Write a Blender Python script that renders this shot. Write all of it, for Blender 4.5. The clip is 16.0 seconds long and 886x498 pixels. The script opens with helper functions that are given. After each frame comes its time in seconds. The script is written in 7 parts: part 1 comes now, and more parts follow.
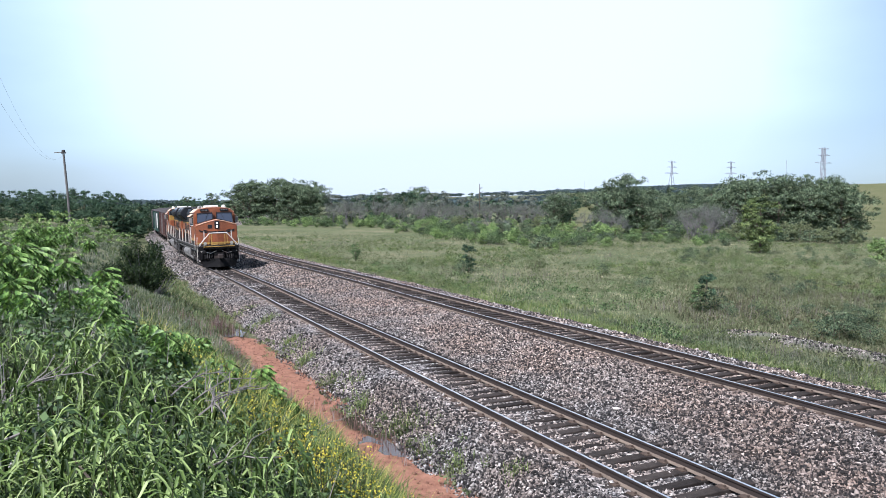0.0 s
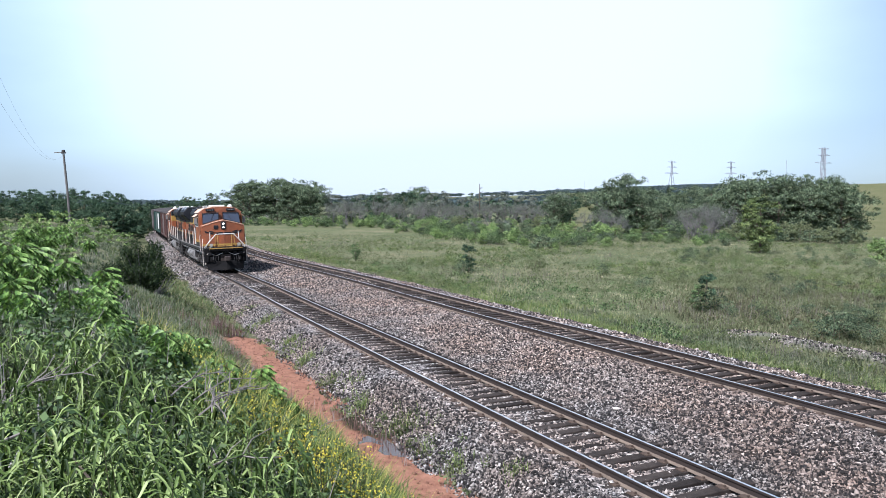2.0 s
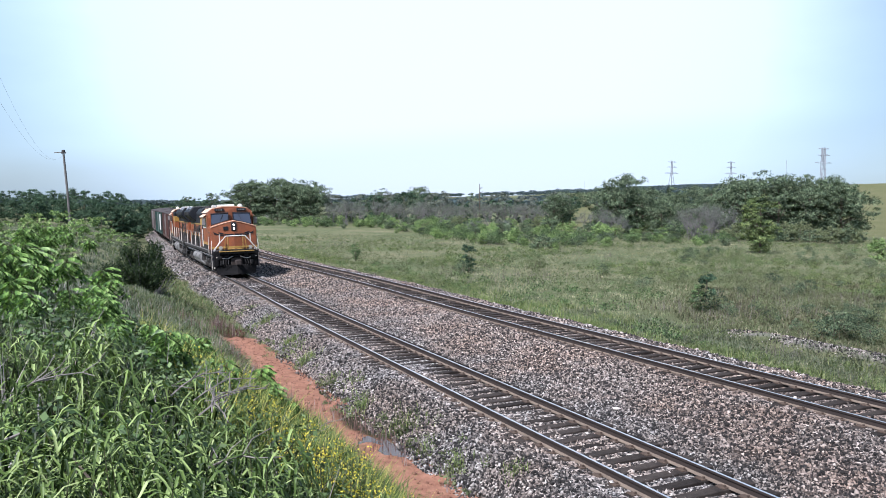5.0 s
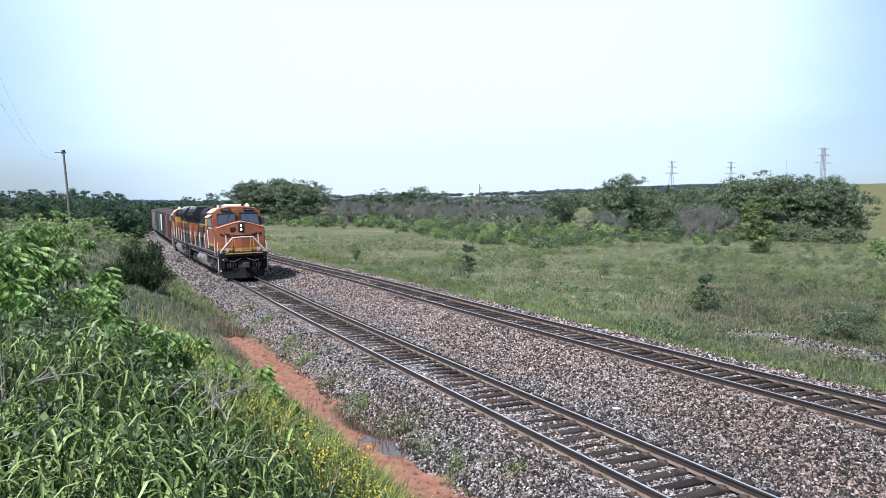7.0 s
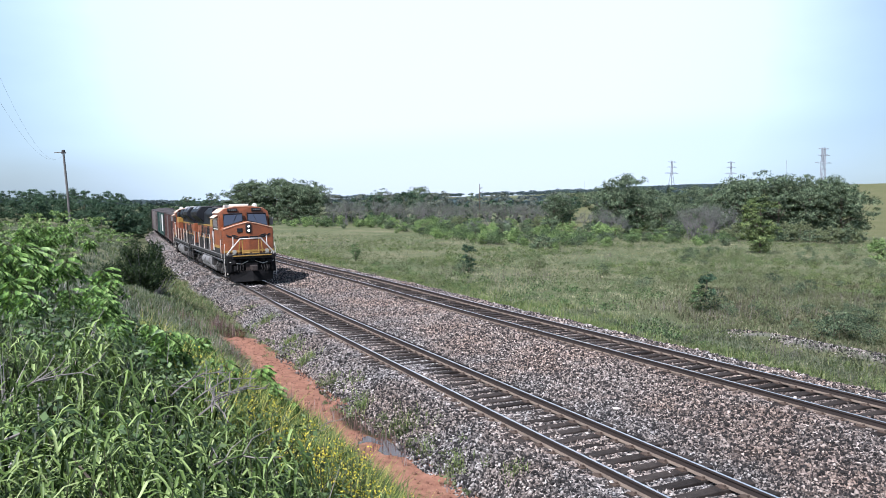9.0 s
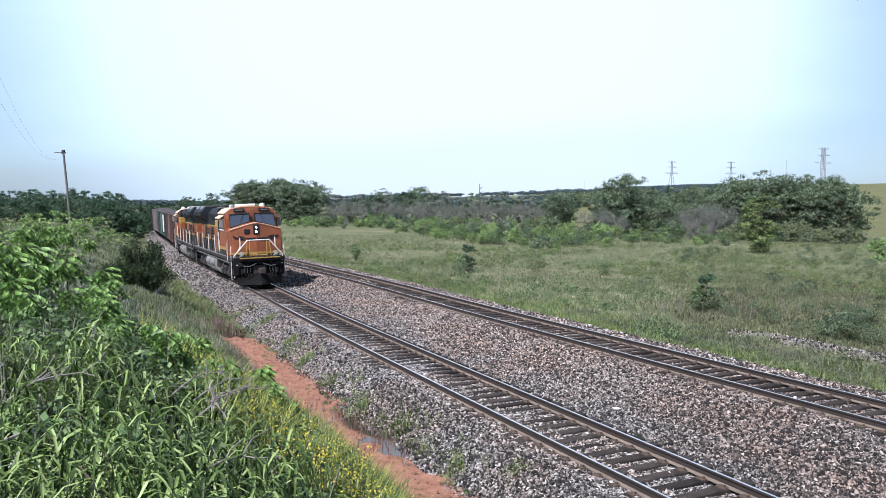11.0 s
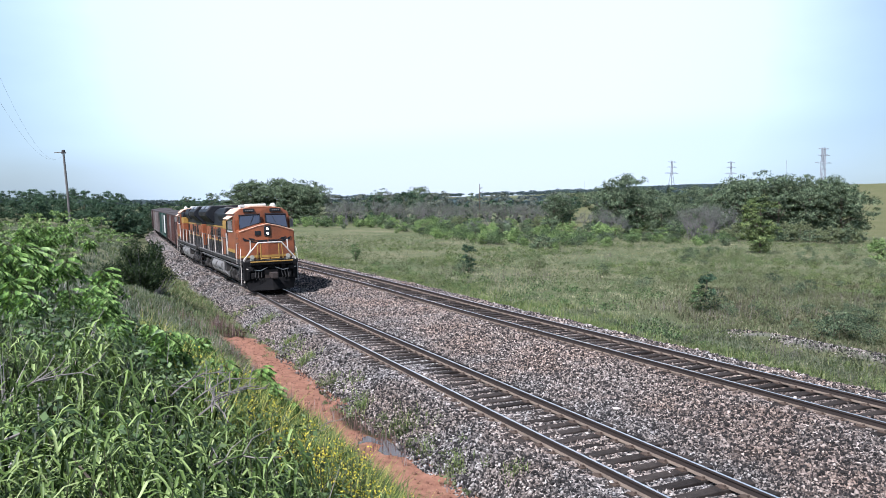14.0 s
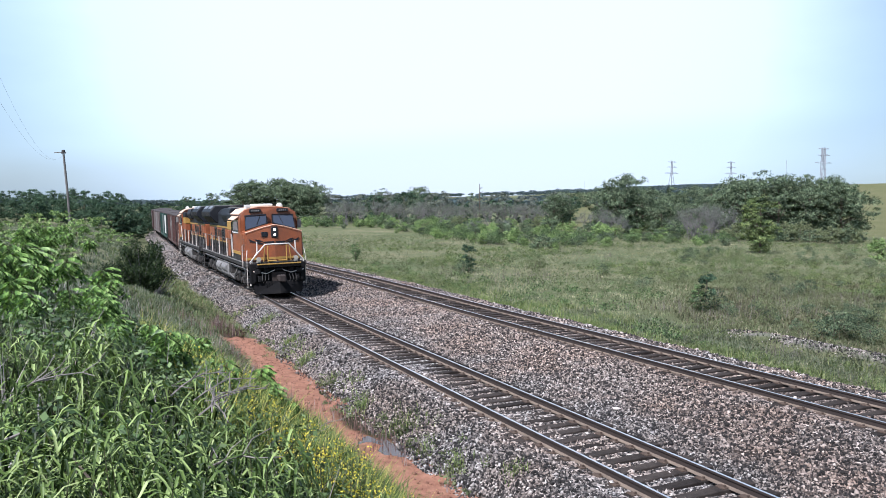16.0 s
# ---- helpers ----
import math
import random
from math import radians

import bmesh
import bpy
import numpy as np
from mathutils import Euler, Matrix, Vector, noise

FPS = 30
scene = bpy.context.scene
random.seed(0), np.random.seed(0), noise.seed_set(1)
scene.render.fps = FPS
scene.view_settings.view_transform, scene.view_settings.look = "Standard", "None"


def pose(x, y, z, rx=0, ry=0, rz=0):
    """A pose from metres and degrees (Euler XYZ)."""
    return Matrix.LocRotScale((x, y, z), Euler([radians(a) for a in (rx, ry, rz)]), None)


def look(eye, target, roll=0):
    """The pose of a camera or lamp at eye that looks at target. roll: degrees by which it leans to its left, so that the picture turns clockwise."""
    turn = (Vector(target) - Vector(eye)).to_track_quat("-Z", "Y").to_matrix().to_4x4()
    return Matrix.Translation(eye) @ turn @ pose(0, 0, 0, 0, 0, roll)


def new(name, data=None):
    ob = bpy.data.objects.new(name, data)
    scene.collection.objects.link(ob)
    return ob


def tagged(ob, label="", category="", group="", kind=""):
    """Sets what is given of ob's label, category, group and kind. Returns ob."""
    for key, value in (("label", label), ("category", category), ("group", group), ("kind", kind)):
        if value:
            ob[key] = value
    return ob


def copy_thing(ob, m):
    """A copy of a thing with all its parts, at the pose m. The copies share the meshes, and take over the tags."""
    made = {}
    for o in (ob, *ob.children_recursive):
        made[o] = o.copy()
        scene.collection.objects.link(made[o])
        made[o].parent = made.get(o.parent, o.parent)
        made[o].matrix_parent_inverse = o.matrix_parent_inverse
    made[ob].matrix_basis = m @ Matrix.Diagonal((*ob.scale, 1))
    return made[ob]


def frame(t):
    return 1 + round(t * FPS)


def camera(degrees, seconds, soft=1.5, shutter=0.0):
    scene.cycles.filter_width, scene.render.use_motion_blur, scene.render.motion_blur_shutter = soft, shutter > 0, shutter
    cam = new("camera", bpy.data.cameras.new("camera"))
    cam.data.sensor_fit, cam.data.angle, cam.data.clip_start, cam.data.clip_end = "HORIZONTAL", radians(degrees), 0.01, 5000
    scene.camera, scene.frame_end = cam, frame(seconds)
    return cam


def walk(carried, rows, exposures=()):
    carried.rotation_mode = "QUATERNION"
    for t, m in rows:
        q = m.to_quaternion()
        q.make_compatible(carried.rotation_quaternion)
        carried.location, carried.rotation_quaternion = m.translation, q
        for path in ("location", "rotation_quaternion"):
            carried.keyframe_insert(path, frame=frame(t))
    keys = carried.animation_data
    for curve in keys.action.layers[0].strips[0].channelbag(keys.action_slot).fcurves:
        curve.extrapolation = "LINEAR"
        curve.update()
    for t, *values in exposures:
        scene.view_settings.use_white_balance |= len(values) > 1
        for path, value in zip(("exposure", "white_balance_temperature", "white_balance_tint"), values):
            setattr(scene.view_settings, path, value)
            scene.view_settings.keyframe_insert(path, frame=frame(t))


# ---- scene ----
cam = camera(58.1435, 16.0, 0.6)
EYE = Vector((0.0, 0.0, 4.658))
PITCH = 3.1498
view = look(EYE, EYE + Vector((0, math.cos(radians(PITCH)), -math.sin(radians(PITCH)))), 0.569)
walk(cam, [(0.0, view), (16.0, view)], [(0.0, 0.75, 5830, 15.5), (16.0, 0.75, 5830, 15.5)])

# ---- world, sun ----
SUN_ELEV, SUN_FROM = 48.5, Vector((-0.585, -0.811, 0))
world = bpy.data.worlds.new("sky")
scene.world = world
world.use_nodes = True
wt = world.node_tree
wt.nodes.clear()
w_out = wt.nodes.new("ShaderNodeOutputWorld")
w_bg = wt.nodes.new("ShaderNodeBackground")
w_sky = wt.nodes.new("ShaderNodeTexSky")
w_sky.sky_type = "NISHITA"
w_sky.sun_disc = False
w_sky.sun_elevation = radians(SUN_ELEV)
w_sky.sun_rotation = math.atan2(SUN_FROM.x, SUN_FROM.y)
w_sky.air_density = 1.0
w_sky.dust_density = 1.1
w_sky.ozone_density = 1.2
# thin high cloud veil over the blue
w_co = wt.nodes.new("ShaderNodeTexCoord")
w_map = wt.nodes.new("ShaderNodeMapping")
w_map.inputs["Scale"].default_value = (1.0, 1.0, 3.0)
w_map.inputs["Location"].default_value = (0.35, 0.2, 0.1)
w_no = wt.nodes.new("ShaderNodeTexNoise")
w_no.inputs["Scale"].default_value = 1.6
w_no.inputs["Detail"].default_value = 5.0
w_no.inputs["Roughness"].default_value = 0.55
w_rm = wt.nodes.new("ShaderNodeMapRange")
w_rm.inputs["From Min"].default_value = 0.3
w_rm.inputs["From Max"].default_value = 0.7
w_rm.inputs["To Min"].default_value = 0.34
w_rm.inputs["To Max"].default_value = 0.6
w_mix = wt.nodes.new("ShaderNodeMix")
w_mix.data_type = "RGBA"
# the veil is cyan at its thin edges and white where it is thickest
w_tone = wt.nodes.new("ShaderNodeMix")
w_tone.data_type = "RGBA"
w_tone.inputs[6].default_value = (9.4, 12.7, 14.7, 1)
w_tone.inputs[7].default_value = (12.0, 13.3, 14.4, 1)
wt.links.new(w_tone.outputs[2], w_mix.inputs[7])
wt.links.new(w_co.outputs["Generated"], w_map.inputs["Vector"])
wt.links.new(w_map.outputs["Vector"], w_no.inputs["Vector"])
wt.links.new(w_no.outputs["Fac"], w_rm.inputs["Value"])
# the veil is thick low down and thins out overhead
w_sep = wt.nodes.new("ShaderNodeSeparateXYZ")
w_thin = wt.nodes.new("ShaderNodeMapRange")
w_thin.inputs["From Min"].default_value = 0.28
w_thin.inputs["From Max"].default_value = 0.75
w_thin.inputs["To Min"].default_value = 1.0
w_thin.inputs["To Max"].default_value = 0.12
w_fac = wt.nodes.new("ShaderNodeMath")
w_fac.operation = "MULTIPLY"
wt.links.new(w_co.outputs["Generated"], w_sep.inputs["Vector"])
wt.links.new(w_sep.outputs["Z"], w_thin.inputs["Value"])
w_low = wt.nodes.new("ShaderNodeMapRange")
w_low.inputs["From Min"].default_value = 0.0
w_low.inputs["From Max"].default_value = 0.16
w_low.inputs["To Min"].default_value = 0.97
w_low.inputs["To Max"].default_value = 1.0
w_dir = wt.nodes.new("ShaderNodeVectorMath")
w_dir.operation = "DOT_PRODUCT"
w_dir.inputs[1].default_value = Vector((0.0, 0.96, 0.27)).normalized()
w_bank = wt.nodes.new("ShaderNodeMapRange")
w_bank.interpolation_type = "SMOOTHSTEP"
w_bank.inputs["From Min"].default_value = 0.845
w_bank.inputs["From Max"].default_value = 0.985
w_bank.inputs["To Min"].default_value = 0.0
w_bank.inputs["To Max"].default_value = 0.86
w_add = wt.nodes.new("ShaderNodeMath")
w_add.operation = "ADD"
w_add.use_clamp = True
wt.links.new(w_co.outputs["Generated"], w_dir.inputs[0])
wt.links.new(w_dir.outputs["Value"], w_bank.inputs["Value"])
wt.links.new(w_bank.outputs["Result"], w_tone.inputs[0])
wt.links.new(w_rm.outputs["Result"], w_add.inputs[0])
wt.links.new(w_bank.outputs["Result"], w_add.inputs[1])
# the cloud sheet ends along a slanting line low in the sky
w_edge = wt.nodes.new("ShaderNodeVectorMath")
w_edge.operation = "DOT_PRODUCT"
w_edge.inputs[1].default_value = (-0.07, -0.093, 1.0)
w_gap = wt.nodes.new("ShaderNodeMapRange")
w_gap.interpolation_type = "SMOOTHSTEP"
w_gap.inputs["From Min"].default_value = -0.03
w_gap.inputs["From Max"].default_value = 0.015
w_gap.inputs["To Min"].default_value = 0.84
w_gap.inputs["To Max"].default_value = 1.0
w_cut = wt.nodes.new("ShaderNodeMath")
w_cut.operation = "MULTIPLY"
w_fac2 = wt.nodes.new("ShaderNodeMath")
w_fac2.operation = "MULTIPLY"
wt.links.new(w_sep.outputs["Z"], w_low.inputs["Value"])
wt.links.new(w_co.outputs["Generated"], w_edge.inputs[0])
wt.links.new(w_edge.outputs["Value"], w_gap.inputs["Value"])
wt.links.new(w_add.outputs[0], w_cut.inputs[0])
wt.links.new(w_gap.outputs["Result"], w_cut.inputs[1])
wt.links.new(w_cut.outputs[0], w_fac2.inputs[0])
wt.links.new(w_low.outputs["Result"], w_fac2.inputs[1])
wt.links.new(w_fac2.outputs[0], w_fac.inputs[0])
wt.links.new(w_thin.outputs["Result"], w_fac.inputs[1])
wt.links.new(w_fac.outputs[0], w_mix.inputs[0])
wt.links.new(w_sky.outputs["Color"], w_mix.inputs[6])
wt.links.new(w_mix.outputs[2], w_bg.inputs["Color"])
w_bg.inputs["Strength"].default_value = 0.05
wt.links.new(w_bg.outputs["Background"], w_out.inputs["Surface"])

sun_data = bpy.data.lights.new("sun", "SUN")
sun_data.energy = 5.0
sun_data.angle = radians(0.6)
sun_data.color = (1.0, 0.965, 0.91)
sun = new("sun", sun_data)
sun_dir = SUN_FROM.normalized() * math.cos(radians(SUN_ELEV)) + Vector((0, 0, math.sin(radians(SUN_ELEV))))
sun.matrix_world = look(sun_dir * 60, (0, 0, 0))


# ---- materials ----
TONE = 0.84      # one scale for the base colours of all ground, plants and paint


def ramp_node(nt, stops):
    r = nt.nodes.new("ShaderNodeValToRGB")
    el = r.color_ramp.elements
    while len(el) > 1:
        el.remove(el[-1])
    el[0].position, el[0].color = stops[0][0], (*stops[0][1], 1)
    for p, c in stops[1:]:
        e = el.new(p)
        e.color = (*c, 1)
    return r


def noise_node(nt, scale, detail=4.0, rough=0.6, vec=None):
    n = nt.nodes.new("ShaderNodeTexNoise")
    n.inputs["Scale"].default_value = scale
    n.inputs["Detail"].default_value = detail
    n.inputs["Roughness"].default_value = rough
    if vec is not None:
        nt.links.new(vec, n.inputs["Vector"])
    return n


def mix_color(nt, fac, a, b, mode="MIX"):
    m = nt.nodes.new("ShaderNodeMix")
    m.data_type, m.blend_type = "RGBA", mode
    for sock, val in ((m.inputs[0], fac), (m.inputs[6], a), (m.inputs[7], b)):
        if isinstance(val, (int, float)):
            sock.default_value = val
        elif isinstance(val, tuple):
            sock.default_value = (*val, 1)
        else:
            nt.links.new(val, sock)
    return m.outputs[2]


def blank(name):
    m = bpy.data.materials.new(name)
    m.use_nodes = True
    nt = m.node_tree
    return m, nt, nt.nodes["Principled BSDF"]


def bump(nt, bsdf, height, strength, distance):
    b = nt.nodes.new("ShaderNodeBump")
    b.inputs["Strength"].default_value = strength
    b.inputs["Distance"].default_value = distance
    nt.links.new(height, b.inputs["Height"])
    nt.links.new(b.outputs["Normal"], bsdf.inputs["Normal"])


def surface(name, col, dirt=None, rough=0.6, metal=0.0, scale=6.0, amount=0.5, grain=40.0, rel=0.15, dist=0.01, by_object=0.0, spec=0.5):
    """Paint, metal or wood: a base colour, stains in large patches, fine grain in relief."""
    m, nt, b = blank(name)
    co = nt.nodes.new("ShaderNodeTexCoord")
    big = noise_node(nt, scale, 6, 0.65, co.outputs["Object"])
    fine = noise_node(nt, grain, 3, 0.6, co.outputs["Object"])
    dirt = dirt or tuple(c * 0.45 + 0.02 for c in col)
    if max(col) < 0.55:
        col, dirt = tuple(c * TONE for c in col), tuple(c * TONE for c in dirt)
    r = ramp_node(nt, [(0.42, (0, 0, 0)), (0.72, (amount,) * 3)])
    nt.links.new(big.outputs["Fac"], r.inputs["Fac"])
    c = mix_color(nt, r.outputs["Color"], col, dirt)
    f = ramp_node(nt, [(0.3, (0.8, 0.8, 0.8)), (0.7, (1.1, 1.1, 1.1))])
    nt.links.new(fine.outputs["Fac"], f.inputs["Fac"])
    c = mix_color(nt, 1.0, c, f.outputs["Color"], "MULTIPLY")
    if by_object:
        oi = nt.nodes.new("ShaderNodeObjectInfo")
        rr = ramp_node(nt, [(0.0, (1 - by_object,) * 3), (1.0, (1 + by_object,) * 3)])
        nt.links.new(oi.outputs["Random"], rr.inputs["Fac"])
        c = mix_color(nt, 1.0, c, rr.outputs["Color"], "MULTIPLY")
    nt.links.new(c, b.inputs["Base Color"])
    b.inputs["Roughness"].default_value = rough
    b.inputs["Metallic"].default_value = metal
    b.inputs["Specular IOR Level"].default_value = spec
    bump(nt, b, fine.outputs["Fac"], rel, dist)
    return m


def leafy(name, stops, glow=0.35, rough=0.55, tone=0.25, tone_scale=0.25):
    """Leaves: a colour for every separate leaf, large patches of tone, light that shines through."""
    m, nt, b = blank(name)
    geo = nt.nodes.new("ShaderNodeNewGeometry")
    r = ramp_node(nt, [(p, (c[0] * 1.05 * TONE, c[1] * TONE, (c[2] * 1.38 + 0.003) * TONE)) for p, c in stops])
    nt.links.new(geo.outputs["Random Per Island"], r.inputs["Fac"])
    n = noise_node(nt, tone_scale, 3, 0.6, geo.outputs["Position"])
    t = ramp_node(nt, [(0.3, (1 - tone,) * 3), (0.7, (1 + tone,) * 3)])
    nt.links.new(n.outputs["Fac"], t.inputs["Fac"])
    c = mix_color(nt, 1.0, r.outputs["Color"], t.outputs["Color"], "MULTIPLY")
    nt.links.new(c, b.inputs["Base Color"])
    b.inputs["Roughness"].default_value = rough
    b.inputs["Specular IOR Level"].default_value = 0.2
    tr = nt.nodes.new("ShaderNodeBsdfTranslucent")
    nt.links.new(mix_color(nt, 1.0, c, (1.2, 1.35, 0.6), "MULTIPLY"), tr.inputs["Color"])
    mx = nt.nodes.new("ShaderNodeMixShader")
    mx.inputs[0].default_value = glow
    out = nt.nodes["Material Output"]
    nt.links.new(b.outputs["BSDF"], mx.inputs[1])
    nt.links.new(tr.outputs["BSDF"], mx.inputs[2])
    nt.links.new(mx.outputs["Shader"], out.inputs["Surface"])
    return m


def make_ballast(name, per_island, gain=1.0):
    m, nt, b = blank(name)
    geo = nt.nodes.new("ShaderNodeNewGeometry")
    # near-black stops also stand in for shaded gaps between the stones
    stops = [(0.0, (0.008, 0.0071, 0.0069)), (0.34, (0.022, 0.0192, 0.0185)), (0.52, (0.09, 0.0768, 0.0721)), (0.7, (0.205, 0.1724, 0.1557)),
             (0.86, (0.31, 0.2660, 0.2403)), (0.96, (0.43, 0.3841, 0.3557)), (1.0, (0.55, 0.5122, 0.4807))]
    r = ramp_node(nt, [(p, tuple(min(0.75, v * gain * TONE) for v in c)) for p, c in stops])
    if per_island:
        nt.links.new(geo.outputs["Random Per Island"], r.inputs["Fac"])
        fine = noise_node(nt, 60.0, 3, 0.6, geo.outputs["Position"])
        height = fine.outputs["Fac"]
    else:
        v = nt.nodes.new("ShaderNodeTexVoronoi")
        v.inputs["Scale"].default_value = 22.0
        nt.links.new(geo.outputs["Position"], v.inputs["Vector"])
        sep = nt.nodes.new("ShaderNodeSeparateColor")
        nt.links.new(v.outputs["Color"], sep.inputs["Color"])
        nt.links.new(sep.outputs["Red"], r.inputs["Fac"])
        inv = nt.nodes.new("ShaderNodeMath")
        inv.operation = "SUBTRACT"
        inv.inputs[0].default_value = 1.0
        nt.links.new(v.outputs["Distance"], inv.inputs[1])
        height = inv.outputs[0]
    big = noise_node(nt, 0.35, 5, 0.65, geo.outputs["Position"])
    rust = ramp_node(nt, [(0.4, (1.02, 1, 0.98)), (0.6, (1.07, 0.93, 0.83))])
    nt.links.new(big.outputs["Fac"], rust.inputs["Fac"])
    c = mix_color(nt, 1.0, r.outputs["Color"], rust.outputs["Color"], "MULTIPLY")
    wash = nt.nodes.new("ShaderNodeAttribute")
    wash.attribute_name = "washed"
    c = mix_color(nt, wash.outputs["Fac"], c, mix_color(nt, 1.0, c, (0.96, 1.04, 1.1), "MULTIPLY"))
    stone_dark = nt.nodes.new("ShaderNodeAttribute")
    stone_dark.attribute_name = "stone_dark"
    c = mix_color(nt, stone_dark.outputs["Fac"], c, mix_color(nt, 1.0, c, (0.78, 0.785, 0.79), "MULTIPLY"))
    nt.links.new(c, b.inputs["Base Color"])
    b.inputs["Roughness"].default_value = 0.85
    bump(nt, b, height, 0.6 if not per_island else 0.3, 0.02 if not per_island else 0.01)
    return m


def make_ground():
    """Grassy soil; attributes add red clay, pale gravel, field, and near-black plant shade with mud."""
    m, nt, b = blank("ground_soil")
    geo = nt.nodes.new("ShaderNodeNewGeometry")
    pos = geo.outputs["Position"]
    n1 = noise_node(nt, 0.07, 6, 0.6, pos)
    n2 = noise_node(nt, 1.3, 6, 0.7, pos)
    n3 = noise_node(nt, 14.0, 4, 0.7, pos)
    n4 = noise_node(nt, 2.6, 9, 0.72, pos)
    grass = ramp_node(nt, [(0.3, (0.08, 0.104, 0.048)), (0.5, (0.126, 0.14, 0.072)), (0.7, (0.186, 0.18, 0.112))])
    nt.links.new(n1.outputs["Fac"], grass.inputs["Fac"])
    mott = ramp_node(nt, [(0.3, (0.62, 0.62, 0.62)), (0.7, (1.25, 1.22, 1.15))])
    nt.links.new(n2.outputs["Fac"], mott.inputs["Fac"])
    c = mix_color(nt, 1.0, grass.outputs["Color"], mott.outputs["Color"], "MULTIPLY")
    for attr, stops, lo, hi in (("clay", [(0.25, (0.15, 0.075, 0.05)), (0.42, (0.29, 0.14, 0.092)), (0.6, (0.41, 0.21, 0.142)), (0.8, (0.5, 0.3, 0.22))], 0.4, 0.6),
                                ("gravel", [(0.3, (0.1, 0.095, 0.085)), (0.55, (0.24, 0.22, 0.2)), (0.8, (0.42, 0.4, 0.38))], 0.4, 0.6),
                                ("field", [(0.3, (0.115, 0.125, 0.05)), (0.7, (0.165, 0.16, 0.078))], 0.4, 0.6),
                                ("gap_shade_mud", [(0.3, (0.022, 0.024, 0.011)), (0.7, (0.06, 0.055, 0.03))], 0.4, 0.6)):
        at = nt.nodes.new("ShaderNodeAttribute")
        at.attribute_name = attr
        add = nt.nodes.new("ShaderNodeMath")
        add.operation = "MULTIPLY_ADD"
        nt.links.new(n2.outputs["Fac"], add.inputs[0])
        add.inputs[1].default_value = 0.6
        nt.links.new(at.outputs["Fac"], add.inputs[2])
        mr = nt.nodes.new("ShaderNodeMapRange")
        mr.inputs["From Min"].default_value = lo + 0.3
        mr.inputs["From Max"].default_value = hi + 0.3
        nt.links.new(add.outputs[0], mr.inputs["Value"])
        r = ramp_node(nt, [(p, tuple(v * TONE for v in c_)) for p, c_ in stops])
        nt.links.new({"field": n1, "clay": n4}.get(attr, n3).outputs["Fac"], r.inputs["Fac"])
        c = mix_color(nt, mr.outputs["Result"], c, r.outputs["Color"])
    nt.links.new(c, b.inputs["Base Color"])
    b.inputs["Roughness"].default_value = 0.95
    b.inputs["Specular IOR Level"].default_value = 0.15
    bump(nt, b, n3.outputs["Fac"], 0.8, 0.06)
    return m


def make_glow(name, col, strength):
    m, nt, b = blank(name)
    b.inputs["Base Color"].default_value = (*col, 1)
    b.inputs["Emission Color"].default_value = (*col, 1)
    b.inputs["Emission Strength"].default_value = strength
    return m


def make_glass(name):
    m, nt, b = blank(name)
    # blue-grey base carries part of the sky's reflection as plain colour
    b.inputs["Base Color"].default_value = (0.045, 0.055, 0.08, 1)
    b.inputs["Roughness"].default_value = 0.06
    b.inputs["Specular IOR Level"].default_value = 0.8
    return m


M_GROUND = make_ground()
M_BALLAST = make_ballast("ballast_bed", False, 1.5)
M_STONE = make_ballast("ballast_stones", True, 1.2)
M_CLEAN = make_ballast("clean_pale_stone", True, 1.3)
M_RUST = surface("rusty_rail_steel", (0.045, 0.032, 0.027), (0.024, 0.019, 0.018), 0.8, 0.1, 2.0, 0.7, 60, 0.2)
M_RAILTOP = surface("polished_rail_steel", (0.66, 0.68, 0.72), (0.48, 0.47, 0.47), 0.28, 0.9, 1.5, 0.5, 80, 0.05)
M_TIE = surface("weathered_tie_wood", (0.048, 0.039, 0.034), (0.016, 0.013, 0.012), 0.9, 0, 3.0, 0.8, 35, 0.6, 0.02, by_object=0.45, spec=0.2)
M_FOOT = surface("dusty_rail_foot", (0.2, 0.155, 0.12), (0.08, 0.06, 0.05), 0.9, 0.0, 1.2, 0.7, 50, 0.2)
M_PLATE = surface("rusty_plate", (0.13, 0.092, 0.07), (0.06, 0.045, 0.038), 0.8, 0.3, 8.0, 0.6, 70, 0.2)
M_ORANGE = surface("orange_paint", (0.3, 0.088, 0.032), (0.13, 0.055, 0.034), 0.45, 0, 1.3, 0.8, 24, 0.05)
M_BLACK = surface("black_paint", (0.008, 0.009, 0.013), (0.018, 0.018, 0.02), 0.4, 0, 1.5, 0.6, 30, 0.05)
M_DARK = surface("grimy_black_steel", (0.013, 0.013, 0.014), (0.1, 0.088, 0.08), 0.7, 0.0, 2.6, 0.75, 30, 0.2, spec=0.3)
M_YELLOW = surface("yellow_paint", (0.43, 0.25, 0.055), (0.24, 0.15, 0.05), 0.45, 0, 2.0, 0.5, 40, 0.05)
M_WHITE = surface("white_paint", (0.7, 0.69, 0.66), (0.4, 0.37, 0.34), 0.45, 0, 2.5, 0.5, 40, 0.05)
M_GREY = surface("dusty_grey_steel", (0.26, 0.255, 0.25), (0.09, 0.08, 0.07), 0.7, 0.0, 2.2, 0.85, 30, 0.15)
M_SKYGLEAM = surface("pale_sky_gleam", (0.19, 0.205, 0.235), (0.08, 0.08, 0.085), 0.4, 0.0, 2.0, 0.6, 30, 0.05)
M_HANDRAIL = surface("dusty_pale_handrail_paint", (0.62, 0.57, 0.52), (0.38, 0.33, 0.29), 0.6, 0, 3.0, 0.6, 40, 0.05)
M_ROOF = surface("pale_roof_paint", (0.72, 0.5, 0.36), (0.5, 0.28, 0.16), 0.5, 0, 2.0, 0.6, 40, 0.08)
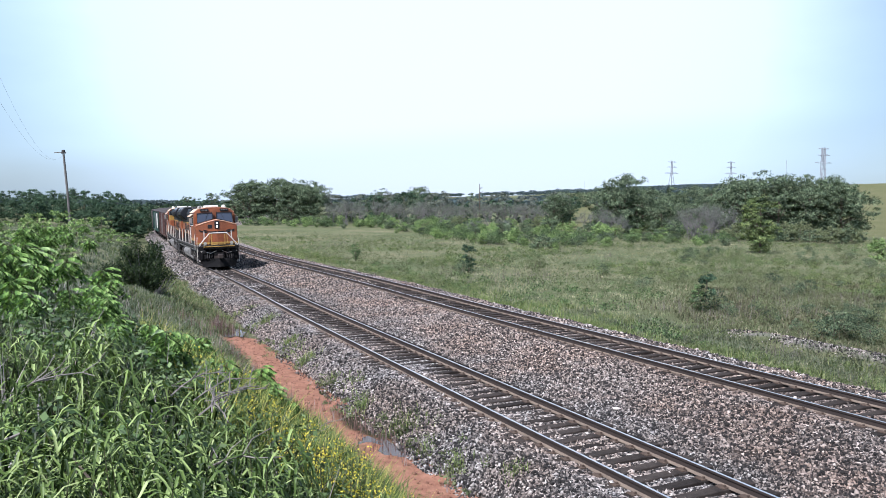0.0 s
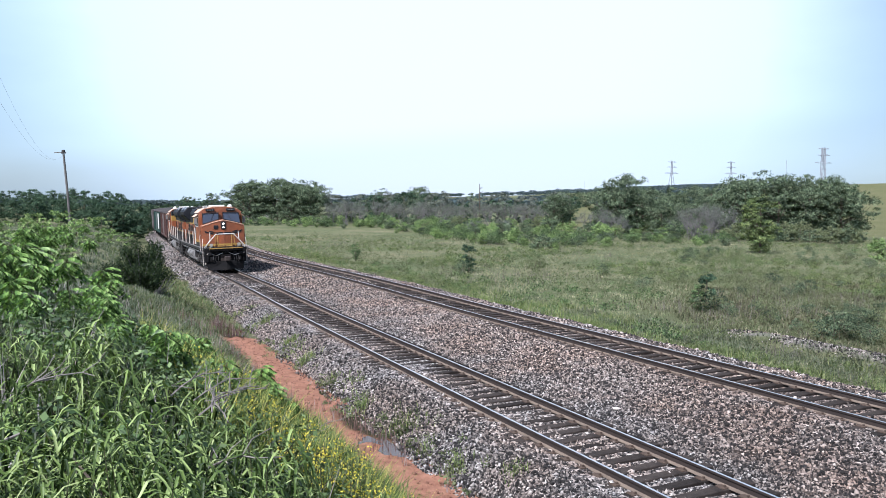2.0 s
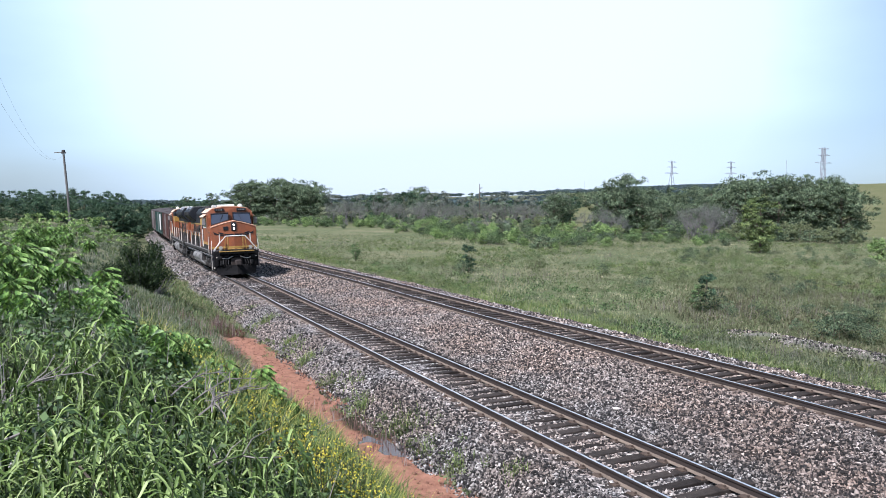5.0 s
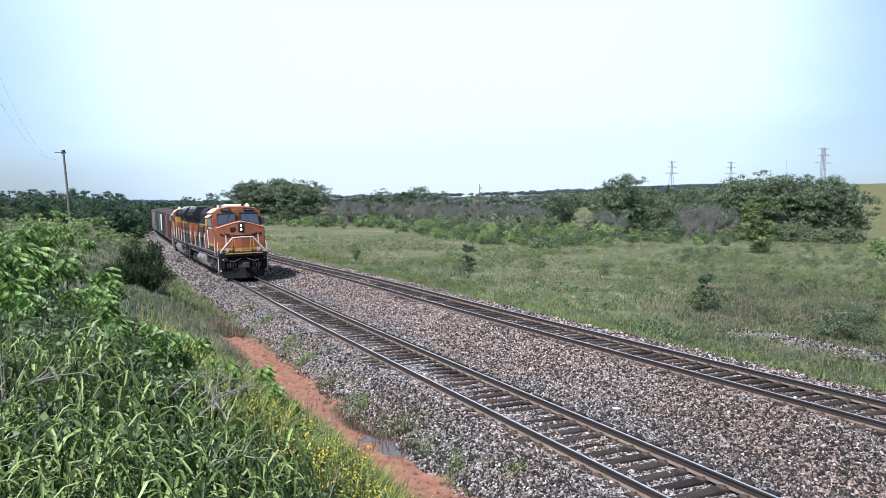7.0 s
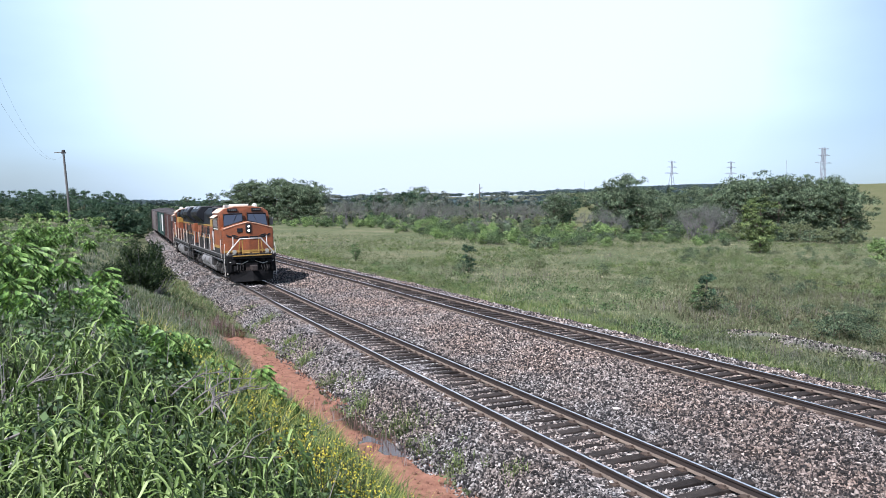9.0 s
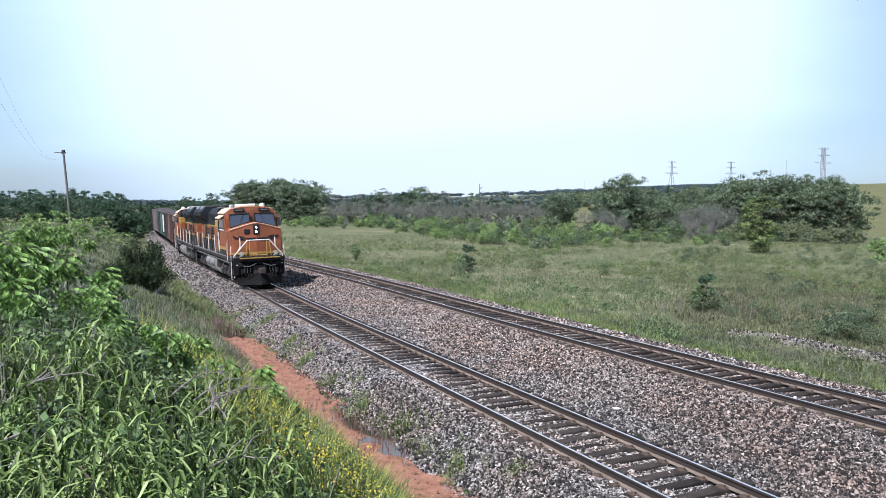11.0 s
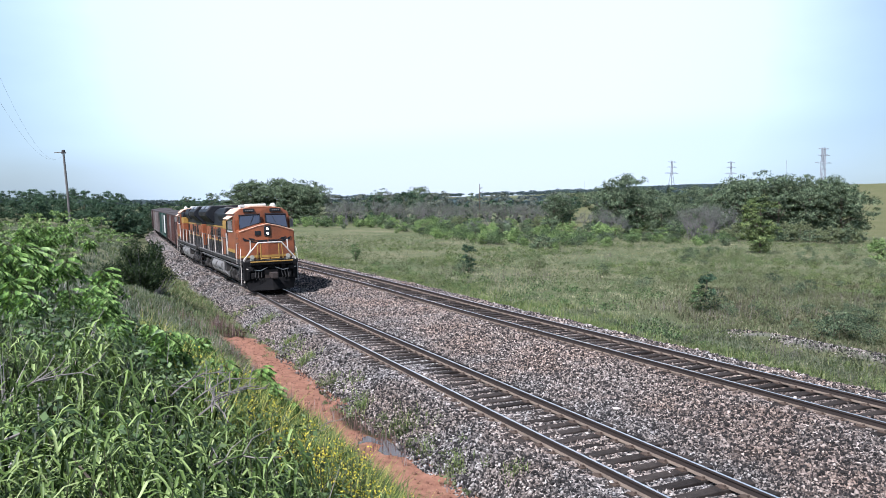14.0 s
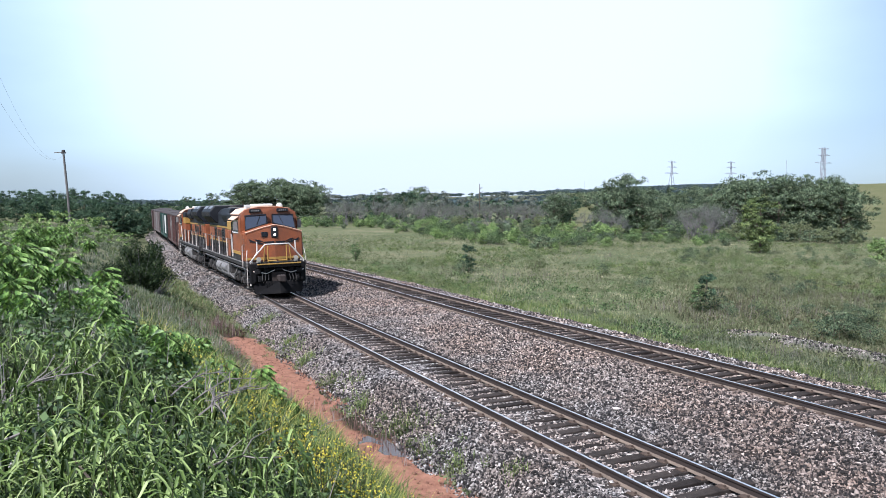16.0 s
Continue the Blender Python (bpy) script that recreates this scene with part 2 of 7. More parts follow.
M_BROWN = surface("oxide_brown_paint", (0.095, 0.042, 0.036), (0.045, 0.028, 0.025), 0.6, 0, 0.8, 0.7, 25, 0.1)
M_GREEN = surface("dark_green_paint", (0.02, 0.07, 0.058), (0.03, 0.045, 0.04), 0.55, 0, 0.8, 0.6, 25, 0.1)
M_PALE = surface("pale_grey_car_paint", (0.19, 0.16, 0.155), (0.1, 0.085, 0.075), 0.6, 0, 0.7, 0.7, 25, 0.1)
M_SOOT = surface("dull_black_blade", (0.008, 0.008, 0.009), (0.02, 0.018, 0.016), 0.9, 0, 2.0, 0.6, 30, 0.2, spec=0.15)
M_CARROOF = surface("dull_car_roof", (0.05, 0.036, 0.033), (0.04, 0.033, 0.03), 0.8, 0, 1.0, 0.7, 25, 0.15)
M_EDGE_GLINT = surface("pale_peach_edge_glint", (0.6, 0.36, 0.25), (0.45, 0.24, 0.15), 0.5, 0, 3.0, 0.5, 40, 0.05)
M_HOODTOP = surface("sooty_blue_black_paint", (0.009, 0.011, 0.016), (0.022, 0.023, 0.027), 0.6, 0, 1.8, 0.7, 30, 0.1, spec=0.3)
M_GLASS = make_glass("sky_toned_cab_glass")
M_LAMP = make_glow("headlight_glow", (1.0, 0.93, 0.78), 4.0)
M_RAILING = surface("grimy_handrail_paint", (0.15, 0.14, 0.135), (0.05, 0.045, 0.04), 0.7, 0, 2.0, 0.7, 30, 0.1)
M_WORN = surface("scuffed_black_steel", (0.008, 0.008, 0.009), (0.034, 0.032, 0.031), 0.75, 0, 2.6, 0.8, 22, 0.25, spec=0.2)
M_LENS = surface("unlit_lamp_lens", (0.4, 0.38, 0.33), (0.4, 0.38, 0.33), 0.2, 0, 6, 0.4, 40, 0.02)
M_BARK = surface("bark", (0.13, 0.1, 0.075), (0.05, 0.04, 0.03), 0.9, 0, 2.0, 0.7, 20, 0.6, 0.03)
# pale dead wood, cooled so that some distance haze sits in its colour
M_DEADWOOD = surface("bleached_hazy_dead_wood", (0.2, 0.187, 0.183), (0.1, 0.092, 0.09), 0.9, 0, 2.0, 0.7, 20, 0.4, 0.02)
M_POLE = surface("weathered_pole_wood", (0.15, 0.14, 0.135), (0.07, 0.065, 0.06), 0.9, 0, 1.0, 0.6, 20, 0.3, 0.02)
M_GALV = surface("galvanised_lattice_steel", (0.34, 0.36, 0.4), (0.25, 0.27, 0.3), 0.6, 0.0, 0.3, 0.5, 5, 0.05)
M_WIRE = surface("aged_wire", (0.5, 0.51, 0.53), (0.35, 0.35, 0.36), 0.6, 0.5, 2, 0.5, 20, 0.05)
def make_water():
    m, nt, b = blank("muddy_water")
    b.inputs["Base Color"].default_value = (0.05, 0.03, 0.022, 1)
    b.inputs["Roughness"].default_value = 0.08
    geo = nt.nodes.new("ShaderNodeNewGeometry")
    n = noise_node(nt, 6.0, 3, 0.5, geo.outputs["Position"])
    bump(nt, b, n.outputs["Fac"], 0.15, 0.01)
    return m


M_WATER = make_water()

M_LEAF = leafy("tree_leaves", [(0.0, (0.018, 0.034, 0.014)), (0.5, (0.082, 0.125, 0.05)), (1.0, (0.215, 0.275, 0.118))], 0.12, 0.85, 0.55, 0.5)
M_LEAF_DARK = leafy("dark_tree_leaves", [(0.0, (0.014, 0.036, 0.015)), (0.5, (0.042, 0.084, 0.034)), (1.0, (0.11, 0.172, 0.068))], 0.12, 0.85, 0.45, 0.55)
M_LEAF_LIGHT = leafy("light_shrub_leaves", [(0.0, (0.042, 0.09, 0.018)), (0.5, (0.155, 0.255, 0.06)), (1.0, (0.34, 0.45, 0.13))], 0.22, tone=0.5, tone_scale=0.5)
M_FORB = leafy("meadow_forb_leaves", [(0.0, (0.07, 0.1, 0.034)), (0.5, (0.134, 0.17, 0.06)), (1.0, (0.225, 0.242, 0.1))], 0.2, 0.85, 0.45, 0.6)
# greyed and lightened: distance haze is put into the thicket's leaf colour
M_LEAF_GREY = leafy("hazy_greyish_scrub_leaves", [(0.0, (0.075, 0.098, 0.058)), (0.5, (0.138, 0.162, 0.1)), (1.0, (0.22, 0.236, 0.15))], 0.2, 0.85, 0.35, 0.4)
M_CEDAR = leafy("cedar_needles", [(0.0, (0.011, 0.024, 0.006)), (0.6, (0.026, 0.05, 0.012)), (1.0, (0.072, 0.1, 0.024))], 0.15, tone=0.3, tone_scale=1.5)
M_WEED = leafy("weed_leaves", [(0.0, (0.017, 0.032, 0.006)), (0.4, (0.08, 0.135, 0.024)), (0.78, (0.222, 0.328, 0.068)), (1.0, (0.38, 0.48, 0.152))], 0.16, 0.45, 0.3, 0.8)
M_SUMAC = leafy("sumac_leaflets", [(0.0, (0.026, 0.060, 0.010)), (0.35, (0.086, 0.178, 0.029)), (0.75, (0.179, 0.318, 0.054)), (1.0, (0.337, 0.504, 0.120))], 0.1, 0.45, 0.25, 0.8)
M_BANKGRASS = leafy("bank_grass", [(0.0, (0.018, 0.036, 0.01)), (0.4, (0.062, 0.1, 0.032)), (0.7, (0.151, 0.2, 0.085)), (0.88, (0.256, 0.27, 0.16)), (1.0, (0.402, 0.4, 0.29))], 0.2, 0.6, 0.3, 0.4)
M_MEADOW = leafy("meadow_grass", [(0.0, (0.06, 0.08, 0.026)), (0.45, (0.212, 0.242, 0.098)), (0.8, (0.32, 0.332, 0.156)), (1.0, (0.43, 0.39, 0.222))], 0.22, 0.8, 0.55, 0.4)
M_LUSH = leafy("lush_edge_grass", [(0.0, (0.065, 0.11, 0.024)), (0.6, (0.175, 0.245, 0.06)), (1.0, (0.34, 0.37, 0.125))], 0.25, 0.6, 0.35, 0.6)
M_REED = leafy("dry_reed", [(0.0, (0.1, 0.06, 0.035)), (0.6, (0.2, 0.135, 0.085)), (1.0, (0.34, 0.29, 0.21))], 0.15, 0.8, 0.2, 0.5)
M_YGRASS = leafy("yellow_green_grass", [(0.0, (0.04, 0.075, 0.014)), (0.5, (0.145, 0.21, 0.042)), (0.85, (0.34, 0.38, 0.078)), (1.0, (0.6, 0.54, 0.12))], 0.3, 0.6, 0.25, 0.8)
M_ROUGH = leafy("rough_green_grass", [(0.0, (0.043, 0.06, 0.019)), (0.5, (0.097, 0.112, 0.040)), (0.85, (0.178, 0.17, 0.075)), (1.0, (0.281, 0.235, 0.132))], 0.2, 0.8, 0.4, 0.4)
M_DRY = leafy("dry_bank_grass", [(0.0, (0.046, 0.075, 0.025)), (0.5, (0.108, 0.14, 0.06)), (1.0, (0.236, 0.246, 0.14))], 0.2, 0.8, 0.3, 0.5)
M_UNDER = leafy("undergrowth_leaves", [(0.0, (0.020, 0.042, 0.011)), (0.5, (0.077, 0.138, 0.037)), (1.0, (0.220, 0.314, 0.099))], 0.15, 0.6, 0.35, 0.8)
M_STRAW = leafy("straw_stalks", [(0.0, (0.26, 0.23, 0.16)), (1.0, (0.5, 0.46, 0.36))], 0.15, 0.8, 0.2, 0.8)
M_SLOPE = leafy("slope_grass", [(0.0, (0.04, 0.07, 0.018)), (0.45, (0.112, 0.162, 0.044)), (0.8, (0.2, 0.23, 0.08)), (1.0, (0.3, 0.25, 0.12))], 0.2, 0.7, 0.35, 0.6)
M_BUSH = leafy("yellow_green_bush_leaves", [(0.0, (0.024, 0.045, 0.01)), (0.5, (0.1, 0.15, 0.034)), (1.0, (0.26, 0.32, 0.09))], 0.18, 0.7, 0.5, 0.5)
M_STALK = leafy("dead_meadow_stalks", [(0.0, (0.085, 0.08, 0.045)), (0.6, (0.175, 0.165, 0.1)), (1.0, (0.3, 0.28, 0.18))], 0.15, 0.8, 0.3, 0.4)
M_FLOWER = leafy("yellow_petals", [(0.0, (0.6, 0.52, 0.04)), (1.0, (0.85, 0.78, 0.1))], 0.3, 0.6, 0.1)
M_TWIG = surface("grey_dead_twigs", (0.25, 0.225, 0.21), (0.13, 0.115, 0.105), 0.9, 0, 5, 0.6, 40, 0.3)
M_STEM = surface("green_stems", (0.06, 0.075, 0.026), (0.1, 0.07, 0.045), 0.7, 0, 6, 0.6, 40, 0.2)
M_CLOD = surface("red_brown_clods", (0.26, 0.13, 0.09), (0.1, 0.07, 0.055), 0.95, 0, 3.0, 0.8, 40, 0.3, spec=0.1)
# bluish leaf colour with the aerial haze of the skyline mixed in
M_FARWOOD_HAZE = leafy("hazed_far_wood_leaves", [(0.0, (0.05, 0.082, 0.066)), (1.0, (0.1, 0.14, 0.105))], 0.2, 0.8, 0.35, 0.03)


# ---- mesh helpers ----
def link_mesh(name, bm, material, parent=None, label="", smooth=False):
    me = bpy.data.meshes.new(name)
    bm.normal_update()
    bm.to_mesh(me)
    bm.free()
    if isinstance(material, (list, tuple)):
        for mm in material:
            me.materials.append(mm)
    else:
        me.materials.append(material)
    if smooth:
        me.polygons.foreach_set("use_smooth", [True] * len(me.polygons))
    ob = new(name, me)
    if parent is not None:
        ob.parent = parent
    if label:
        tagged(ob, label)
    return ob


def part(name, bm, material, parent, label="", smooth=False):
    return link_mesh(name, bm, material, parent, label, smooth)


def array_mesh(name, verts, faces, material, parent=None, smooth=False):
    """A mesh from numpy arrays: verts (n, 3) and faces (m, 3 or 4)."""
    me = bpy.data.meshes.new(name)
    verts = np.asarray(verts, np.float32)
    faces = np.asarray(faces, np.int32)
    k = faces.shape[1]
    me.vertices.add(len(verts))
    me.vertices.foreach_set("co", verts.ravel())
    me.loops.add(faces.size)
    me.loops.foreach_set("vertex_index", faces.ravel())
    me.polygons.add(len(faces))
    me.polygons.foreach_set("loop_start", np.arange(0, faces.size, k, dtype=np.int32))
    if smooth:
        me.polygons.foreach_set("use_smooth", np.ones(len(faces), bool))
    me.update(calc_edges=True)
    me.materials.append(material)
    ob = new(name, me)
    if parent is not None:
        ob.parent = parent
    return ob


def box(bm, x0, x1, y0, y1, z0, z1, bevel=0.0, turn=None):
    vs = [bm.verts.new((x, y, z)) for x in (x0, x1) for y in (y0, y1) for z in (z0, z1)]
    quads = ((0, 1, 3, 2), (4, 6, 7, 5), (0, 4, 5, 1), (2, 3, 7, 6), (0, 2, 6, 4), (1, 5, 7, 3))
    fs = [bm.faces.new([vs[i] for i in q]) for q in quads]
    if turn is not None:
        bmesh.ops.transform(bm, matrix=turn, verts=vs)
    if bevel:
        es = list({e for f in fs for e in f.edges})
        bmesh.ops.bevel(bm, geom=es, offset=bevel, segments=1, affect="EDGES")
    return vs


def prism(bm, profile, y0, y1, bevel=0.0):
    """A profile of (x, z) drawn out along y."""
    a = [bm.verts.new((x, y0, z)) for x, z in profile]
    b = [bm.verts.new((x, y1, z)) for x, z in profile]
    n = len(profile)
    fs = [bm.faces.new(a), bm.faces.new(b[::-1])]
    for i in range(n):
        fs.append(bm.faces.new((a[i], b[i], b[(i + 1) % n], a[(i + 1) % n])))
    bmesh.ops.recalc_face_normals(bm, faces=fs)
    if bevel:
        es = list({e for f in fs for e in f.edges})
        bmesh.ops.bevel(bm, geom=es, offset=bevel, segments=1, affect="EDGES")


def tube(bm, points, radius, sides=6, taper=1.0):
    """A round bar along points, from its radius down to radius * taper."""
    pts = [Vector(p) for p in points]
    rings = []
    for i, p in enumerate(pts):
        d = (pts[min(i + 1, len(pts) - 1)] - pts[max(i - 1, 0)]).normalized()
        a = d.cross(Vector((0, 0, 1)))
        if a.length < 1e-3:
            a = d.cross(Vector((1, 0, 0)))
        a.normalize()
        b = d.cross(a)
        r = radius * (1 + (taper - 1) * i / max(1, len(pts) - 1))
        rings.append([bm.verts.new(p + (a * math.cos(2 * math.pi * k / sides) + b * math.sin(2 * math.pi * k / sides)) * r) for k in range(sides)])
    for i in range(len(rings) - 1):
        for k in range(sides):
            bm.faces.new((rings[i][k], rings[i][(k + 1) % sides], rings[i + 1][(k + 1) % sides], rings[i + 1][k]))
    bm.faces.new(rings[0][::-1])
    bm.faces.new(rings[-1])


def disc(bm, centre, axis, radius, depth, sides=16):
    c, a = Vector(centre), Vector(axis).normalized()
    tube(bm, [c - a * depth / 2, c + a * depth / 2], radius, sides)


# ---- the line of the two tracks ----
# the bend of the line by distance, summed up to its slope and place
_YS = np.arange(-400.0, 600.0, 0.25)
_BEND = np.interp(_YS, [-400, -60, 30, 40, 46, 80, 92, 114, 124, 185, 195], [0, 0.0003, 0.00054, 0.0006, 0.0013, 0.0014, -0.0008, -0.0008, 0.004, 0.004, 0])
_SL = np.concatenate([[0], np.cumsum((_BEND[1:] + _BEND[:-1]) * 0.125)])
_SL += -0.46363 - np.interp(30.0, _YS, _SL)
_XS = np.concatenate([[0], np.cumsum((_SL[1:] + _SL[:-1]) * 0.125)])
_XS += -3.5934 - np.interp(30.0, _YS, _XS)
_T = np.clip((_YS - 33.0) / 12.0, 0, 1)
_XS += 0.14 * _T * _T * (3 - 2 * _T)
_SL = np.gradient(_XS, 0.25)
_SS = np.concatenate([[0], np.cumsum(np.hypot(np.diff(_XS), 0.25))])


def slope(y):
    return float(np.interp(y, _YS, _SL))


def x1(y):
    if y > 599:
        return float(_XS[-1] + _SL[-1] * (y - _YS[-1]))
    return float(np.interp(y, _YS, _XS))


def dip(y):
    """The line falls a little beyond the near stretch."""
    t = min(1.0, max(0.0, (y - 42.0) / 43.0))
    return -0.4 * t * t * (3 - 2 * t)


def x2(y):
    return x1(y) + 7.1905 - 0.02088 * (min(y, 140.0) - 30.0)


def lean(y):
    return math.sqrt(1 + slope(y) ** 2)


def spacing(y):
    return (x2(y) - x1(y)) / lean(y)


LIFT = 0.22      # the far track lies a little higher
CANT = 0.058     # one rail over the other


def at(u, y, z=0.0, second=False):
    """A place u metres beside the track's centre line, square to it."""
    s = slope(y) - (0.02088 if second and y < 140 else 0)
    n = Vector((1, -s, 0)).normalized()
    return Vector(((x2 if second else x1)(y), y, z + dip(y))) + n * u


# running distance along the first track, for the train
def s_of_y(y):
    return float(np.interp(y, _YS, _SS))


def y_of_s(s):
    return float(np.interp(s, _SS, _YS))


# ---- terrain ----
def smooth(a, b, v):
    t = min(1.0, max(0.0, (v - a) / (b - a)))
    return t * t * (3 - 2 * t)


BANK_U = [-400, -30, -16, -12, -9.5, -8.2, -6.8, -5.4, -4.6, -4.0, -2.8, -2.2]
BANK_Z = [3.6, 3.1, 3.0, 2.95, 2.8, 2.2, 1.2, 0.2, -0.35, -0.7, -0.78, -0.85]


def u_of(x, y):
    return (x - x1(y)) / lean(y)


def ground_z(x, y):
    u = u_of(x, y)
    d = spacing(y)
    r = math.hypot(x, y)
    if u < -2.2:
        z = float(np.interp(u, BANK_U, BANK_Z))
        if z > 0:
            z *= 1 - 0.42 * smooth(9, 28, y)
        rough = smooth(-3.6, -6.0, u)
        z += rough * (0.22 * noise.noise((x * 0.35, y * 0.35, 0)) + 0.1 * noise.noise((x * 1.1, y * 1.1, 3)))
        z += smooth(-14, -60, u) * 0.8 * noise.noise((x * 0.03, y * 0.03, 5))
        if u > -4.6:
            z += 0.06 * noise.noise((x * 1.7, y * 1.7, 9))
    else:
        e = u - d
        z = -0.85 if e < 2.6 else float(np.interp(e, [2.6, 4.6, 9, 13, 30, 80], [-0.85, -1.0, -1.25, -1.2, -1.35, -1.3]))
        if 9.5 < e < 14.5 and y < 44:
            z += 0.4 * math.exp(-((e - 12.0) / 0.8) ** 2) * (1 - smooth(34, 42, y))
        if e > 3.6:
            z += smooth(3.6, 8, e) * (0.16 * noise.noise((x * 0.22, y * 0.22, 1)) + 0.3 * noise.noise((x * 0.045, y * 0.045, 2)))
    if y > 0 and r > 190:
        k = x / max(y, 1.0)
        up = float(np.interp(k, [-0.6, -0.2, 0.08, 0.28, 0.6, 1.2], [0.0, 0.004, 0.0125, 0.021, 0.0292, 0.03]))
        top = 4.658 + up * 900
        z += (top + 1.3) * smooth(190, 900, r) * smooth(-20, 20, u)
    return z + dip(y)


def bed_top(x, y, u):
    return bed_z(u, y) + 0.025 * noise.noise((x * 3, y * 3, 7)) + 0.05 * noise.noise((x * 0.7, y * 0.7, 2))


def bed_z(u, y):
    """The top of the ballast at u metres from the first track."""
    d = spacing(y)
    prof_u = [-2.75, -1.95, -1.5, 1.5, d * 0.5, d - 1.7, d + 1.55, d + 2.5, d + 4.4]
    prof_z = [-0.80, -0.31, -0.205, -0.205, -0.17, -0.215 + LIFT, -0.215 + LIFT, -0.25 + LIFT, -1.0]
    return float(np.interp(u, prof_u, prof_z)) + dip(y)


# ---- ground, ballast, tracks ----
def steps(*spans):
    out = []
    for a, b, n in spans:
        out += list(np.linspace(a, b, n, endpoint=False))
    return out + [spans[-1][1]]


def make_ground_sheet():
    us = steps((-3500, -400, 8), (-400, -60, 14), (-60, -14, 26), (-14, -2, 50), (-2, 9, 6), (9, 30, 44), (30, 120, 40), (120, 500, 34), (500, 3500, 14))
    ys = steps((-300, -20, 10), (-20, 4, 16), (4, 60, 140), (60, 130, 70), (130, 320, 60), (320, 1000, 60), (1000, 4200, 18))
    verts, clay, gravel, field, gap_shade_mud = [], [], [], [], []
    for y in ys:
        for u in us:
            x = x1(y) + u * lean(y)
            verts.append((x, y, ground_z(x, y)))
            w = 0.09 * noise.noise((x * 0.9, y * 0.9, 4)) * 3
            clay.append(max(0.0, 1.1 - abs(u + 3.4) / 1.6 + w) if 5 < y < 32 else (max(0.0, 0.35 - abs(u + 3.4) / 2)))
            # near-black: ditch mud, and shade between the bank weeds put into the soil
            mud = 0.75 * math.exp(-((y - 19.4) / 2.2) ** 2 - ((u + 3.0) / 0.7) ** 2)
            gap_shade_mud.append(max(mud, smooth(-4.4, -6.0, u) * (1 - smooth(22, 34, y)) * smooth(1.5, 4.5, y)) if u < 0 else 0.0)
            e = u - spacing(y)
            g = max(0.0, 0.85 - abs(e - 11.7 - 0.8 * noise.noise((y * 0.25, 3, 1))) / 1.2 + 0.5 * noise.noise((x * 0.7, y * 0.7, 8))) if y < 36 else 0.0
            gravel.append(min(1.0, g * 0.7 + (0.8 if 2.0 < e < 5.0 else 0)))
            field.append(1.0 if math.hypot(x, y) > 205 and (x > 0.45 * y or 0.14 * y < x < 0.21 * y) else 0.0)
    n = len(us)
    faces = [(j * n + i, j * n + i + 1, (j + 1) * n + i + 1, (j + 1) * n + i) for j in range(len(ys) - 1) for i in range(n - 1)]
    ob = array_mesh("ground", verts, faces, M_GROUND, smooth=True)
    for key, vals in (("clay", clay), ("gravel", gravel), ("field", field), ("gap_shade_mud", gap_shade_mud)):
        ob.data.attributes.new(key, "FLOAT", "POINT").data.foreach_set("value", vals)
    return tagged(ob, "grassy ground with a red clay ditch and a rising far field", "ground", kind="structure")


make_ground_sheet()


def mark_ballast(ob, places, each=1):
    """Washed grey stone along the first track, darker stone on its shoulder and on the near stretch between the tracks.
    """
    washed = [1 - smooth(1.4, 3.2, u_of(p[0], p[1]) + 0.8 * noise.noise((p[0] * 0.4, p[1] * 0.4, 51))) for p in places]
    stone_dark = [max((1 - smooth(11, 22, p[1] - 0.6 * p[0])) * smooth(-0.8, 2.0, u_of(p[0], p[1])), 1.25 * smooth(-0.9, -1.5, u_of(p[0], p[1])) * (0.6 + 0.4 * smooth(16, 30, p[1]))) for p in places]
    for key, vals in (("washed", washed), ("stone_dark", stone_dark)):
        ob.data.attributes.new(key, "FLOAT", "POINT").data.foreach_set("value", np.repeat(np.array(vals, np.float32), each))


def make_bed():
    ys = steps((-20, 8, 30), (8, 50, 230), (50, 120, 140), (120, 330, 90))
    verts = []
    cols = 56
    for y in ys:
        d = spacing(y)
        for i in range(cols + 1):
            u = -2.75 + (d + 7.15) * i / cols
            jag = 0.18 * noise.noise((u * 2, y * 0.8, 0)) if i in (0, cols) else 0
            x = x1(y) + (u + jag) * lean(y)
            z = bed_top(x, y, u)
            verts.append((x, y, z if 0 < i < cols else z - 0.12))
    n = cols + 1
    faces = [(j * n + i, j * n + i + 1, (j + 1) * n + i + 1, (j + 1) * n + i) for j in range(len(ys) - 1) for i in range(cols)]
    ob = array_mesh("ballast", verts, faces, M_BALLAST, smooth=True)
    mark_ballast(ob, verts)
    return tagged(ob, "grey and brown crushed stone ballast under both tracks", "ballast", kind="structure")


make_bed()


def puddle(u, y, length, width):
    x = x1(y) + u * lean(y)
    bm = bmesh.new()
    ring = []
    for k in range(40):
        a = 2 * math.pi * k / 40
        r = 1 + 0.5 * noise.noise((2.2 * math.cos(a), 2.2 * math.sin(a), y))
        ring.append(bm.verts.new((math.cos(a) * width * r, math.sin(a) * length * r, 0)))
    bm.faces.new(ring)
    ob = link_mesh("water", bm, M_WATER)
    ob.matrix_basis = Matrix.Translation((x, y, ground_z(x, y) + 0.012)) @ Matrix.Rotation(math.atan2(-slope(y), 1), 4, "Z")
    tagged(ob, "small muddy puddle in the red clay ditch", "puddle", kind="structure")


puddle(-3.5, 32.7, 1.2, 0.55)
puddle(-3.3, 17.4, 0.9, 0.38)

RAIL = [(-0.07, -0.18), (0.07, -0.18), (0.07, -0.165), (0.012, -0.14), (0.012, -0.05), (0.037, -0.035), (0.037, -0.006),
        (0.026, 0.0), (-0.026, 0.0), (-0.037, -0.006), (-0.037, -0.035), (-0.012, -0.05), (-0.012, -0.14), (-0.07, -0.165)]


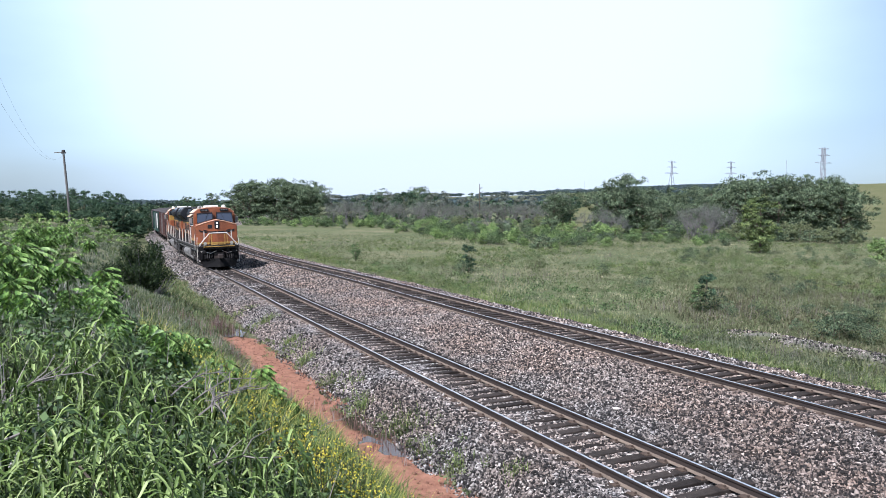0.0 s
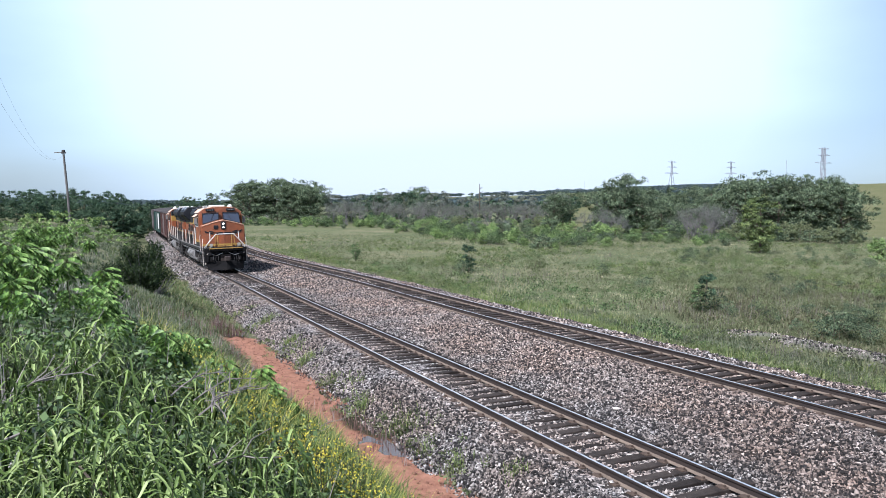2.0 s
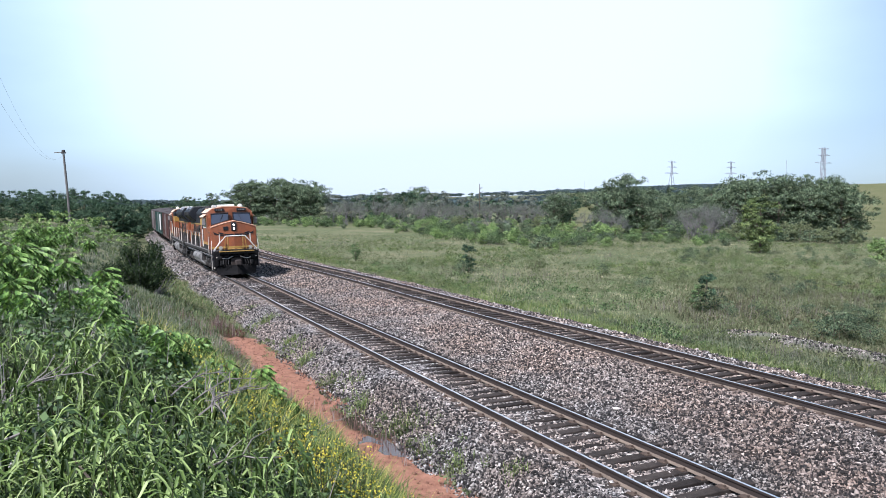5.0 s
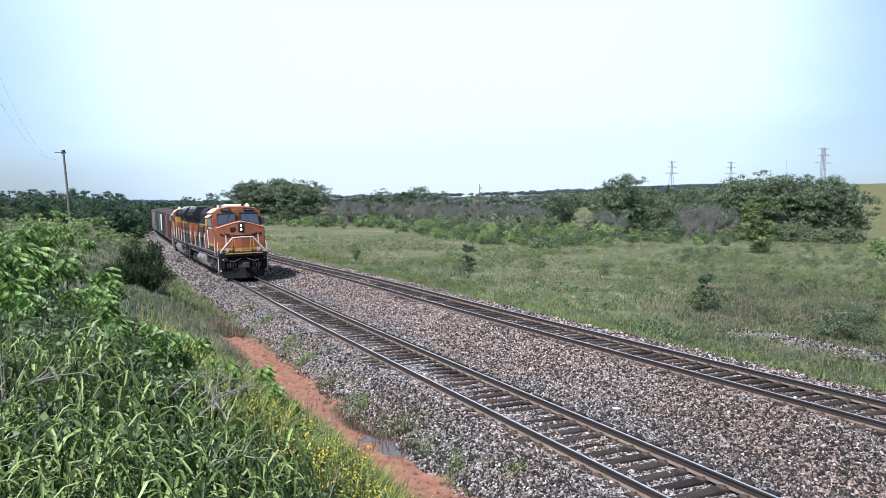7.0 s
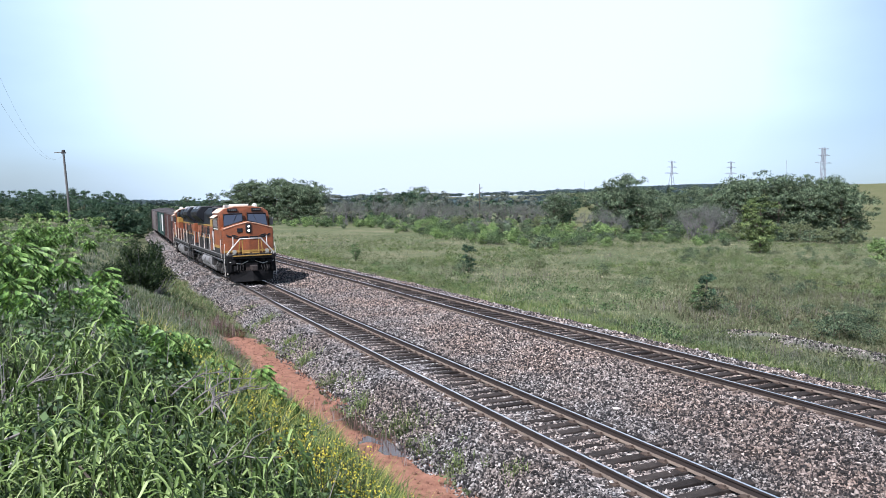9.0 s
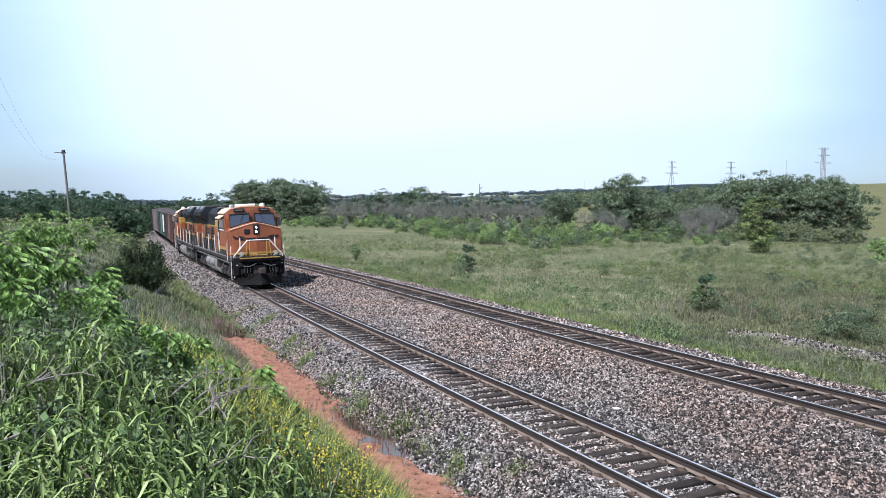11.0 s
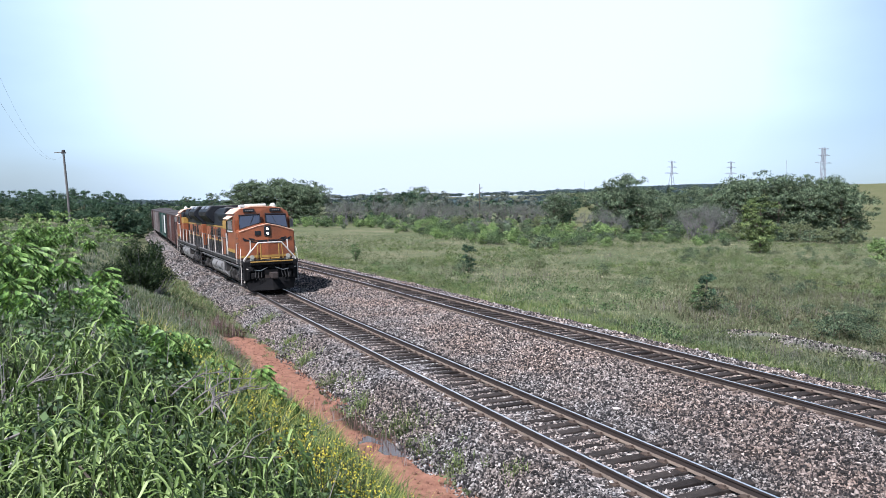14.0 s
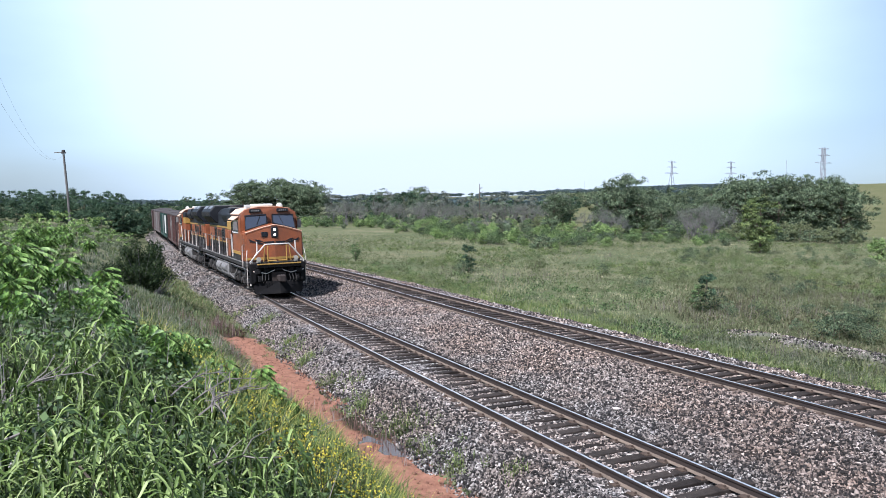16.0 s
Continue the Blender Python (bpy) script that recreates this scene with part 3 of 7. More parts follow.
def make_track(name, second, label):
    root = tagged(new(name), label, "railway track", kind="structure")
    ys = steps((-20, 10, 15), (10, 70, 90), (70, 330, 90))
    base = LIFT if second else 0.0
    for side in (-1, 1):
        bm = bmesh.new()
        rings = []
        for y in ys:
            z = base + side * CANT / 2
            rings.append([bm.verts.new(at(side * 0.7525 + a, y, z + b, second)) for a, b in RAIL])
        n = len(RAIL)
        for r0, r1 in zip(rings, rings[1:]):
            for k in range(n):
                f = bm.faces.new((r0[k], r0[(k + 1) % n], r1[(k + 1) % n], r1[k]))
                f.material_index = 1 if k == 7 else 2 if k in (1, 2, 12, 13) else 0
        bmesh.ops.recalc_face_normals(bm, faces=bm.faces)
        part("rail", bm, (M_RUST, M_RAILTOP, M_FOOT), root, "rusty steel rail with a polished top")
    return root


track_near = make_track("track_1", False, "rusty railway track with weathered wooden ties in ballast")
track_far = make_track("track_2", True, "second railway track with dark wooden ties in ballast")


# ---- the train ----
def cylinder_y(bm, x, z, r, y0, y1, sides=12):
    tube(bm, [(x, y0, z), (x, y1, z)], r, sides)


def wheelset(parent, y, r=0.53):
    bm = bmesh.new()
    for s in (-1, 1):
        disc(bm, (s * 0.76, 0, 0), (1, 0, 0), r, 0.13, 24)
        disc(bm, (s * 0.685, 0, 0), (1, 0, 0), r + 0.03, 0.025, 24)
        disc(bm, (s * 0.835, 0, 0), (1, 0, 0), r * 0.35, 0.06, 10)
        for k in range(4):
            a = k * math.pi / 2
            disc(bm, (s * 0.828, math.cos(a) * r * 0.62, math.sin(a) * r * 0.62), (1, 0, 0), 0.06, 0.02, 6)
    tube(bm, [(-0.85, 0, 0), (0.85, 0, 0)], 0.09, 8)
    ob = part("wheelset", bm, M_RUST if r < 0.5 else M_DARK, parent)
    ob.location = (0, y, r)
    return ob


def truck_loco(root, yc):
    bm = bmesh.new()
    for s in (-1, 1):
        x = s * 1.06
        box(bm, x - 0.09, x + 0.09, -2.6, 2.6, 0.72, 0.98, 0.03)
        for ya in (-1.85, 0, 1.85):
            box(bm, x - 0.13, x + 0.17, ya - 0.24, ya + 0.24, 0.36, 0.74, 0.04)
            for dy in (-0.38, 0.38):
                tube(bm, [(x + s * 0.03, ya + dy, 0.42), (x + s * 0.03, ya + dy, 0.74)], 0.09, 8)
            disc(bm, (x + s * 0.2, ya, 0.54), (1, 0, 0), 0.15, 0.08, 10)
        for ya in (-0.93, 0.93):
            cylinder_y(bm, x + s * 0.12, 0.86, 0.11, ya - 0.3, ya + 0.3, 8)
            box(bm, x - 0.05, x + 0.05, ya - 0.12, ya + 0.12, 0.3, 0.72, 0.02)
    box(bm, -1.06, 1.06, -0.35, 0.35, 0.75, 1.3)
    ob = part("truck", bm, M_DARK, root, "black three-axle truck frame with springs and brake cylinders")
    ob.location = (0, yc, 0)
    for ya in (-1.85, 0, 1.85):
        wheelset(ob, ya)
    return ob


def locomotive():
    root = tagged(new("locomotive"), "orange and black diesel freight locomotive with lit headlights on the track", "locomotive", "locomotives of the train")
    W = 1.5
    bm = bmesh.new()
    box(bm, -W, W, -7.5, 9.7, 1.42, 1.68, 0.03)
    box(bm, -0.5, 0.5, -8.2, 9.7, 0.8, 1.42)
    part("underframe", bm, M_DARK, root)
    for s in (-1, 1):
        bm = bmesh.new()
        box(bm, min(s * 1.5, s * 1.515), max(s * 1.5, s * 1.515), -7.4, 8.7, 1.62, 1.68)
        part("sill_stripe", bm, M_GREY, root, "grey sill stripe")
    # pilot, plough, coupler
    bm = bmesh.new()
    box(bm, -1.42, 1.42, 9.65, 9.85, 0.6, 1.62, 0.04)
    box(bm, -1.1, 1.1, 9.8, 10.15, 1.42, 1.6, 0.03)
    for x in (-1.2, -0.75, 0.75, 1.2):
        box(bm, x - 0.05, x + 0.05, 9.85, 9.95, 0.7, 1.4)
    for k in range(5):
        box(bm, -1.05, 1.05, 10.15, 10.2, 1.44 + 0.03 * k, 1.455 + 0.03 * k)
    part("pilot", bm, M_SOOT, root, "black pilot plate with anticlimber")
    bm = bmesh.new()
    box(bm, -1.12, 1.12, 10.15, 10.215, 1.575, 1.635, 0.01)
    part("sill_edge", bm, M_YELLOW, root, "yellow front edge of the platform")
    bm = bmesh.new()
    pts = [(-1.3, 9.75, 0.68), (0, 10.1, 0.72), (1.3, 9.75, 0.68), (-1.2, 9.85, 0.1), (0, 10.35, 0.1), (1.2, 9.85, 0.1)]
    back = [(x, y - 0.12, z) for x, y, z in pts]
    v = [bm.verts.new(p) for p in pts + back]
    for q in ((0, 3, 4, 1), (1, 4, 5, 2), (6, 7, 10, 9), (7, 8, 11, 10), (0, 1, 7, 6), (1, 2, 8, 7), (3, 9, 10, 4), (4, 10, 11, 5), (0, 6, 9, 3), (2, 5, 11, 8)):
        bm.faces.new([v[i] for i in q])
    bmesh.ops.recalc_face_normals(bm, faces=bm.faces)
    part("snow_plough", bm, M_SOOT, root, "scuffed black snow plough blade")
    for x, z, w, h in ((-1.05, 1.22, 0.16, 0.12), (-0.62, 1.3, 0.12, 0.1), (0.62, 1.3, 0.12, 0.1), (1.05, 1.22, 0.16, 0.12), (-0.95, 0.86, 0.1, 0.16), (0.95, 0.86, 0.1, 0.16), (0.0, 1.32, 0.2, 0.08)):
        bm = bmesh.new()
        box(bm, x - w, x + w, 9.84, 10.0, z - h, z + h, 0.02)
        disc(bm, (x, 10.02, z), (0, 1, 0), min(w, h) * 0.7, 0.06, 8)
        part("hose_bracket", bm, M_WORN, root)
    bm = bmesh.new()
    box(bm, -0.12, 0.12, 9.8, 10.65, 0.78, 1.02, 0.02)
    box(bm, -0.19, 0.19, 10.55, 10.85, 0.72, 1.08, 0.06)
    box(bm, -0.36, 0.36, 9.85, 9.96, 0.66, 1.16, 0.02)
    part("coupler", bm, M_RUST, root, "rusty knuckle coupler")
    for s in (-1, 1):
        bm = bmesh.new()
        for k in range(3):
            x = s * (0.5 + 0.16 * k)
            tube(bm, [(x, 9.86, 1.2), (x + s * 0.03, 10.05, 1.0), (x + s * 0.06, 10.15, 0.8), (x, 10.1, 0.66)], 0.022, 6)
        part("air_hose", bm, M_DARK, root, "dark brake hoses")
        bm = bmesh.new()
        tube(bm, [(s * 0.15, 9.95, 1.3), (s * 0.6, 10.0, 1.12), (s * 1.3, 9.95, 1.25)], 0.024, 5)
        part("uncoupling_lever", bm, M_HANDRAIL, root)
    # corner steps
    for s in (-1, 1):
        for fy in (9.15, -7.05):
            bm = bmesh.new()
            box(bm, min(s * 1.14, s * 1.17), max(s * 1.14, s * 1.17), fy - 0.32, fy + 0.38, 0.3, 1.45)
            well = part("step_well", bm, M_SOOT, root, "black step well")
            for k in range(4):
                bm = bmesh.new()
                box(bm, min(s * 1.17, s * 1.5), max(s * 1.17, s * 1.5), fy - 0.3, fy + 0.35, 0.32 + 0.3 * k, 0.36 + 0.3 * k)
                part("step_tread", bm, M_DARK, well)
            bm = bmesh.new()
            tube(bm, [(s * 1.5, fy + 0.4, 0.42), (s * 1.5, fy + 0.4, 2.0), (s * 1.46, fy + 0.3, 2.3)], 0.02, 6)
            tube(bm, [(s * 1.58, fy - 0.34, 1.45), (s * 1.58, fy - 0.34, 2.5), (s * 1.5, fy - 0.34, 2.55)], 0.02, 6)
            part("step_handrail", bm, M_HANDRAIL if fy > 0 else M_RAILING, root, "white step handrails" if fy > 0 else "grimy step handrails")
    # nose
    bm = bmesh.new()
    prof = lambda y, c: [(-W, y, 1.68), (0, y + c, 1.68), (W, y, 1.68), (W, y - 0.05, 3.16), (0.55, y + c * 0.6 - 0.05, 3.44), (0, y + c - 0.05, 3.56), (-0.55, y + c * 0.6 - 0.05, 3.44), (-W, y - 0.05, 3.16)]
    f = [bm.verts.new(p) for p in prof(9.15, 0.2)]
    b = [bm.verts.new(p) for p in [(-W, 8.0, 1.68), (0, 8.0, 1.68), (W, 8.0, 1.68), (W, 8.0, 3.22), (0.55, 8.0, 3.5), (0, 8.0, 3.62), (-0.55, 8.0, 3.5), (-W, 8.0, 3.22)]]
    bm.faces.new((f[0], f[1], f[5], f[6], f[7]))
    bm.faces.new((f[1], f[2], f[3], f[4], f[5]))
    bm.faces.new(b)
    for i in range(8):
        bm.faces.new((f[i], f[(i + 1) % 8], b[(i + 1) % 8], b[i]))
    bmesh.ops.recalc_face_normals(bm, faces=bm.faces)
    bmesh.ops.bevel(bm, geom=[e for e in bm.edges if e.calc_face_angle(0) > 0.4], offset=0.06, segments=2, affect="EDGES")
    nose = part("nose", bm, M_ORANGE, root, "orange wide nose with peaked top")
    # thin peach bar draws sunlight on the top edge of the nose
    bm = bmesh.new()
    tube(bm, [(-W + 0.03, 9.12, 3.17), (-0.55, 9.23, 3.44), (0, 9.31, 3.56), (0.55, 9.23, 3.44), (W - 0.03, 9.12, 3.17)], 0.035, 6)
    part("nose_trim", bm, M_EDGE_GLINT, nose, "pale strip that stands for the sunlit top edge of the nose")
    bm = bmesh.new()
    for s in (-1, 1):
        vs = [bm.verts.new(p) for p in ((0, 9.345, 1.78), (s * W, 9.165, 1.78), (s * W, 9.16, 1.9), (0, 9.34, 1.9))]
        bm.faces.new(vs if s > 0 else vs[::-1])
    geom = bmesh.ops.extrude_face_region(bm, geom=bm.faces[:])
    bmesh.ops.translate(bm, vec=(0, 0.012, 0), verts=[v for v in geom["geom"] if isinstance(v, bmesh.types.BMVert)])
    part("nose_stripe", bm, M_YELLOW, nose, "yellow stripe round the foot of the nose")
    # wing-like mark on the nose: plain bars
    face_y = lambda x: 9.33 - 0.2 * abs(x) / W
    for s in (-1, 1):
        for feather in (((0.04, 2.56), (0.45, 2.58), (0.62, 2.7), (0.04, 2.72)), ((0.3, 2.52), (0.95, 2.62), (1.0, 2.7), (0.55, 2.6)),
                        ((0.66, 2.64), (1.24, 2.7), (1.3, 2.86), (1.08, 2.76)), ((0.58, 2.7), (0.9, 2.72), (1.02, 2.84), (0.76, 2.8))):
            bm = bmesh.new()
            lo = [bm.verts.new((s * x, face_y(x) - 0.03, z)) for x, z in feather]
            hi = [bm.verts.new((s * x, face_y(x) + 0.022, z)) for x, z in feather]
            bm.faces.new(lo)
            bm.faces.new(hi[::-1])
            for q in range(4):
                bm.faces.new((lo[q], hi[q], hi[(q + 1) % 4], lo[(q + 1) % 4]))
            bmesh.ops.recalc_face_normals(bm, faces=bm.faces)
            part("emblem_bar", bm, M_BLACK, nose, "black bar of a wing-shaped emblem")
    bm = bmesh.new()
    box(bm, 0.34, 0.66, 9.18, 9.3, 2.95, 3.2, 0.02)
    part("nose_window", bm, M_BLACK, nose)
    bm = bmesh.new()
    box(bm, -0.17, 0.17, 9.2, 9.36, 2.88, 3.46, 0.05)
    hl = part("headlight_housing", bm, M_BLACK, nose, "black twin headlight housing")
    for z in (3.05, 3.3):
        bm = bmesh.new()
        disc(bm, (0, 9.375, z), (0, 1, 0), 0.058, 0.03, 16)
        part("headlight", bm, M_LAMP, root, "lit round headlight")
    for s in (-1, 1):
        bm = bmesh.new()
        disc(bm, (s * 0.95, 9.79, 1.84), (0, 1, 0), 0.115, 0.12, 14)
        box(bm, s * 0.95 - 0.1, s * 0.95 + 0.1, 9.6, 9.78, 1.66, 1.74)
        part("ditch_light", bm, M_LENS, root, "round ditch light")
    # cab
    bm = bmesh.new()
    cp = [(-W, 1.68), (W, 1.68), (W, 3.75), (1.44, 4.16), (1.15, 4.36), (0.5, 4.48), (-0.5, 4.48), (-1.15, 4.36), (-1.44, 4.16), (-W, 3.75)]
    prism(bm, cp, 5.2, 8.02)
    for v in bm.verts:
        if v.co.y > 8 and v.co.z < 4.0:
            v.co.y += 0.12 if v.co.z > 3 else 0.0
    bmesh.ops.bevel(bm, geom=[e for e in bm.edges if e.calc_face_angle(0) > 0.5], offset=0.04, segments=2, affect="EDGES")
    cab = part("cab", bm, M_ORANGE, root, "orange driver's cab")
    # paler shell over the cab: the sunlit roof edge is in its paint
    bm = bmesh.new()
    prism(bm, [(-1.52, 4.12), (-1.2, 4.38), (-0.5, 4.505), (0.5, 4.505), (1.2, 4.38), (1.52, 4.12), (1.5, 4.1), (1.17, 4.35), (0.48, 4.47), (-0.48, 4.47), (-1.17, 4.35), (-1.5, 4.1)], 5.1, 7.7)
    part("cab_roof", bm, M_ROOF, cab, "orange cab roof paled to look sunlit")
    for s in (-1, 1):
        bm = bmesh.new()
        vs = [bm.verts.new(p) for p in ((s * 0.15, 8.262, 3.6), (s * 1.3, 8.34, 3.29), (s * 1.26, 8.14, 4.03), (s * 0.15, 8.132, 4.07))]
        bm.faces.new(vs if s < 0 else vs[::-1])
        g = bmesh.ops.extrude_face_region(bm, geom=bm.faces[:])
        bmesh.ops.translate(bm, vec=(0, 0.03, 0.008), verts=[v for v in g["geom"] if isinstance(v, bmesh.types.BMVert)])
        part("windscreen", bm, M_GLASS, cab, "dark reflecting windscreen")
        bm = bmesh.new()
        ring = [Vector(p) for p in ((s * 0.15, 8.285, 3.605), (s * 1.3, 8.36, 3.295), (s * 1.26, 8.165, 4.03), (s * 0.15, 8.157, 4.07))]
        tube(bm, ring + ring[:1], 0.05, 6)
        part("windscreen_gasket", bm, M_BLACK, cab, "black rubber gasket round the windscreen")
        bm = bmesh.new()
        tube(bm, [(s * 0.7, 8.31, 3.55), (s * 0.5, 8.2, 4.0)], 0.014, 5)
        part("wiper", bm, M_BLACK, cab)
        bm = bmesh.new()
        xa = s * W
        box(bm, min(xa, xa + s * 0.02), max(xa, xa + s * 0.02), 5.75, 7.35, 3.15, 3.75, 0)
        part("side_window", bm, M_GLASS, cab, "dark side window")
        bm = bmesh.new()
        for z in (3.12, 3.76):
            box(bm, min(xa, xa + s * 0.04), max(xa, xa + s * 0.04), 5.68, 7.42, z, z + 0.05)
        part("side_window_frame", bm, M_WHITE, cab)
        bm = bmesh.new()
        vs = [(s * 1.5, 5.6, 3.98), (s * 1.5, 7.5, 3.98), (s * 1.74, 7.45, 3.82), (s * 1.74, 5.65, 3.82)]
        lo = [bm.verts.new(p) for p in vs]
        hi = [bm.verts.new((x, y, z + 0.03)) for x, y, z in vs]
        bm.faces.new(lo)
        bm.faces.new(hi[::-1])
        for q in range(4):
            bm.faces.new((lo[q], hi[q], hi[(q + 1) % 4], lo[(q + 1) % 4]))
        bmesh.ops.recalc_face_normals(bm, faces=bm.faces)
        part("window_awning", bm, M_ROOF, cab, "pale awning over the side window")
        bm = bmesh.new()
        box(bm, s * 0.72 - 0.3, s * 0.72 + 0.3, 8.02, 8.14, 4.2, 4.38, 0.02)
        nb = part("number_board", bm, M_BLACK, cab, "black number board")
        for k in range(4):
            bm = bmesh.new()
            box(bm, s * 0.72 - 0.2 + 0.11 * k, s * 0.72 - 0.14 + 0.11 * k, 8.14, 8.146, 4.26, 4.32)
            part("number_bar", bm, M_GREY, nb, "plain grey bar")
        bm = bmesh.new()
        tube(bm, [(s * 1.56, 7.7, 3.3), (s * 1.78, 7.7, 3.35)], 0.02, 5)
        box(bm, s * 1.7 - 0.1, s * 1.7 + 0.1, 7.66, 7.7, 3.3, 3.75)
        part("mirror", bm, M_GREY, cab)
    bm = bmesh.new()
    box(bm, -0.45, 0.55, 5.7, 7.1, 4.5, 4.64, 0.05)
    part("air_conditioner", bm, M_WHITE, cab, "white roof air conditioner")
    bm = bmesh.new()
    bmesh.ops.create_uvsphere(bm, u_segments=14, v_segments=8, radius=0.17, matrix=pose(-0.85, 6.9, 4.5))
    part("antenna_dome", bm, M_WHITE, cab, "white antenna dome", True)
    bm = bmesh.new()
    box(bm, 0.85, 1.1, 7.2, 7.6, 4.36, 4.56, 0.05)
    for k in range(3):
        tube(bm, [(0.9 + 0.08 * k, 7.1, 4.54), (0.9 + 0.08 * k, 7.7, 4.54)], 0.05, 8, 1.6)
    part("horn", bm, M_WHITE, cab, "pale air horn")
    for s in (-1, 1):
        xa = s * W
        bm = bmesh.new()
        box(bm, min(xa, xa + s * 0.025), max(xa, xa + s * 0.025), 8.05, 8.7, 1.75, 3.1, 0.01)
        part("nose_door", bm, M_ORANGE, nose)
        bm = bmesh.new()
        for k in range(4):
            tube(bm, [(xa, 8.85, 2.0 + 0.28 * k), (xa + s * 0.07, 8.85, 2.0 + 0.28 * k), (xa + s * 0.07, 9.05, 2.0 + 0.28 * k), (xa, 9.05, 2.0 + 0.28 * k)], 0.014, 5)
        tagged(part("grab_irons", bm, M_RAILING, nose, "grimy grab irons"), kind="stuff")
        bm = bmesh.new()
        box(bm, min(xa, xa + s * 0.02), max(xa, xa + s * 0.02), 5.25, 7.95, 2.0, 2.16)
        part("cab_stripe", bm, M_YELLOW, cab, "yellow stripe along the foot of the cab")
        bm = bmesh.new()
        box(bm, min(xa, xa + s * 0.015), max(xa, xa + s * 0.015), 5.22, 8.0, 1.69, 2.0)
        part("cab_foot", bm, M_DARK, cab, "grimy black band under the cab stripe")
        bm = bmesh.new()
        box(bm, min(xa, xa + s * 0.03), max(xa, xa + s * 0.03), 5.3, 5.62, 2.2, 3.7, 0.01)
        part("cab_door", bm, M_SOOT, cab, "dark rear cab door opening")
        bm = bmesh.new()
        tube(bm, [(xa + s * 0.02, 5.6, 1.8), (xa + s * 0.05, 5.6, 3.0)], 0.018, 5)
        tube(bm, [(xa + s * 0.02, 5.3, 1.8), (xa + s * 0.05, 5.3, 3.0)], 0.018, 5)
        part("cab_handrail", bm, M_WHITE, cab, "pale cab handrails")
        for y0, y1_, z0 in ((3.4, 4.1, 0.75), (-2.0, -1.3, 0.8), (8.3, 8.8, 0.9)):
            bm = bmesh.new()
            box(bm, min(s * 1.1, s * 1.42), max(s * 1.1, s * 1.42), y0, y1_, z0, 1.4, 0.03)
            part("equipment_box", bm, M_DARK, root)
        bm = bmesh.new()
        tube(bm, [(s * 1.38, 3.5, 0.66), (s * 1.38, 4.6, 0.55), (s * 1.3, 5.0, 0.9), (s * 1.2, 5.2, 1.3)], 0.03, 6)
        part("brake_pipe", bm, M_GREY, root)
    bm = bmesh.new()
    box(bm, -0.5, 0.5, 9.2, 9.27, 1.92, 2.55, 0.02)
    part("nose_panel", bm, M_ORANGE, nose)
    # front handrails
    for s in (-1, 1):
        bm = bmesh.new()
        tube(bm, [(s * 0.002, 9.85, 2.59), (s * 0.62, 9.8, 2.58), (s * 1.36, 9.68, 1.72), (s * 1.36, 9.6, 0.5)], 0.042, 6)
        part("front_handrail", bm, M_HANDRAIL, root, "dusty white sloping front handrail")
        bm = bmesh.new()
        tube(bm, [(s * 0.98, 9.6, 2.72), (s * 0.99, 9.62, 2.2), (s * 1.26, 9.6, 1.78), (s * 1.27, 9.52, 0.6)], 0.036, 6)
        part("inner_handrail", bm, M_HANDRAIL, root, "pale inner handrail by the steps")
        bm = bmesh.new()
        tube(bm, [(s * 0.48, 9.8, 1.68), (s * 0.48, 9.8, 2.56)], 0.034, 6)
        tube(bm, [(s * 0.7, 9.78, 1.72), (s * 0.62, 9.79, 2.5)], 0.028, 6)
        tube(bm, [(s * 0.48, 9.82, 1.74), (s * 0.05, 9.85, 1.74)], 0.045, 6)
        part("front_gate", bm, M_YELLOW, root, "yellow front gate rail")
    # long hood
    bm = bmesh.new()
    prism(bm, [(-0.98, 1.68), (0.98, 1.68), (0.98, 3.26), (-0.98, 3.26)], -7.0, 5.2, 0.03)
    hood = part("hood", bm, M_ORANGE, root, "orange engine hood")
    bm = bmesh.new()
    prism(bm, [(-1.0, 3.26), (1.0, 3.26), (1.0, 4.1), (0.75, 4.36), (-0.75, 4.36), (-1.0, 4.1)], -6.98, 5.15, 0.02)
    part("hood_roof", bm, M_HOODTOP, root, "black hood roof")
    for s in (-1, 1):
        bm = bmesh.new()
        xa = s * 1.0
        box(bm, min(xa, xa + s * 0.02), max(xa, xa + s * 0.02), -6.9, 3.3, 3.2, 3.29)
        part("hood_stripe", bm, M_YELLOW, hood, "yellow stripe along the hood")
        bm = bmesh.new()
        box(bm, min(xa, xa + s * 0.42), max(xa, xa + s * 0.42), 3.3, 5.1, 3.2, 3.7, 0.03)
        part("side_panel", bm, M_YELLOW, root, "yellow panel behind the cab")
        bm = bmesh.new()
        box(bm, min(xa, xa + s * 0.42), max(xa, xa + s * 0.42), 3.3, 5.15, 1.7, 3.18, 0.03)
        part("electrical_cabinet", bm, M_ORANGE, root, "orange equipment cabinet behind the cab")
        bm = bmesh.new()
        box(bm, min(xa, xa + s * 0.42), max(xa, xa + s * 0.42), 3.3, 5.12, 3.72, 4.14, 0.06)
        part("blower_housing", bm, M_HOODTOP, root, "black blower housing above the yellow panel")
        xb = s * 0.98
        bm = bmesh.new()
        box(bm, min(xb, xb + s * 0.012), max(xb, xb + s * 0.012), -6.95, 3.28, 1.7, 2.3)
        part("hood_foot", bm, M_DARK, hood, "grimy black band along the foot of the hood")
        bm = bmesh.new()
        box(bm, min(xb, xb + s * 0.016), max(xb, xb + s * 0.016), -6.95, 3.28, 2.3, 2.38)
        part("hood_line", bm, M_YELLOW, hood, "yellow line above the black band")
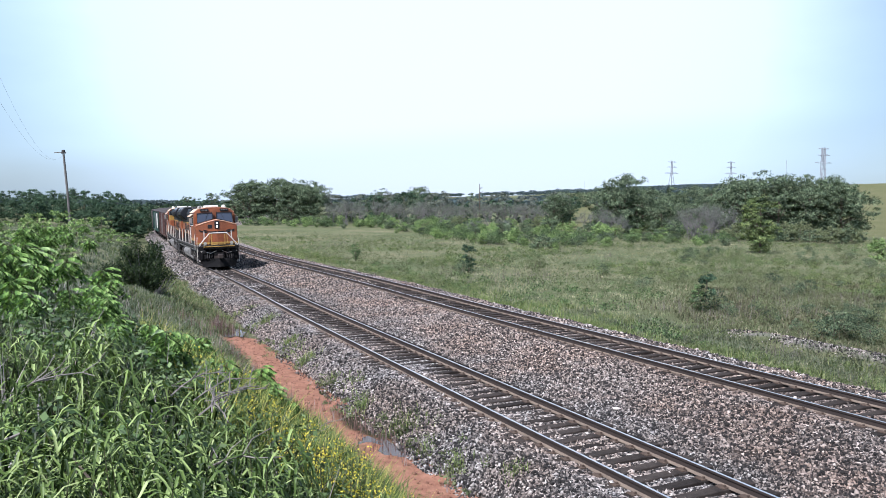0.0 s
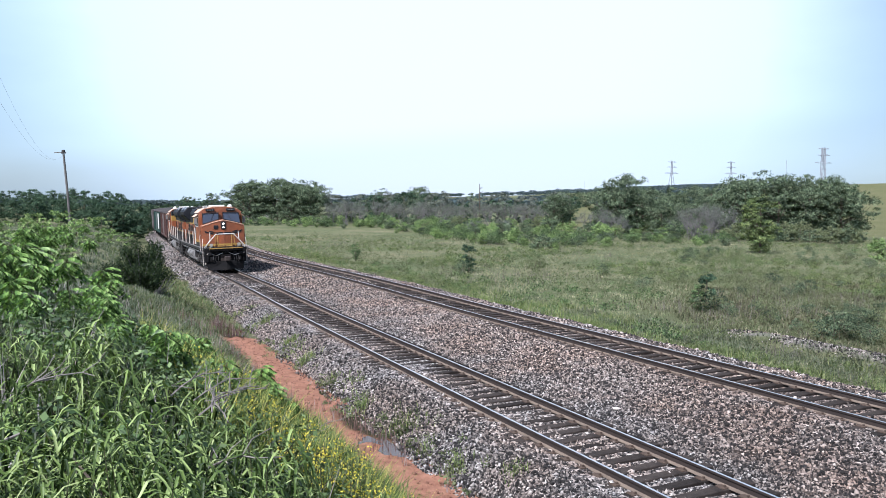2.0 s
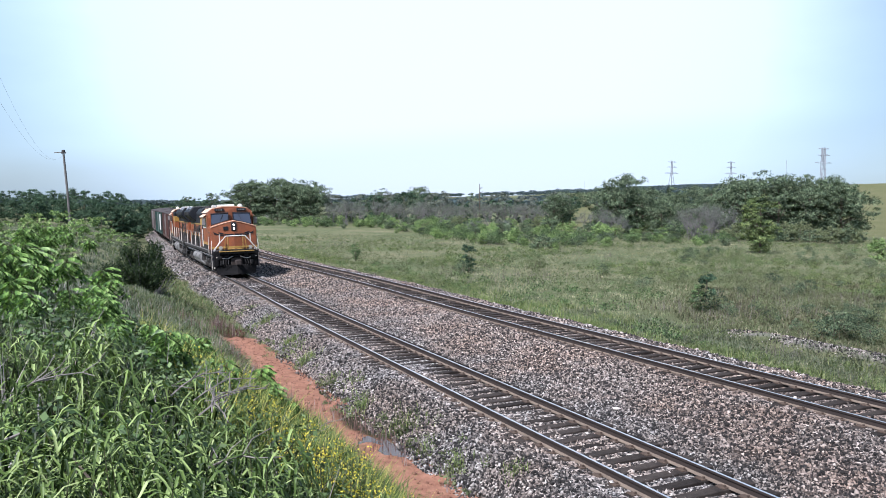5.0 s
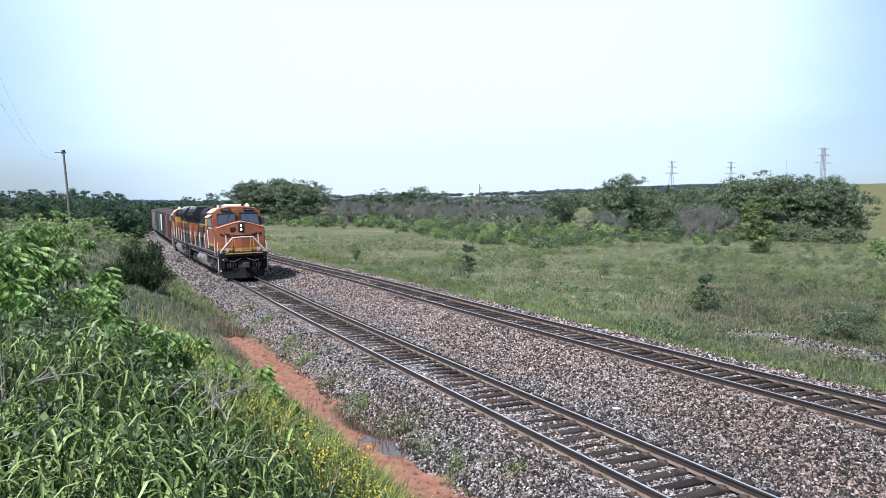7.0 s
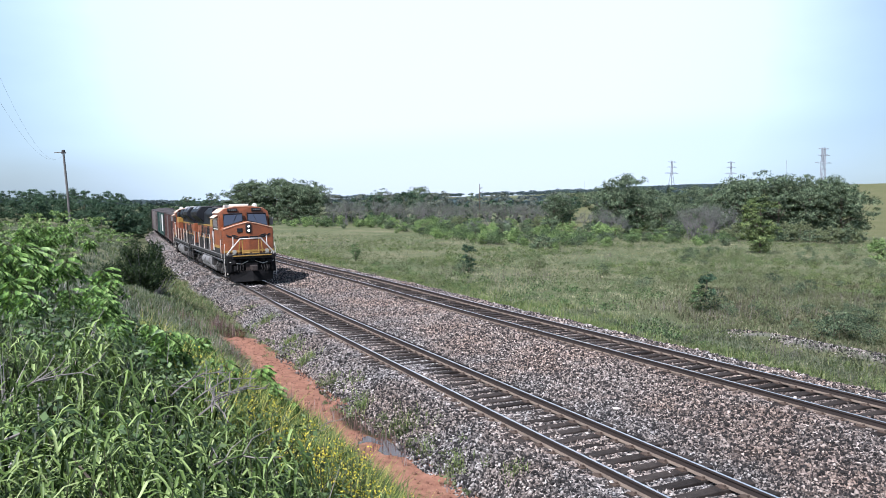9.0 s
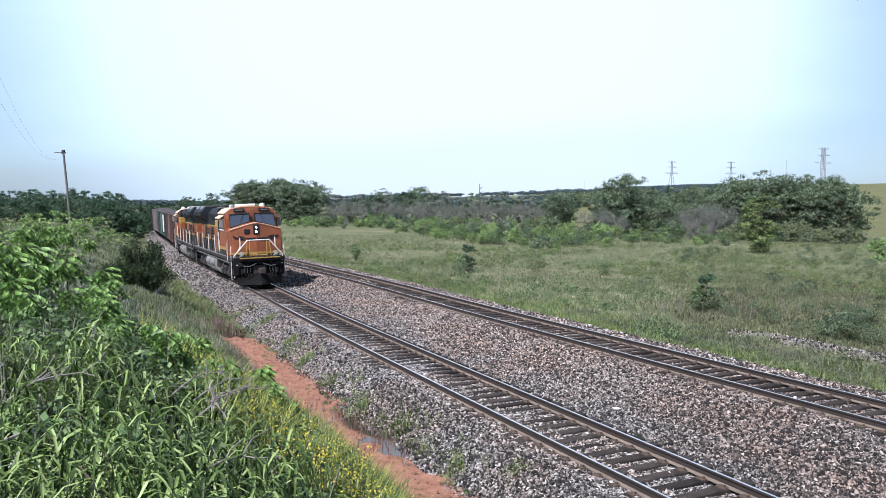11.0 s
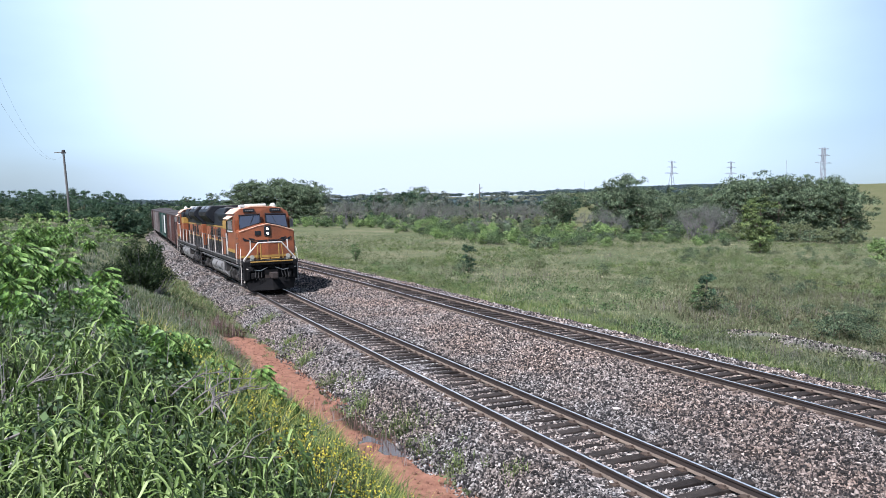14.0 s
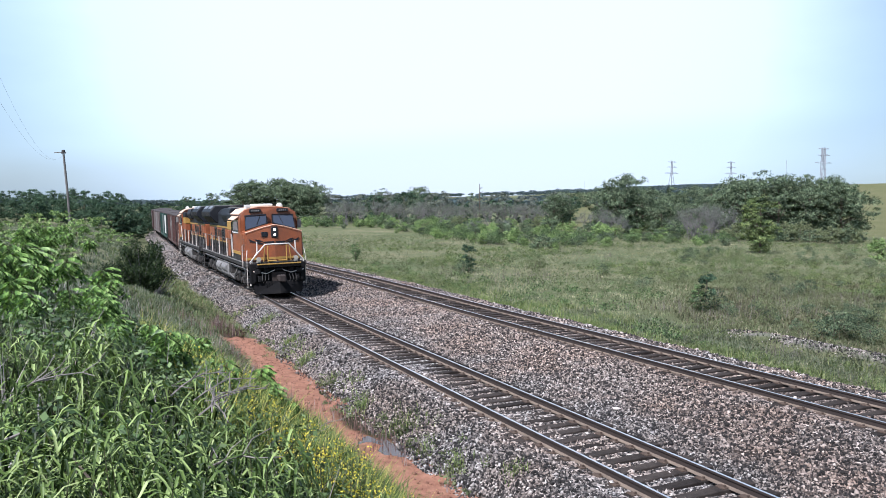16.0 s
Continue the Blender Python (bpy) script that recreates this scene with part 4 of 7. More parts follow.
        for k in range(9):
            y0 = -6.8 + k * 1.1
            tall = k % 3 == 2
            for z0, z1_, m in ((1.78, 2.27, M_DARK), (2.42, 3.16, M_DARK if tall else M_ORANGE)):
                bm = bmesh.new()
                box(bm, min(xb, xb + s * 0.035), max(xb, xb + s * 0.035), y0, y0 + 0.94, z0, z1_, 0.012)
                dr = part("hood_door", bm, m, hood)
                bm = bmesh.new()
                box(bm, min(xb, xb + s * 0.06), max(xb, xb + s * 0.06), y0 + 0.8, y0 + 0.85, z0 + 0.18, z0 + 0.34)
                part("latch", bm, M_DARK, dr)
            if tall:
                bm = bmesh.new()
                for j in range(6):
                    box(bm, min(xb, xb + s * 0.055), max(xb, xb + s * 0.055), y0 + 0.08, y0 + 0.74, 2.5 + 0.1 * j, 2.54 + 0.1 * j)
                part("louvre", bm, M_SOOT, hood, "black louvred intake")
        # lettering along the hood as plain bars
        for k in range(4):
            bm = bmesh.new()
            box(bm, min(xb, xb + s * 0.045), max(xb, xb + s * 0.045), -3.2 + 0.75 * k, -2.75 + 0.75 * k, 2.56, 3.06)
            part("side_lettering", bm, M_BLACK, hood, "plain black bar on the hood side")
        # walkway rail
        bm = bmesh.new()
        tube(bm, [(s * 1.47, -6.9, 2.7), (s * 1.47, 4.9, 2.7)], 0.018, 6)
        rail = part("walkway_rail", bm, M_RAILING, root, "grimy grey walkway handrail")
        for k in range(9):
            bm = bmesh.new()
            tube(bm, [(s * 1.47, -6.9 + 1.45 * k, 1.6), (s * 1.47, -6.9 + 1.45 * k, 2.72)], 0.034, 6)
            part("stanchion", bm, M_HANDRAIL if k % 2 else M_DARK, rail)
    # roof fittings
    bm = bmesh.new()
    prism(bm, [(-1.15, 3.6), (1.15, 3.6), (1.3, 4.0), (1.15, 4.42), (-1.15, 4.42), (-1.3, 4.0)], 0.4, 3.0, 0.05)
    part("dynamic_brake_box", bm, M_HOODTOP, root, "black dynamic brake housing")
    bm = bmesh.new()
    box(bm, -0.9, 0.9, 0.6, 2.8, 4.42, 4.47, 0.02)
    part("brake_grille", bm, M_RAILING, root)
    bm = bmesh.new()
    prism(bm, [(-1.05, 3.45), (1.05, 3.45), (1.5, 3.9), (1.5, 4.2), (1.15, 4.56), (-1.15, 4.56), (-1.5, 4.2), (-1.5, 3.9)], -7.0, -3.0, 0.04)
    rad = part("radiator_wing", bm, M_HOODTOP, root, "black overhanging radiator housing")
    for s in (-1, 1):
        bm = bmesh.new()
        for k in range(9):
            xa = s * 1.5
            box(bm, min(xa, xa + s * 0.03), max(xa, xa + s * 0.03), -6.7, -3.3, 3.92 + 0.03 * k, 3.94 + 0.03 * k)
        part("radiator_louvre", bm, M_DARK, rad)
        bm = bmesh.new()
        box(bm, s * 0.62 - 0.45, s * 0.62 + 0.45, -6.6, -3.4, 4.56, 4.59)
        part("radiator_screen", bm, M_GREY, rad, "grey roof screen")
        # pale strips paint the sky's gleam on the housing's sloping edges
        for y0 in (-6.7, -4.6):
            bm = bmesh.new()
            prism(bm, [(s * 1.17, 4.555), (s * 1.34, 4.38), (s * 1.365, 4.4), (s * 1.195, 4.58)], y0, y0 + 1.35)
            part("radiator_hatch", bm, M_SKYGLEAM, rad, "pale strip that stands for sky light on the sloping radiator edge")
    bm = bmesh.new()
    box(bm, -0.45, 0.45, -1.4, -0.5, 4.34, 4.6, 0.05)
    part("exhaust_stack", bm, M_DARK, root)
    # tank and reservoirs
    bm = bmesh.new()
    prism(bm, [(-1.1, 0.28), (1.1, 0.28), (1.46, 0.6), (1.46, 1.2), (-1.46, 1.2), (-1.46, 0.6)], -1.1, 3.2, 0.05)
    part("fuel_tank", bm, M_GREY, root, "dusty grey fuel tank")
    for s in (-1, 1):
        for k, y0 in enumerate((1.5, -0.6)):
            bm = bmesh.new()
            cylinder_y(bm, s * 1.36, 0.98 - 0.04 * k, 0.24, y0, y0 + 1.6, 14)
            part("air_reservoir", bm, M_GREY, root, "grey air reservoir")
        bm = bmesh.new()
        for k in range(3):
            cylinder_y(bm, s * (1.4 - 0.06 * k), 1.3 - 0.07 * k, 0.025, -6.6, 9, 6)
        part("air_pipe", bm, M_GREY, root)
    truck_loco(root, 6.55)
    truck_loco(root, -4.3)
    return root


def truck_car(root, yc):
    bm = bmesh.new()
    for s in (-1, 1):
        x = s * 1.0
        box(bm, x - 0.07, x + 0.07, -1.15, 1.15, 0.56, 0.72, 0.02)
        box(bm, x - 0.07, x + 0.07, -0.5, 0.5, 0.28, 0.4, 0.02)
        for q in (-1, 1):
            tube(bm, [(x, q * 0.95, 0.6), (x, q * 0.45, 0.36)], 0.07, 6)
            disc(bm, (x + s * 0.05, q * 0.88, 0.42), (1, 0, 0), 0.13, 0.18, 8)
    box(bm, -1.1, 1.1, -0.2, 0.2, 0.5, 0.8)
    ob = part("truck", bm, M_DARK, root, "dark two-axle truck")
    ob.location = (0, yc, 0)
    for ya in (-0.88, 0.88):
        wheelset(ob, ya, 0.42)


def boxcar(paint, label, height=3.92, patch=None):
    root = tagged(new("boxcar"), label, "railway boxcar", "freight cars of the train")
    L = 7.75
    bm = bmesh.new()
    prism(bm, [(-1.45, 1.1), (1.45, 1.1), (1.45, height - 0.1), (-1.45, height - 0.1)], -L, L, 0.02)
    part("body", bm, paint, root)
    bm = bmesh.new()
    prism(bm, [(-1.5, height - 0.1), (1.5, height - 0.1), (1.5, height - 0.04), (0, height + 0.1), (-1.5, height - 0.04)], -L - 0.03, L + 0.03)
    part("roof", bm, M_CARROOF, root, "dull dark roof")
    for s in (-1, 1):
        bm = bmesh.new()
        for k in range(15):
            y = -L + 0.1 + k * (2 * L - 0.2) / 14
            if abs(y) > 1.6:
                box(bm, s * 1.45 - 0.05, s * 1.45 + 0.05, y - 0.05, y + 0.05, 1.15, height - 0.12)
        box(bm, s * 1.45 - 0.06, s * 1.45 + 0.06, -L, L, 1.02, 1.2)
        part("side_rib", bm, paint, root)
        bm = bmesh.new()
        box(bm, s * 1.47 - 0.06, s * 1.47 + 0.06, -1.5, 1.5, 1.2, height - 0.2, 0.02)
        door = part("sliding_door", bm, paint, root)
        for q in (-0.9, 0.9):
            bm = bmesh.new()
            tube(bm, [(s * 1.55, q, 1.2), (s * 1.55, q, height - 0.3)], 0.025, 6)
            part("door_bar", bm, M_GREY, door)
        for e in (L - 0.35, -L + 0.35):
            bm = bmesh.new()
            for q in (e - 0.2, e + 0.2):
                tube(bm, [(s * 1.53, q, 0.7), (s * 1.53, q, height - 0.2)], 0.02, 5)
            for k in range(7):
                tube(bm, [(s * 1.53, e - 0.2, 0.8 + 0.42 * k), (s * 1.53, e + 0.2, 0.8 + 0.42 * k)], 0.016, 5)
            part("ladder", bm, M_DARK, root)
        if patch:
            bm = bmesh.new()
            box(bm, s * 1.52 - 0.012, s * 1.52 + 0.012, *patch)
            part("painted_patch", bm, M_WHITE, root, "white painted patch on the side")
    bm = bmesh.new()
    box(bm, -0.4, 0.4, -L, L, 0.75, 1.1)
    for e in (-1, 1):
        box(bm, -0.15, 0.15, min(e * L, e * (L + 0.75)), max(e * L, e * (L + 0.75)), 0.8, 1.02)
    part("underframe", bm, M_DARK, root)
    truck_car(root, 5.6)
    truck_car(root, -5.6)
    return root


lead = locomotive()
second_loco = copy_thing(lead, Matrix.Identity(4))
tagged(second_loco, "second orange and black diesel locomotive coupled behind the first")
for ch in second_loco.children:
    if ch.name.startswith("headlight."):
        ch.data = ch.data.copy()
        ch.data.materials[0] = M_LENS
        tagged(ch, "unlit round headlight")
cars = [boxcar(M_BROWN, "oxide brown ribbed boxcar with a dusty roof"),
        boxcar(M_GREEN, "dark green boxcar with a white painted patch", 3.92, (3.2, 5.6, 1.5, 3.6)),
        boxcar(M_PALE, "pale grey weathered boxcar"),
        boxcar(M_BROWN, "oxide brown ribbed boxcar with a dusty roof"),
        boxcar(M_PALE, "pale grey weathered boxcar")]
# consist: thing, distance of its origin behind the lead headlight, its trucks ahead of and behind that, and whether it runs backwards
TRAIN = [(lead, 9.35, 6.55, 4.3, False), (second_loco, 26.0, 4.3, 6.55, True)] + [(c, 45.5 + 17.0 * i, 5.6, 5.6, False) for i, c in enumerate(cars)]


def lead_y(t):
    """How far off the lead headlight is at t seconds: the train slows down."""
    return 59.3 - 1.55 * t + 0.0255 * t * t


def car_pose(s, ahead, behind, backwards):
    a, b = y_of_s(s - ahead), y_of_s(s + behind)
    pa, pb = Vector((x1(a), a, dip(a))), Vector((x1(b), b, dip(b)))
    d = (pa - pb).normalized()
    origin = pa.lerp(pb, ahead / (ahead + behind))
    tilt = Matrix.Rotation(math.asin(CANT / 1.505), 4, "Y")
    m = Matrix.Translation(origin) @ Matrix.Rotation(math.atan2(-d.x, d.y), 4, "Z") @ Matrix.Rotation(math.asin(d.z), 4, "X") @ tilt
    return m @ Matrix.Rotation(math.pi, 4, "Z") if backwards else m


def motions():
    times = [0.4 * k for k in range(41)]
    s0 = s_of_y(lead_y(0))
    for thing, back, ahead, behind, backwards in TRAIN:
        walk(thing, [(t, car_pose(s_of_y(lead_y(t)) + back, ahead, behind, backwards)) for t in times])
        sign = 1 if backwards else -1
        for ob in thing.children_recursive:
            if ob.name.startswith("wheelset"):
                r = ob.location.z
                base = Vector(ob.location)
                walk(ob, [(t, Matrix.Translation(base) @ Matrix.Rotation(sign * (s0 - s_of_y(lead_y(t))) / r, 4, "X")) for t in times])
    # the bird crosses the sky, then dwindles over the far field
    flight = [(0.0, 340.0, 30.0, 62.0), (6.0, 150.0, 70.0, 52.0), (10.0, 71.0, 98.0, 36.5), (11.3, 46.7, 100.0, 29.4), (11.7, 43.9, 103.0, 29.2), (12.1, 41.8, 108.0, 28.9),
              (12.4, 42.5, 115.0, 28.4), (12.8, 45.1, 132.0, 30.6), (13.2, 55.0, 170.0, 36.0), (14.0, 84.0, 270.0, 50.0), (16.0, 160.0, 560.0, 84.0)]
    rows = []
    for i, (t, x, y, z) in enumerate(flight):
        a, b = flight[max(0, i - 1)], flight[min(len(flight) - 1, i + 1)]
        rows.append((t, Matrix.Translation((x, y, z)) @ Matrix.Rotation(math.atan2(a[1] - b[1], b[2] - a[2]), 4, "Z")))
    walk(bird_thing, rows)
    for side, wing in bird_wings:
        walk(wing, [(0.16 * k, Matrix.Rotation(side * (0.5 if k % 2 else -0.35), 4, "Y")) for k in range(101)])


# ---- plants ----
rng = np.random.default_rng(7)
# a rough stone: six corners, eight facets
STONE = np.array([(1, 0, 0), (-1, 0, 0), (0, 1, 0), (0, -1, 0), (0, 0, 1), (0, 0, -1)], float)
FACETS = np.array([(i, j, k) if s > 0 else (j, i, k) for i, a in ((0, 1), (1, -1)) for j, b in ((2, 1), (3, -1)) for k, c in ((4, 1), (5, -1)) for s in (a * b * c,)])


def blades(name, places, heights, width, material, per=3, spread=0.12, droop=0.5, segs=2):
    """Grass: per blades at each place, each a bent tapering strip."""
    P = np.repeat(np.asarray(places, float), per, axis=0)
    H = np.repeat(np.asarray(heights, float), per) * rng.uniform(0.6, 1.15, len(P))
    n = len(P)
    a = rng.uniform(0, 2 * np.pi, n)
    d = np.stack([np.cos(a), np.sin(a), np.zeros(n)], 1)
    w = np.stack([-np.sin(a), np.cos(a), np.zeros(n)], 1) * (width * rng.uniform(0.6, 1.3, n) * 0.5)[:, None]
    P = P + d * rng.uniform(0, spread, n)[:, None]
    out = rng.uniform(0.15, 1.0, n) * droop
    vs = []
    for k in range(segs + 1):
        f = k / segs
        c = P + d * (out * H * f * f)[:, None]
        c[:, 2] += H * (f - 0.25 * out * f * f)
        if k < segs:
            s = 1 - 0.55 * f
            vs += [c - w * s, c + w * s]
        else:
            vs += [c]
    m = len(vs)
    V = np.stack(vs, 1).reshape(-1, 3)
    base = np.arange(n)[:, None] * m
    F = []
    for k in range(segs - 1):
        F += [base + np.array([[2 * k, 2 * k + 1, 2 * k + 3]]), base + np.array([[2 * k, 2 * k + 3, 2 * k + 2]])]
    F.append(base + np.array([[m - 3, m - 2, m - 1]]))
    return array_mesh(name, V, np.concatenate(F), material)


def leaf_cards(centres, size, up=0.3, facing=None, loose=0.8):
    """Small leaves, one at each centre, turned at random, or facing roughly along the vectors given."""
    n = len(centres)
    C = np.asarray(centres, float)
    d = rng.normal(size=(n, 3))
    d[:, 2] += up
    if facing is not None:
        f = np.asarray(facing, float) + rng.normal(size=(n, 3)) * loose
        f /= np.linalg.norm(f, axis=1)[:, None]
        d -= f * (d * f).sum(1)[:, None]
    d /= np.linalg.norm(d, axis=1)[:, None]
    e = np.cross(d, rng.normal(size=(n, 3)) if facing is None else f)
    e /= np.linalg.norm(e, axis=1)[:, None]
    s = (size * rng.uniform(0.6, 1.4, n))[:, None]
    V = np.stack([C - d * s, C + e * s * 0.6, C + d * s, C - e * s * 0.6], 1).reshape(-1, 3)
    b = np.arange(n)[:, None] * 4
    return V, np.concatenate([b + np.array([[0, 1, 2]]), b + np.array([[0, 2, 3]])])


def lobes(count, width, height, low=0.25, seed=0, fat=1.0):
    """Centres and radii of the clumps of an uneven crown."""
    r = np.random.default_rng(seed)
    out = []
    for _ in range(count):
        a, q = r.uniform(0, 2 * np.pi), r.uniform(0.15, 1.0) ** 0.6
        h = r.uniform(low, 0.92)
        env = math.sin(math.pi * min(1, max(0.12, (h - low * 0.5) / (1.08 - low * 0.5)))) ** 0.6
        x, y = math.cos(a) * q * width * 0.42 * env, math.sin(a) * q * width * 0.42 * env
        out.append((Vector((x, y, h * height)), width * fat * r.uniform(0.1, 0.2)))
    return out


def tree(name, label, width, height, leaves, size, leaf_mat, seed, low=0.25, count=26, bark=None, category="tree", group="trees", fat=1.0):
    root = tagged(new(name), label, category, group)
    lb = lobes(count, width, height, low, seed, fat)
    bm = bmesh.new()
    r0 = max(0.03, height * 0.022)
    tube(bm, [(0, 0, -0.2), (0.1 * r0, 0, height * 0.2), (width * 0.02, width * 0.02, height * 0.45), (0, width * 0.03, height * 0.8)], r0, 7, 0.3)
    part("trunk", bm, bark or M_BARK, root)
    bm = bmesh.new()
    for c, r in lb[::3]:
        st = Vector((0, 0, max(height * 0.12, c.z * 0.5)))
        mid = (st + c) / 2 + Vector((0, 0, -0.03 * height))
        tube(bm, [st, mid, c], r0 * 0.35, 4, 0.25)
    part("branchwork", bm, bark or M_BARK, root)
    r = np.random.default_rng(seed + 100)
    per = leaves // (count * 5)
    cs, fs = [], []
    for c, rad in lb:
        for _ in range(5):
            # clumps sit over the upper and outer side of each bough
            o = r.normal(size=3)
            o[2] = abs(o[2]) * 0.9 - 0.25
            o /= np.linalg.norm(o)
            small = rad * r.uniform(0.3, 0.55)
            v = r.normal(size=(per, 3))
            v[:, 2] = np.abs(v[:, 2]) * 0.9 - 0.35
            v /= np.linalg.norm(v, axis=1)[:, None]
            q = v * (small * r.uniform(0.55, 1.1, per))[:, None] * np.array([1, 1, 0.75])
            cs.append(np.array(c)[None] + o * rad * 0.75 + q)
            fs.append(v + o * 0.5 + np.array([0, 0, 0.25]))
    V, F = leaf_cards(np.concatenate(cs), size, 0.0, np.concatenate(fs), 0.28)
    array_mesh("crown", V, F, leaf_mat, root)
    return root


def bare_tree(label, width, height, seed):
    root = tagged(new("bare_tree"), label, "tree", "grey trees of the thicket")
    r = np.random.default_rng(seed)
    tips = []

    def grow(bm, p, d, length, rad, depth):
        q = p + d * length
        tube(bm, [p, (p + q) / 2 + Vector(r.normal(size=3)) * length * 0.06, q], rad, 4, 0.6)
        if depth == 0:
            tips.append(q)
            return
        for _ in range(3 if depth > 1 else 4):
            e = (d + Vector(r.normal(size=3)) * 0.44 + Vector((0, 0, 0.24))).normalized()
            grow(bm, q, e, length * r.uniform(0.55, 0.8), rad * 0.6, depth - 1)

    for k in range(4):
        bm = bmesh.new()
        grow(bm, Vector((r.normal() * width * 0.2, r.normal() * width * 0.2, -0.1)), Vector((r.normal() * 0.1, r.normal() * 0.1, 1)).normalized(), height * r.uniform(0.26, 0.36), height * 0.012, 3)
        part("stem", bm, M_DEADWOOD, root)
    cs = np.array([np.array(t) for t in tips for _ in range(5)]) + r.normal(size=(len(tips) * 5, 3)) * height * 0.05
    V, F = leaf_cards(cs, height * 0.014)
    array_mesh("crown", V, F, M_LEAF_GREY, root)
    return root


def stand(ob, x, y, turn=0.0, scale=1.0, sink=0.0):
    m = Matrix.Translation((x, y, ground_z(x, y) - sink)) @ Matrix.Rotation(turn, 4, "Z")
    ob.matrix_basis = m @ Matrix.Scale(scale, 4)
    return ob


def gap_in_trees(x, y):
    """The narrow gap through which the pale far field shows."""
    return 0.16 < x / y < 0.188 and 168 < y < 320


def plant_copies(protos, spots):
    """One thing at every spot (x, y, scale), copied from the prototypes in turn; the prototypes take the first spots."""
    used = set()
    for i, (x, y, sc) in enumerate(spots):
        p = protos[i % len(protos)]
        turn = rng.uniform(0, 6.28)
        if id(p) not in used:
            used.add(id(p))
            stand(p, x, y, turn, sc)
        else:
            c = copy_thing(p, Matrix.Identity(4))
            stand(c, x, y, turn, sc)


def ray_spot(k, y):
    return k * y, y


# woods beyond the meadow
oaks = [tree("tree", "broad dark green tree at the far edge of the meadow", 11, 11.5, 10500, 0.155, M_LEAF, s, 0.0, 44, fat=1.2) for s in (1, 2, 3)]
spots = []
for k, y, sc in ((-0.262, 268, 0.92), (-0.243, 262, 1.13), (-0.228, 266, 1.22), (-0.208, 262, 1.14), (-0.19, 258, 1.08), (-0.176, 262, 1.2), (-0.166, 257, 1.14),
                 (-0.25, 285, 1.06), (-0.235, 280, 1.14), (-0.216, 284, 1.23), (-0.199, 282, 1.23), (-0.181, 285, 1.12), (-0.17, 275, 1.2), (-0.29, 330, 0.62), (-0.32, 340, 0.55),
                 (0.208, 185, 1.05), (0.225, 182, 1.15), (0.243, 190, 1.0), (0.275, 180, 0.75),
                 (0.365, 175, 1.08), (0.38, 168, 1.13), (0.4, 172, 1.23), (0.42, 165, 1.13), (0.44, 172, 1.23), (0.46, 166, 1.13), (0.478, 170, 1.13), (0.5, 165, 1.10), (0.51, 172, 1.02),
                 (0.138, 230, 0.85), (0.15, 235, 0.8), (0.157, 430, 0.75), (0.168, 438, 0.7), (0.179, 434, 0.78), (0.19, 440, 0.8), (0.2, 430, 0.8), (0.147, 436, 0.7), (-0.075, 330, 1.00), (-0.03, 340, 1.05), 
                 (0.33, 185, 0.80), (0.305, 190, 0.70), (0.25, 225, 1.0), (0.27, 232, 1.05), (0.29, 228, 1.0), (0.312, 226, 1.05), (0.334, 222, 1.1), (0.352, 226, 1.1)):
    spots.append((*ray_spot(k, y), sc))
plant_copies(oaks, spots)

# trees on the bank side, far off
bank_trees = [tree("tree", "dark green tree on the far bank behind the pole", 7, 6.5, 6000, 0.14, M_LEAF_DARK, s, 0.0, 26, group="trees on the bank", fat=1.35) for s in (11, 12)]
spots = []
for k, y, sc in ((-0.56, 120, 0.59), (-0.535, 128, 0.56), (-0.51, 124, 0.68), (-0.49, 130, 0.59), (-0.475, 120, 0.56), (-0.45, 128, 0.62), (-0.432, 112, 0.53), (-0.418, 110, 0.62),
                 (-0.402, 112, 0.62), (-0.388, 122, 0.62), (-0.376, 150, 0.83), (-0.362, 190, 0.55), (-0.345, 215, 0.5), (-0.59, 118, 0.56), (-0.46, 150, 0.83), (-0.52, 155, 0.83), (-0.41, 150, 0.83), (-0.55, 140, 0.75), (-0.5, 138, 0.72), (-0.435, 136, 0.75), (-0.395, 138, 0.72), (-0.48, 142, 0.78), (-0.58, 138, 0.72), (-0.38, 130, 0.6), (-0.37, 170, 0.75), (-0.355, 175, 0.6), (-0.35, 200, 0.5), (-0.337, 212, 0.5), (-0.322, 232, 0.62), (-0.307, 245, 0.7), (-0.292, 255, 0.75), (-0.278, 262, 0.85), (-0.33, 250, 0.6), (-0.3, 270, 0.75), (-0.315, 262, 0.66)):
    spots.append((*ray_spot(k, y), sc))
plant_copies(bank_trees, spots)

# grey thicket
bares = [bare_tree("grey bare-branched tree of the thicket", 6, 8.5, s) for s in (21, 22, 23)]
spots = [(*ray_spot(-0.14 + 0.0105 * i + rng.uniform(-0.004, 0.004), 235 + rng.uniform(-12, 14)), rng.uniform(0.8, 1.05)) for i in range(26)]
spots += [(*ray_spot(0.185 + 0.012 * i, 175 + rng.uniform(-6, 6)), rng.uniform(0.55, 0.7)) for i in range(4)]
spots += [(*ray_spot(0.3 + 0.012 * i, 165 + rng.uniform(-6, 6)), rng.uniform(0.55, 0.8)) for i in range(5)]
spots += [(*ray_spot(k, y), sc) for k, y, sc in ((0.322, 157, 0.95), (0.338, 155, 0.9), (0.349, 158, 1.0), (0.328, 159, 1.0), (0.198, 172, 0.8), (0.19, 170, 0.75))]
plant_copies(bares, [p for p in spots if not gap_in_trees(p[0], p[1])])
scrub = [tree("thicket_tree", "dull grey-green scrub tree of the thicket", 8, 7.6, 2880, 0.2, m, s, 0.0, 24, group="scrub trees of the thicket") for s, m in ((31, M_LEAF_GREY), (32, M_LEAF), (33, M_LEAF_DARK))]
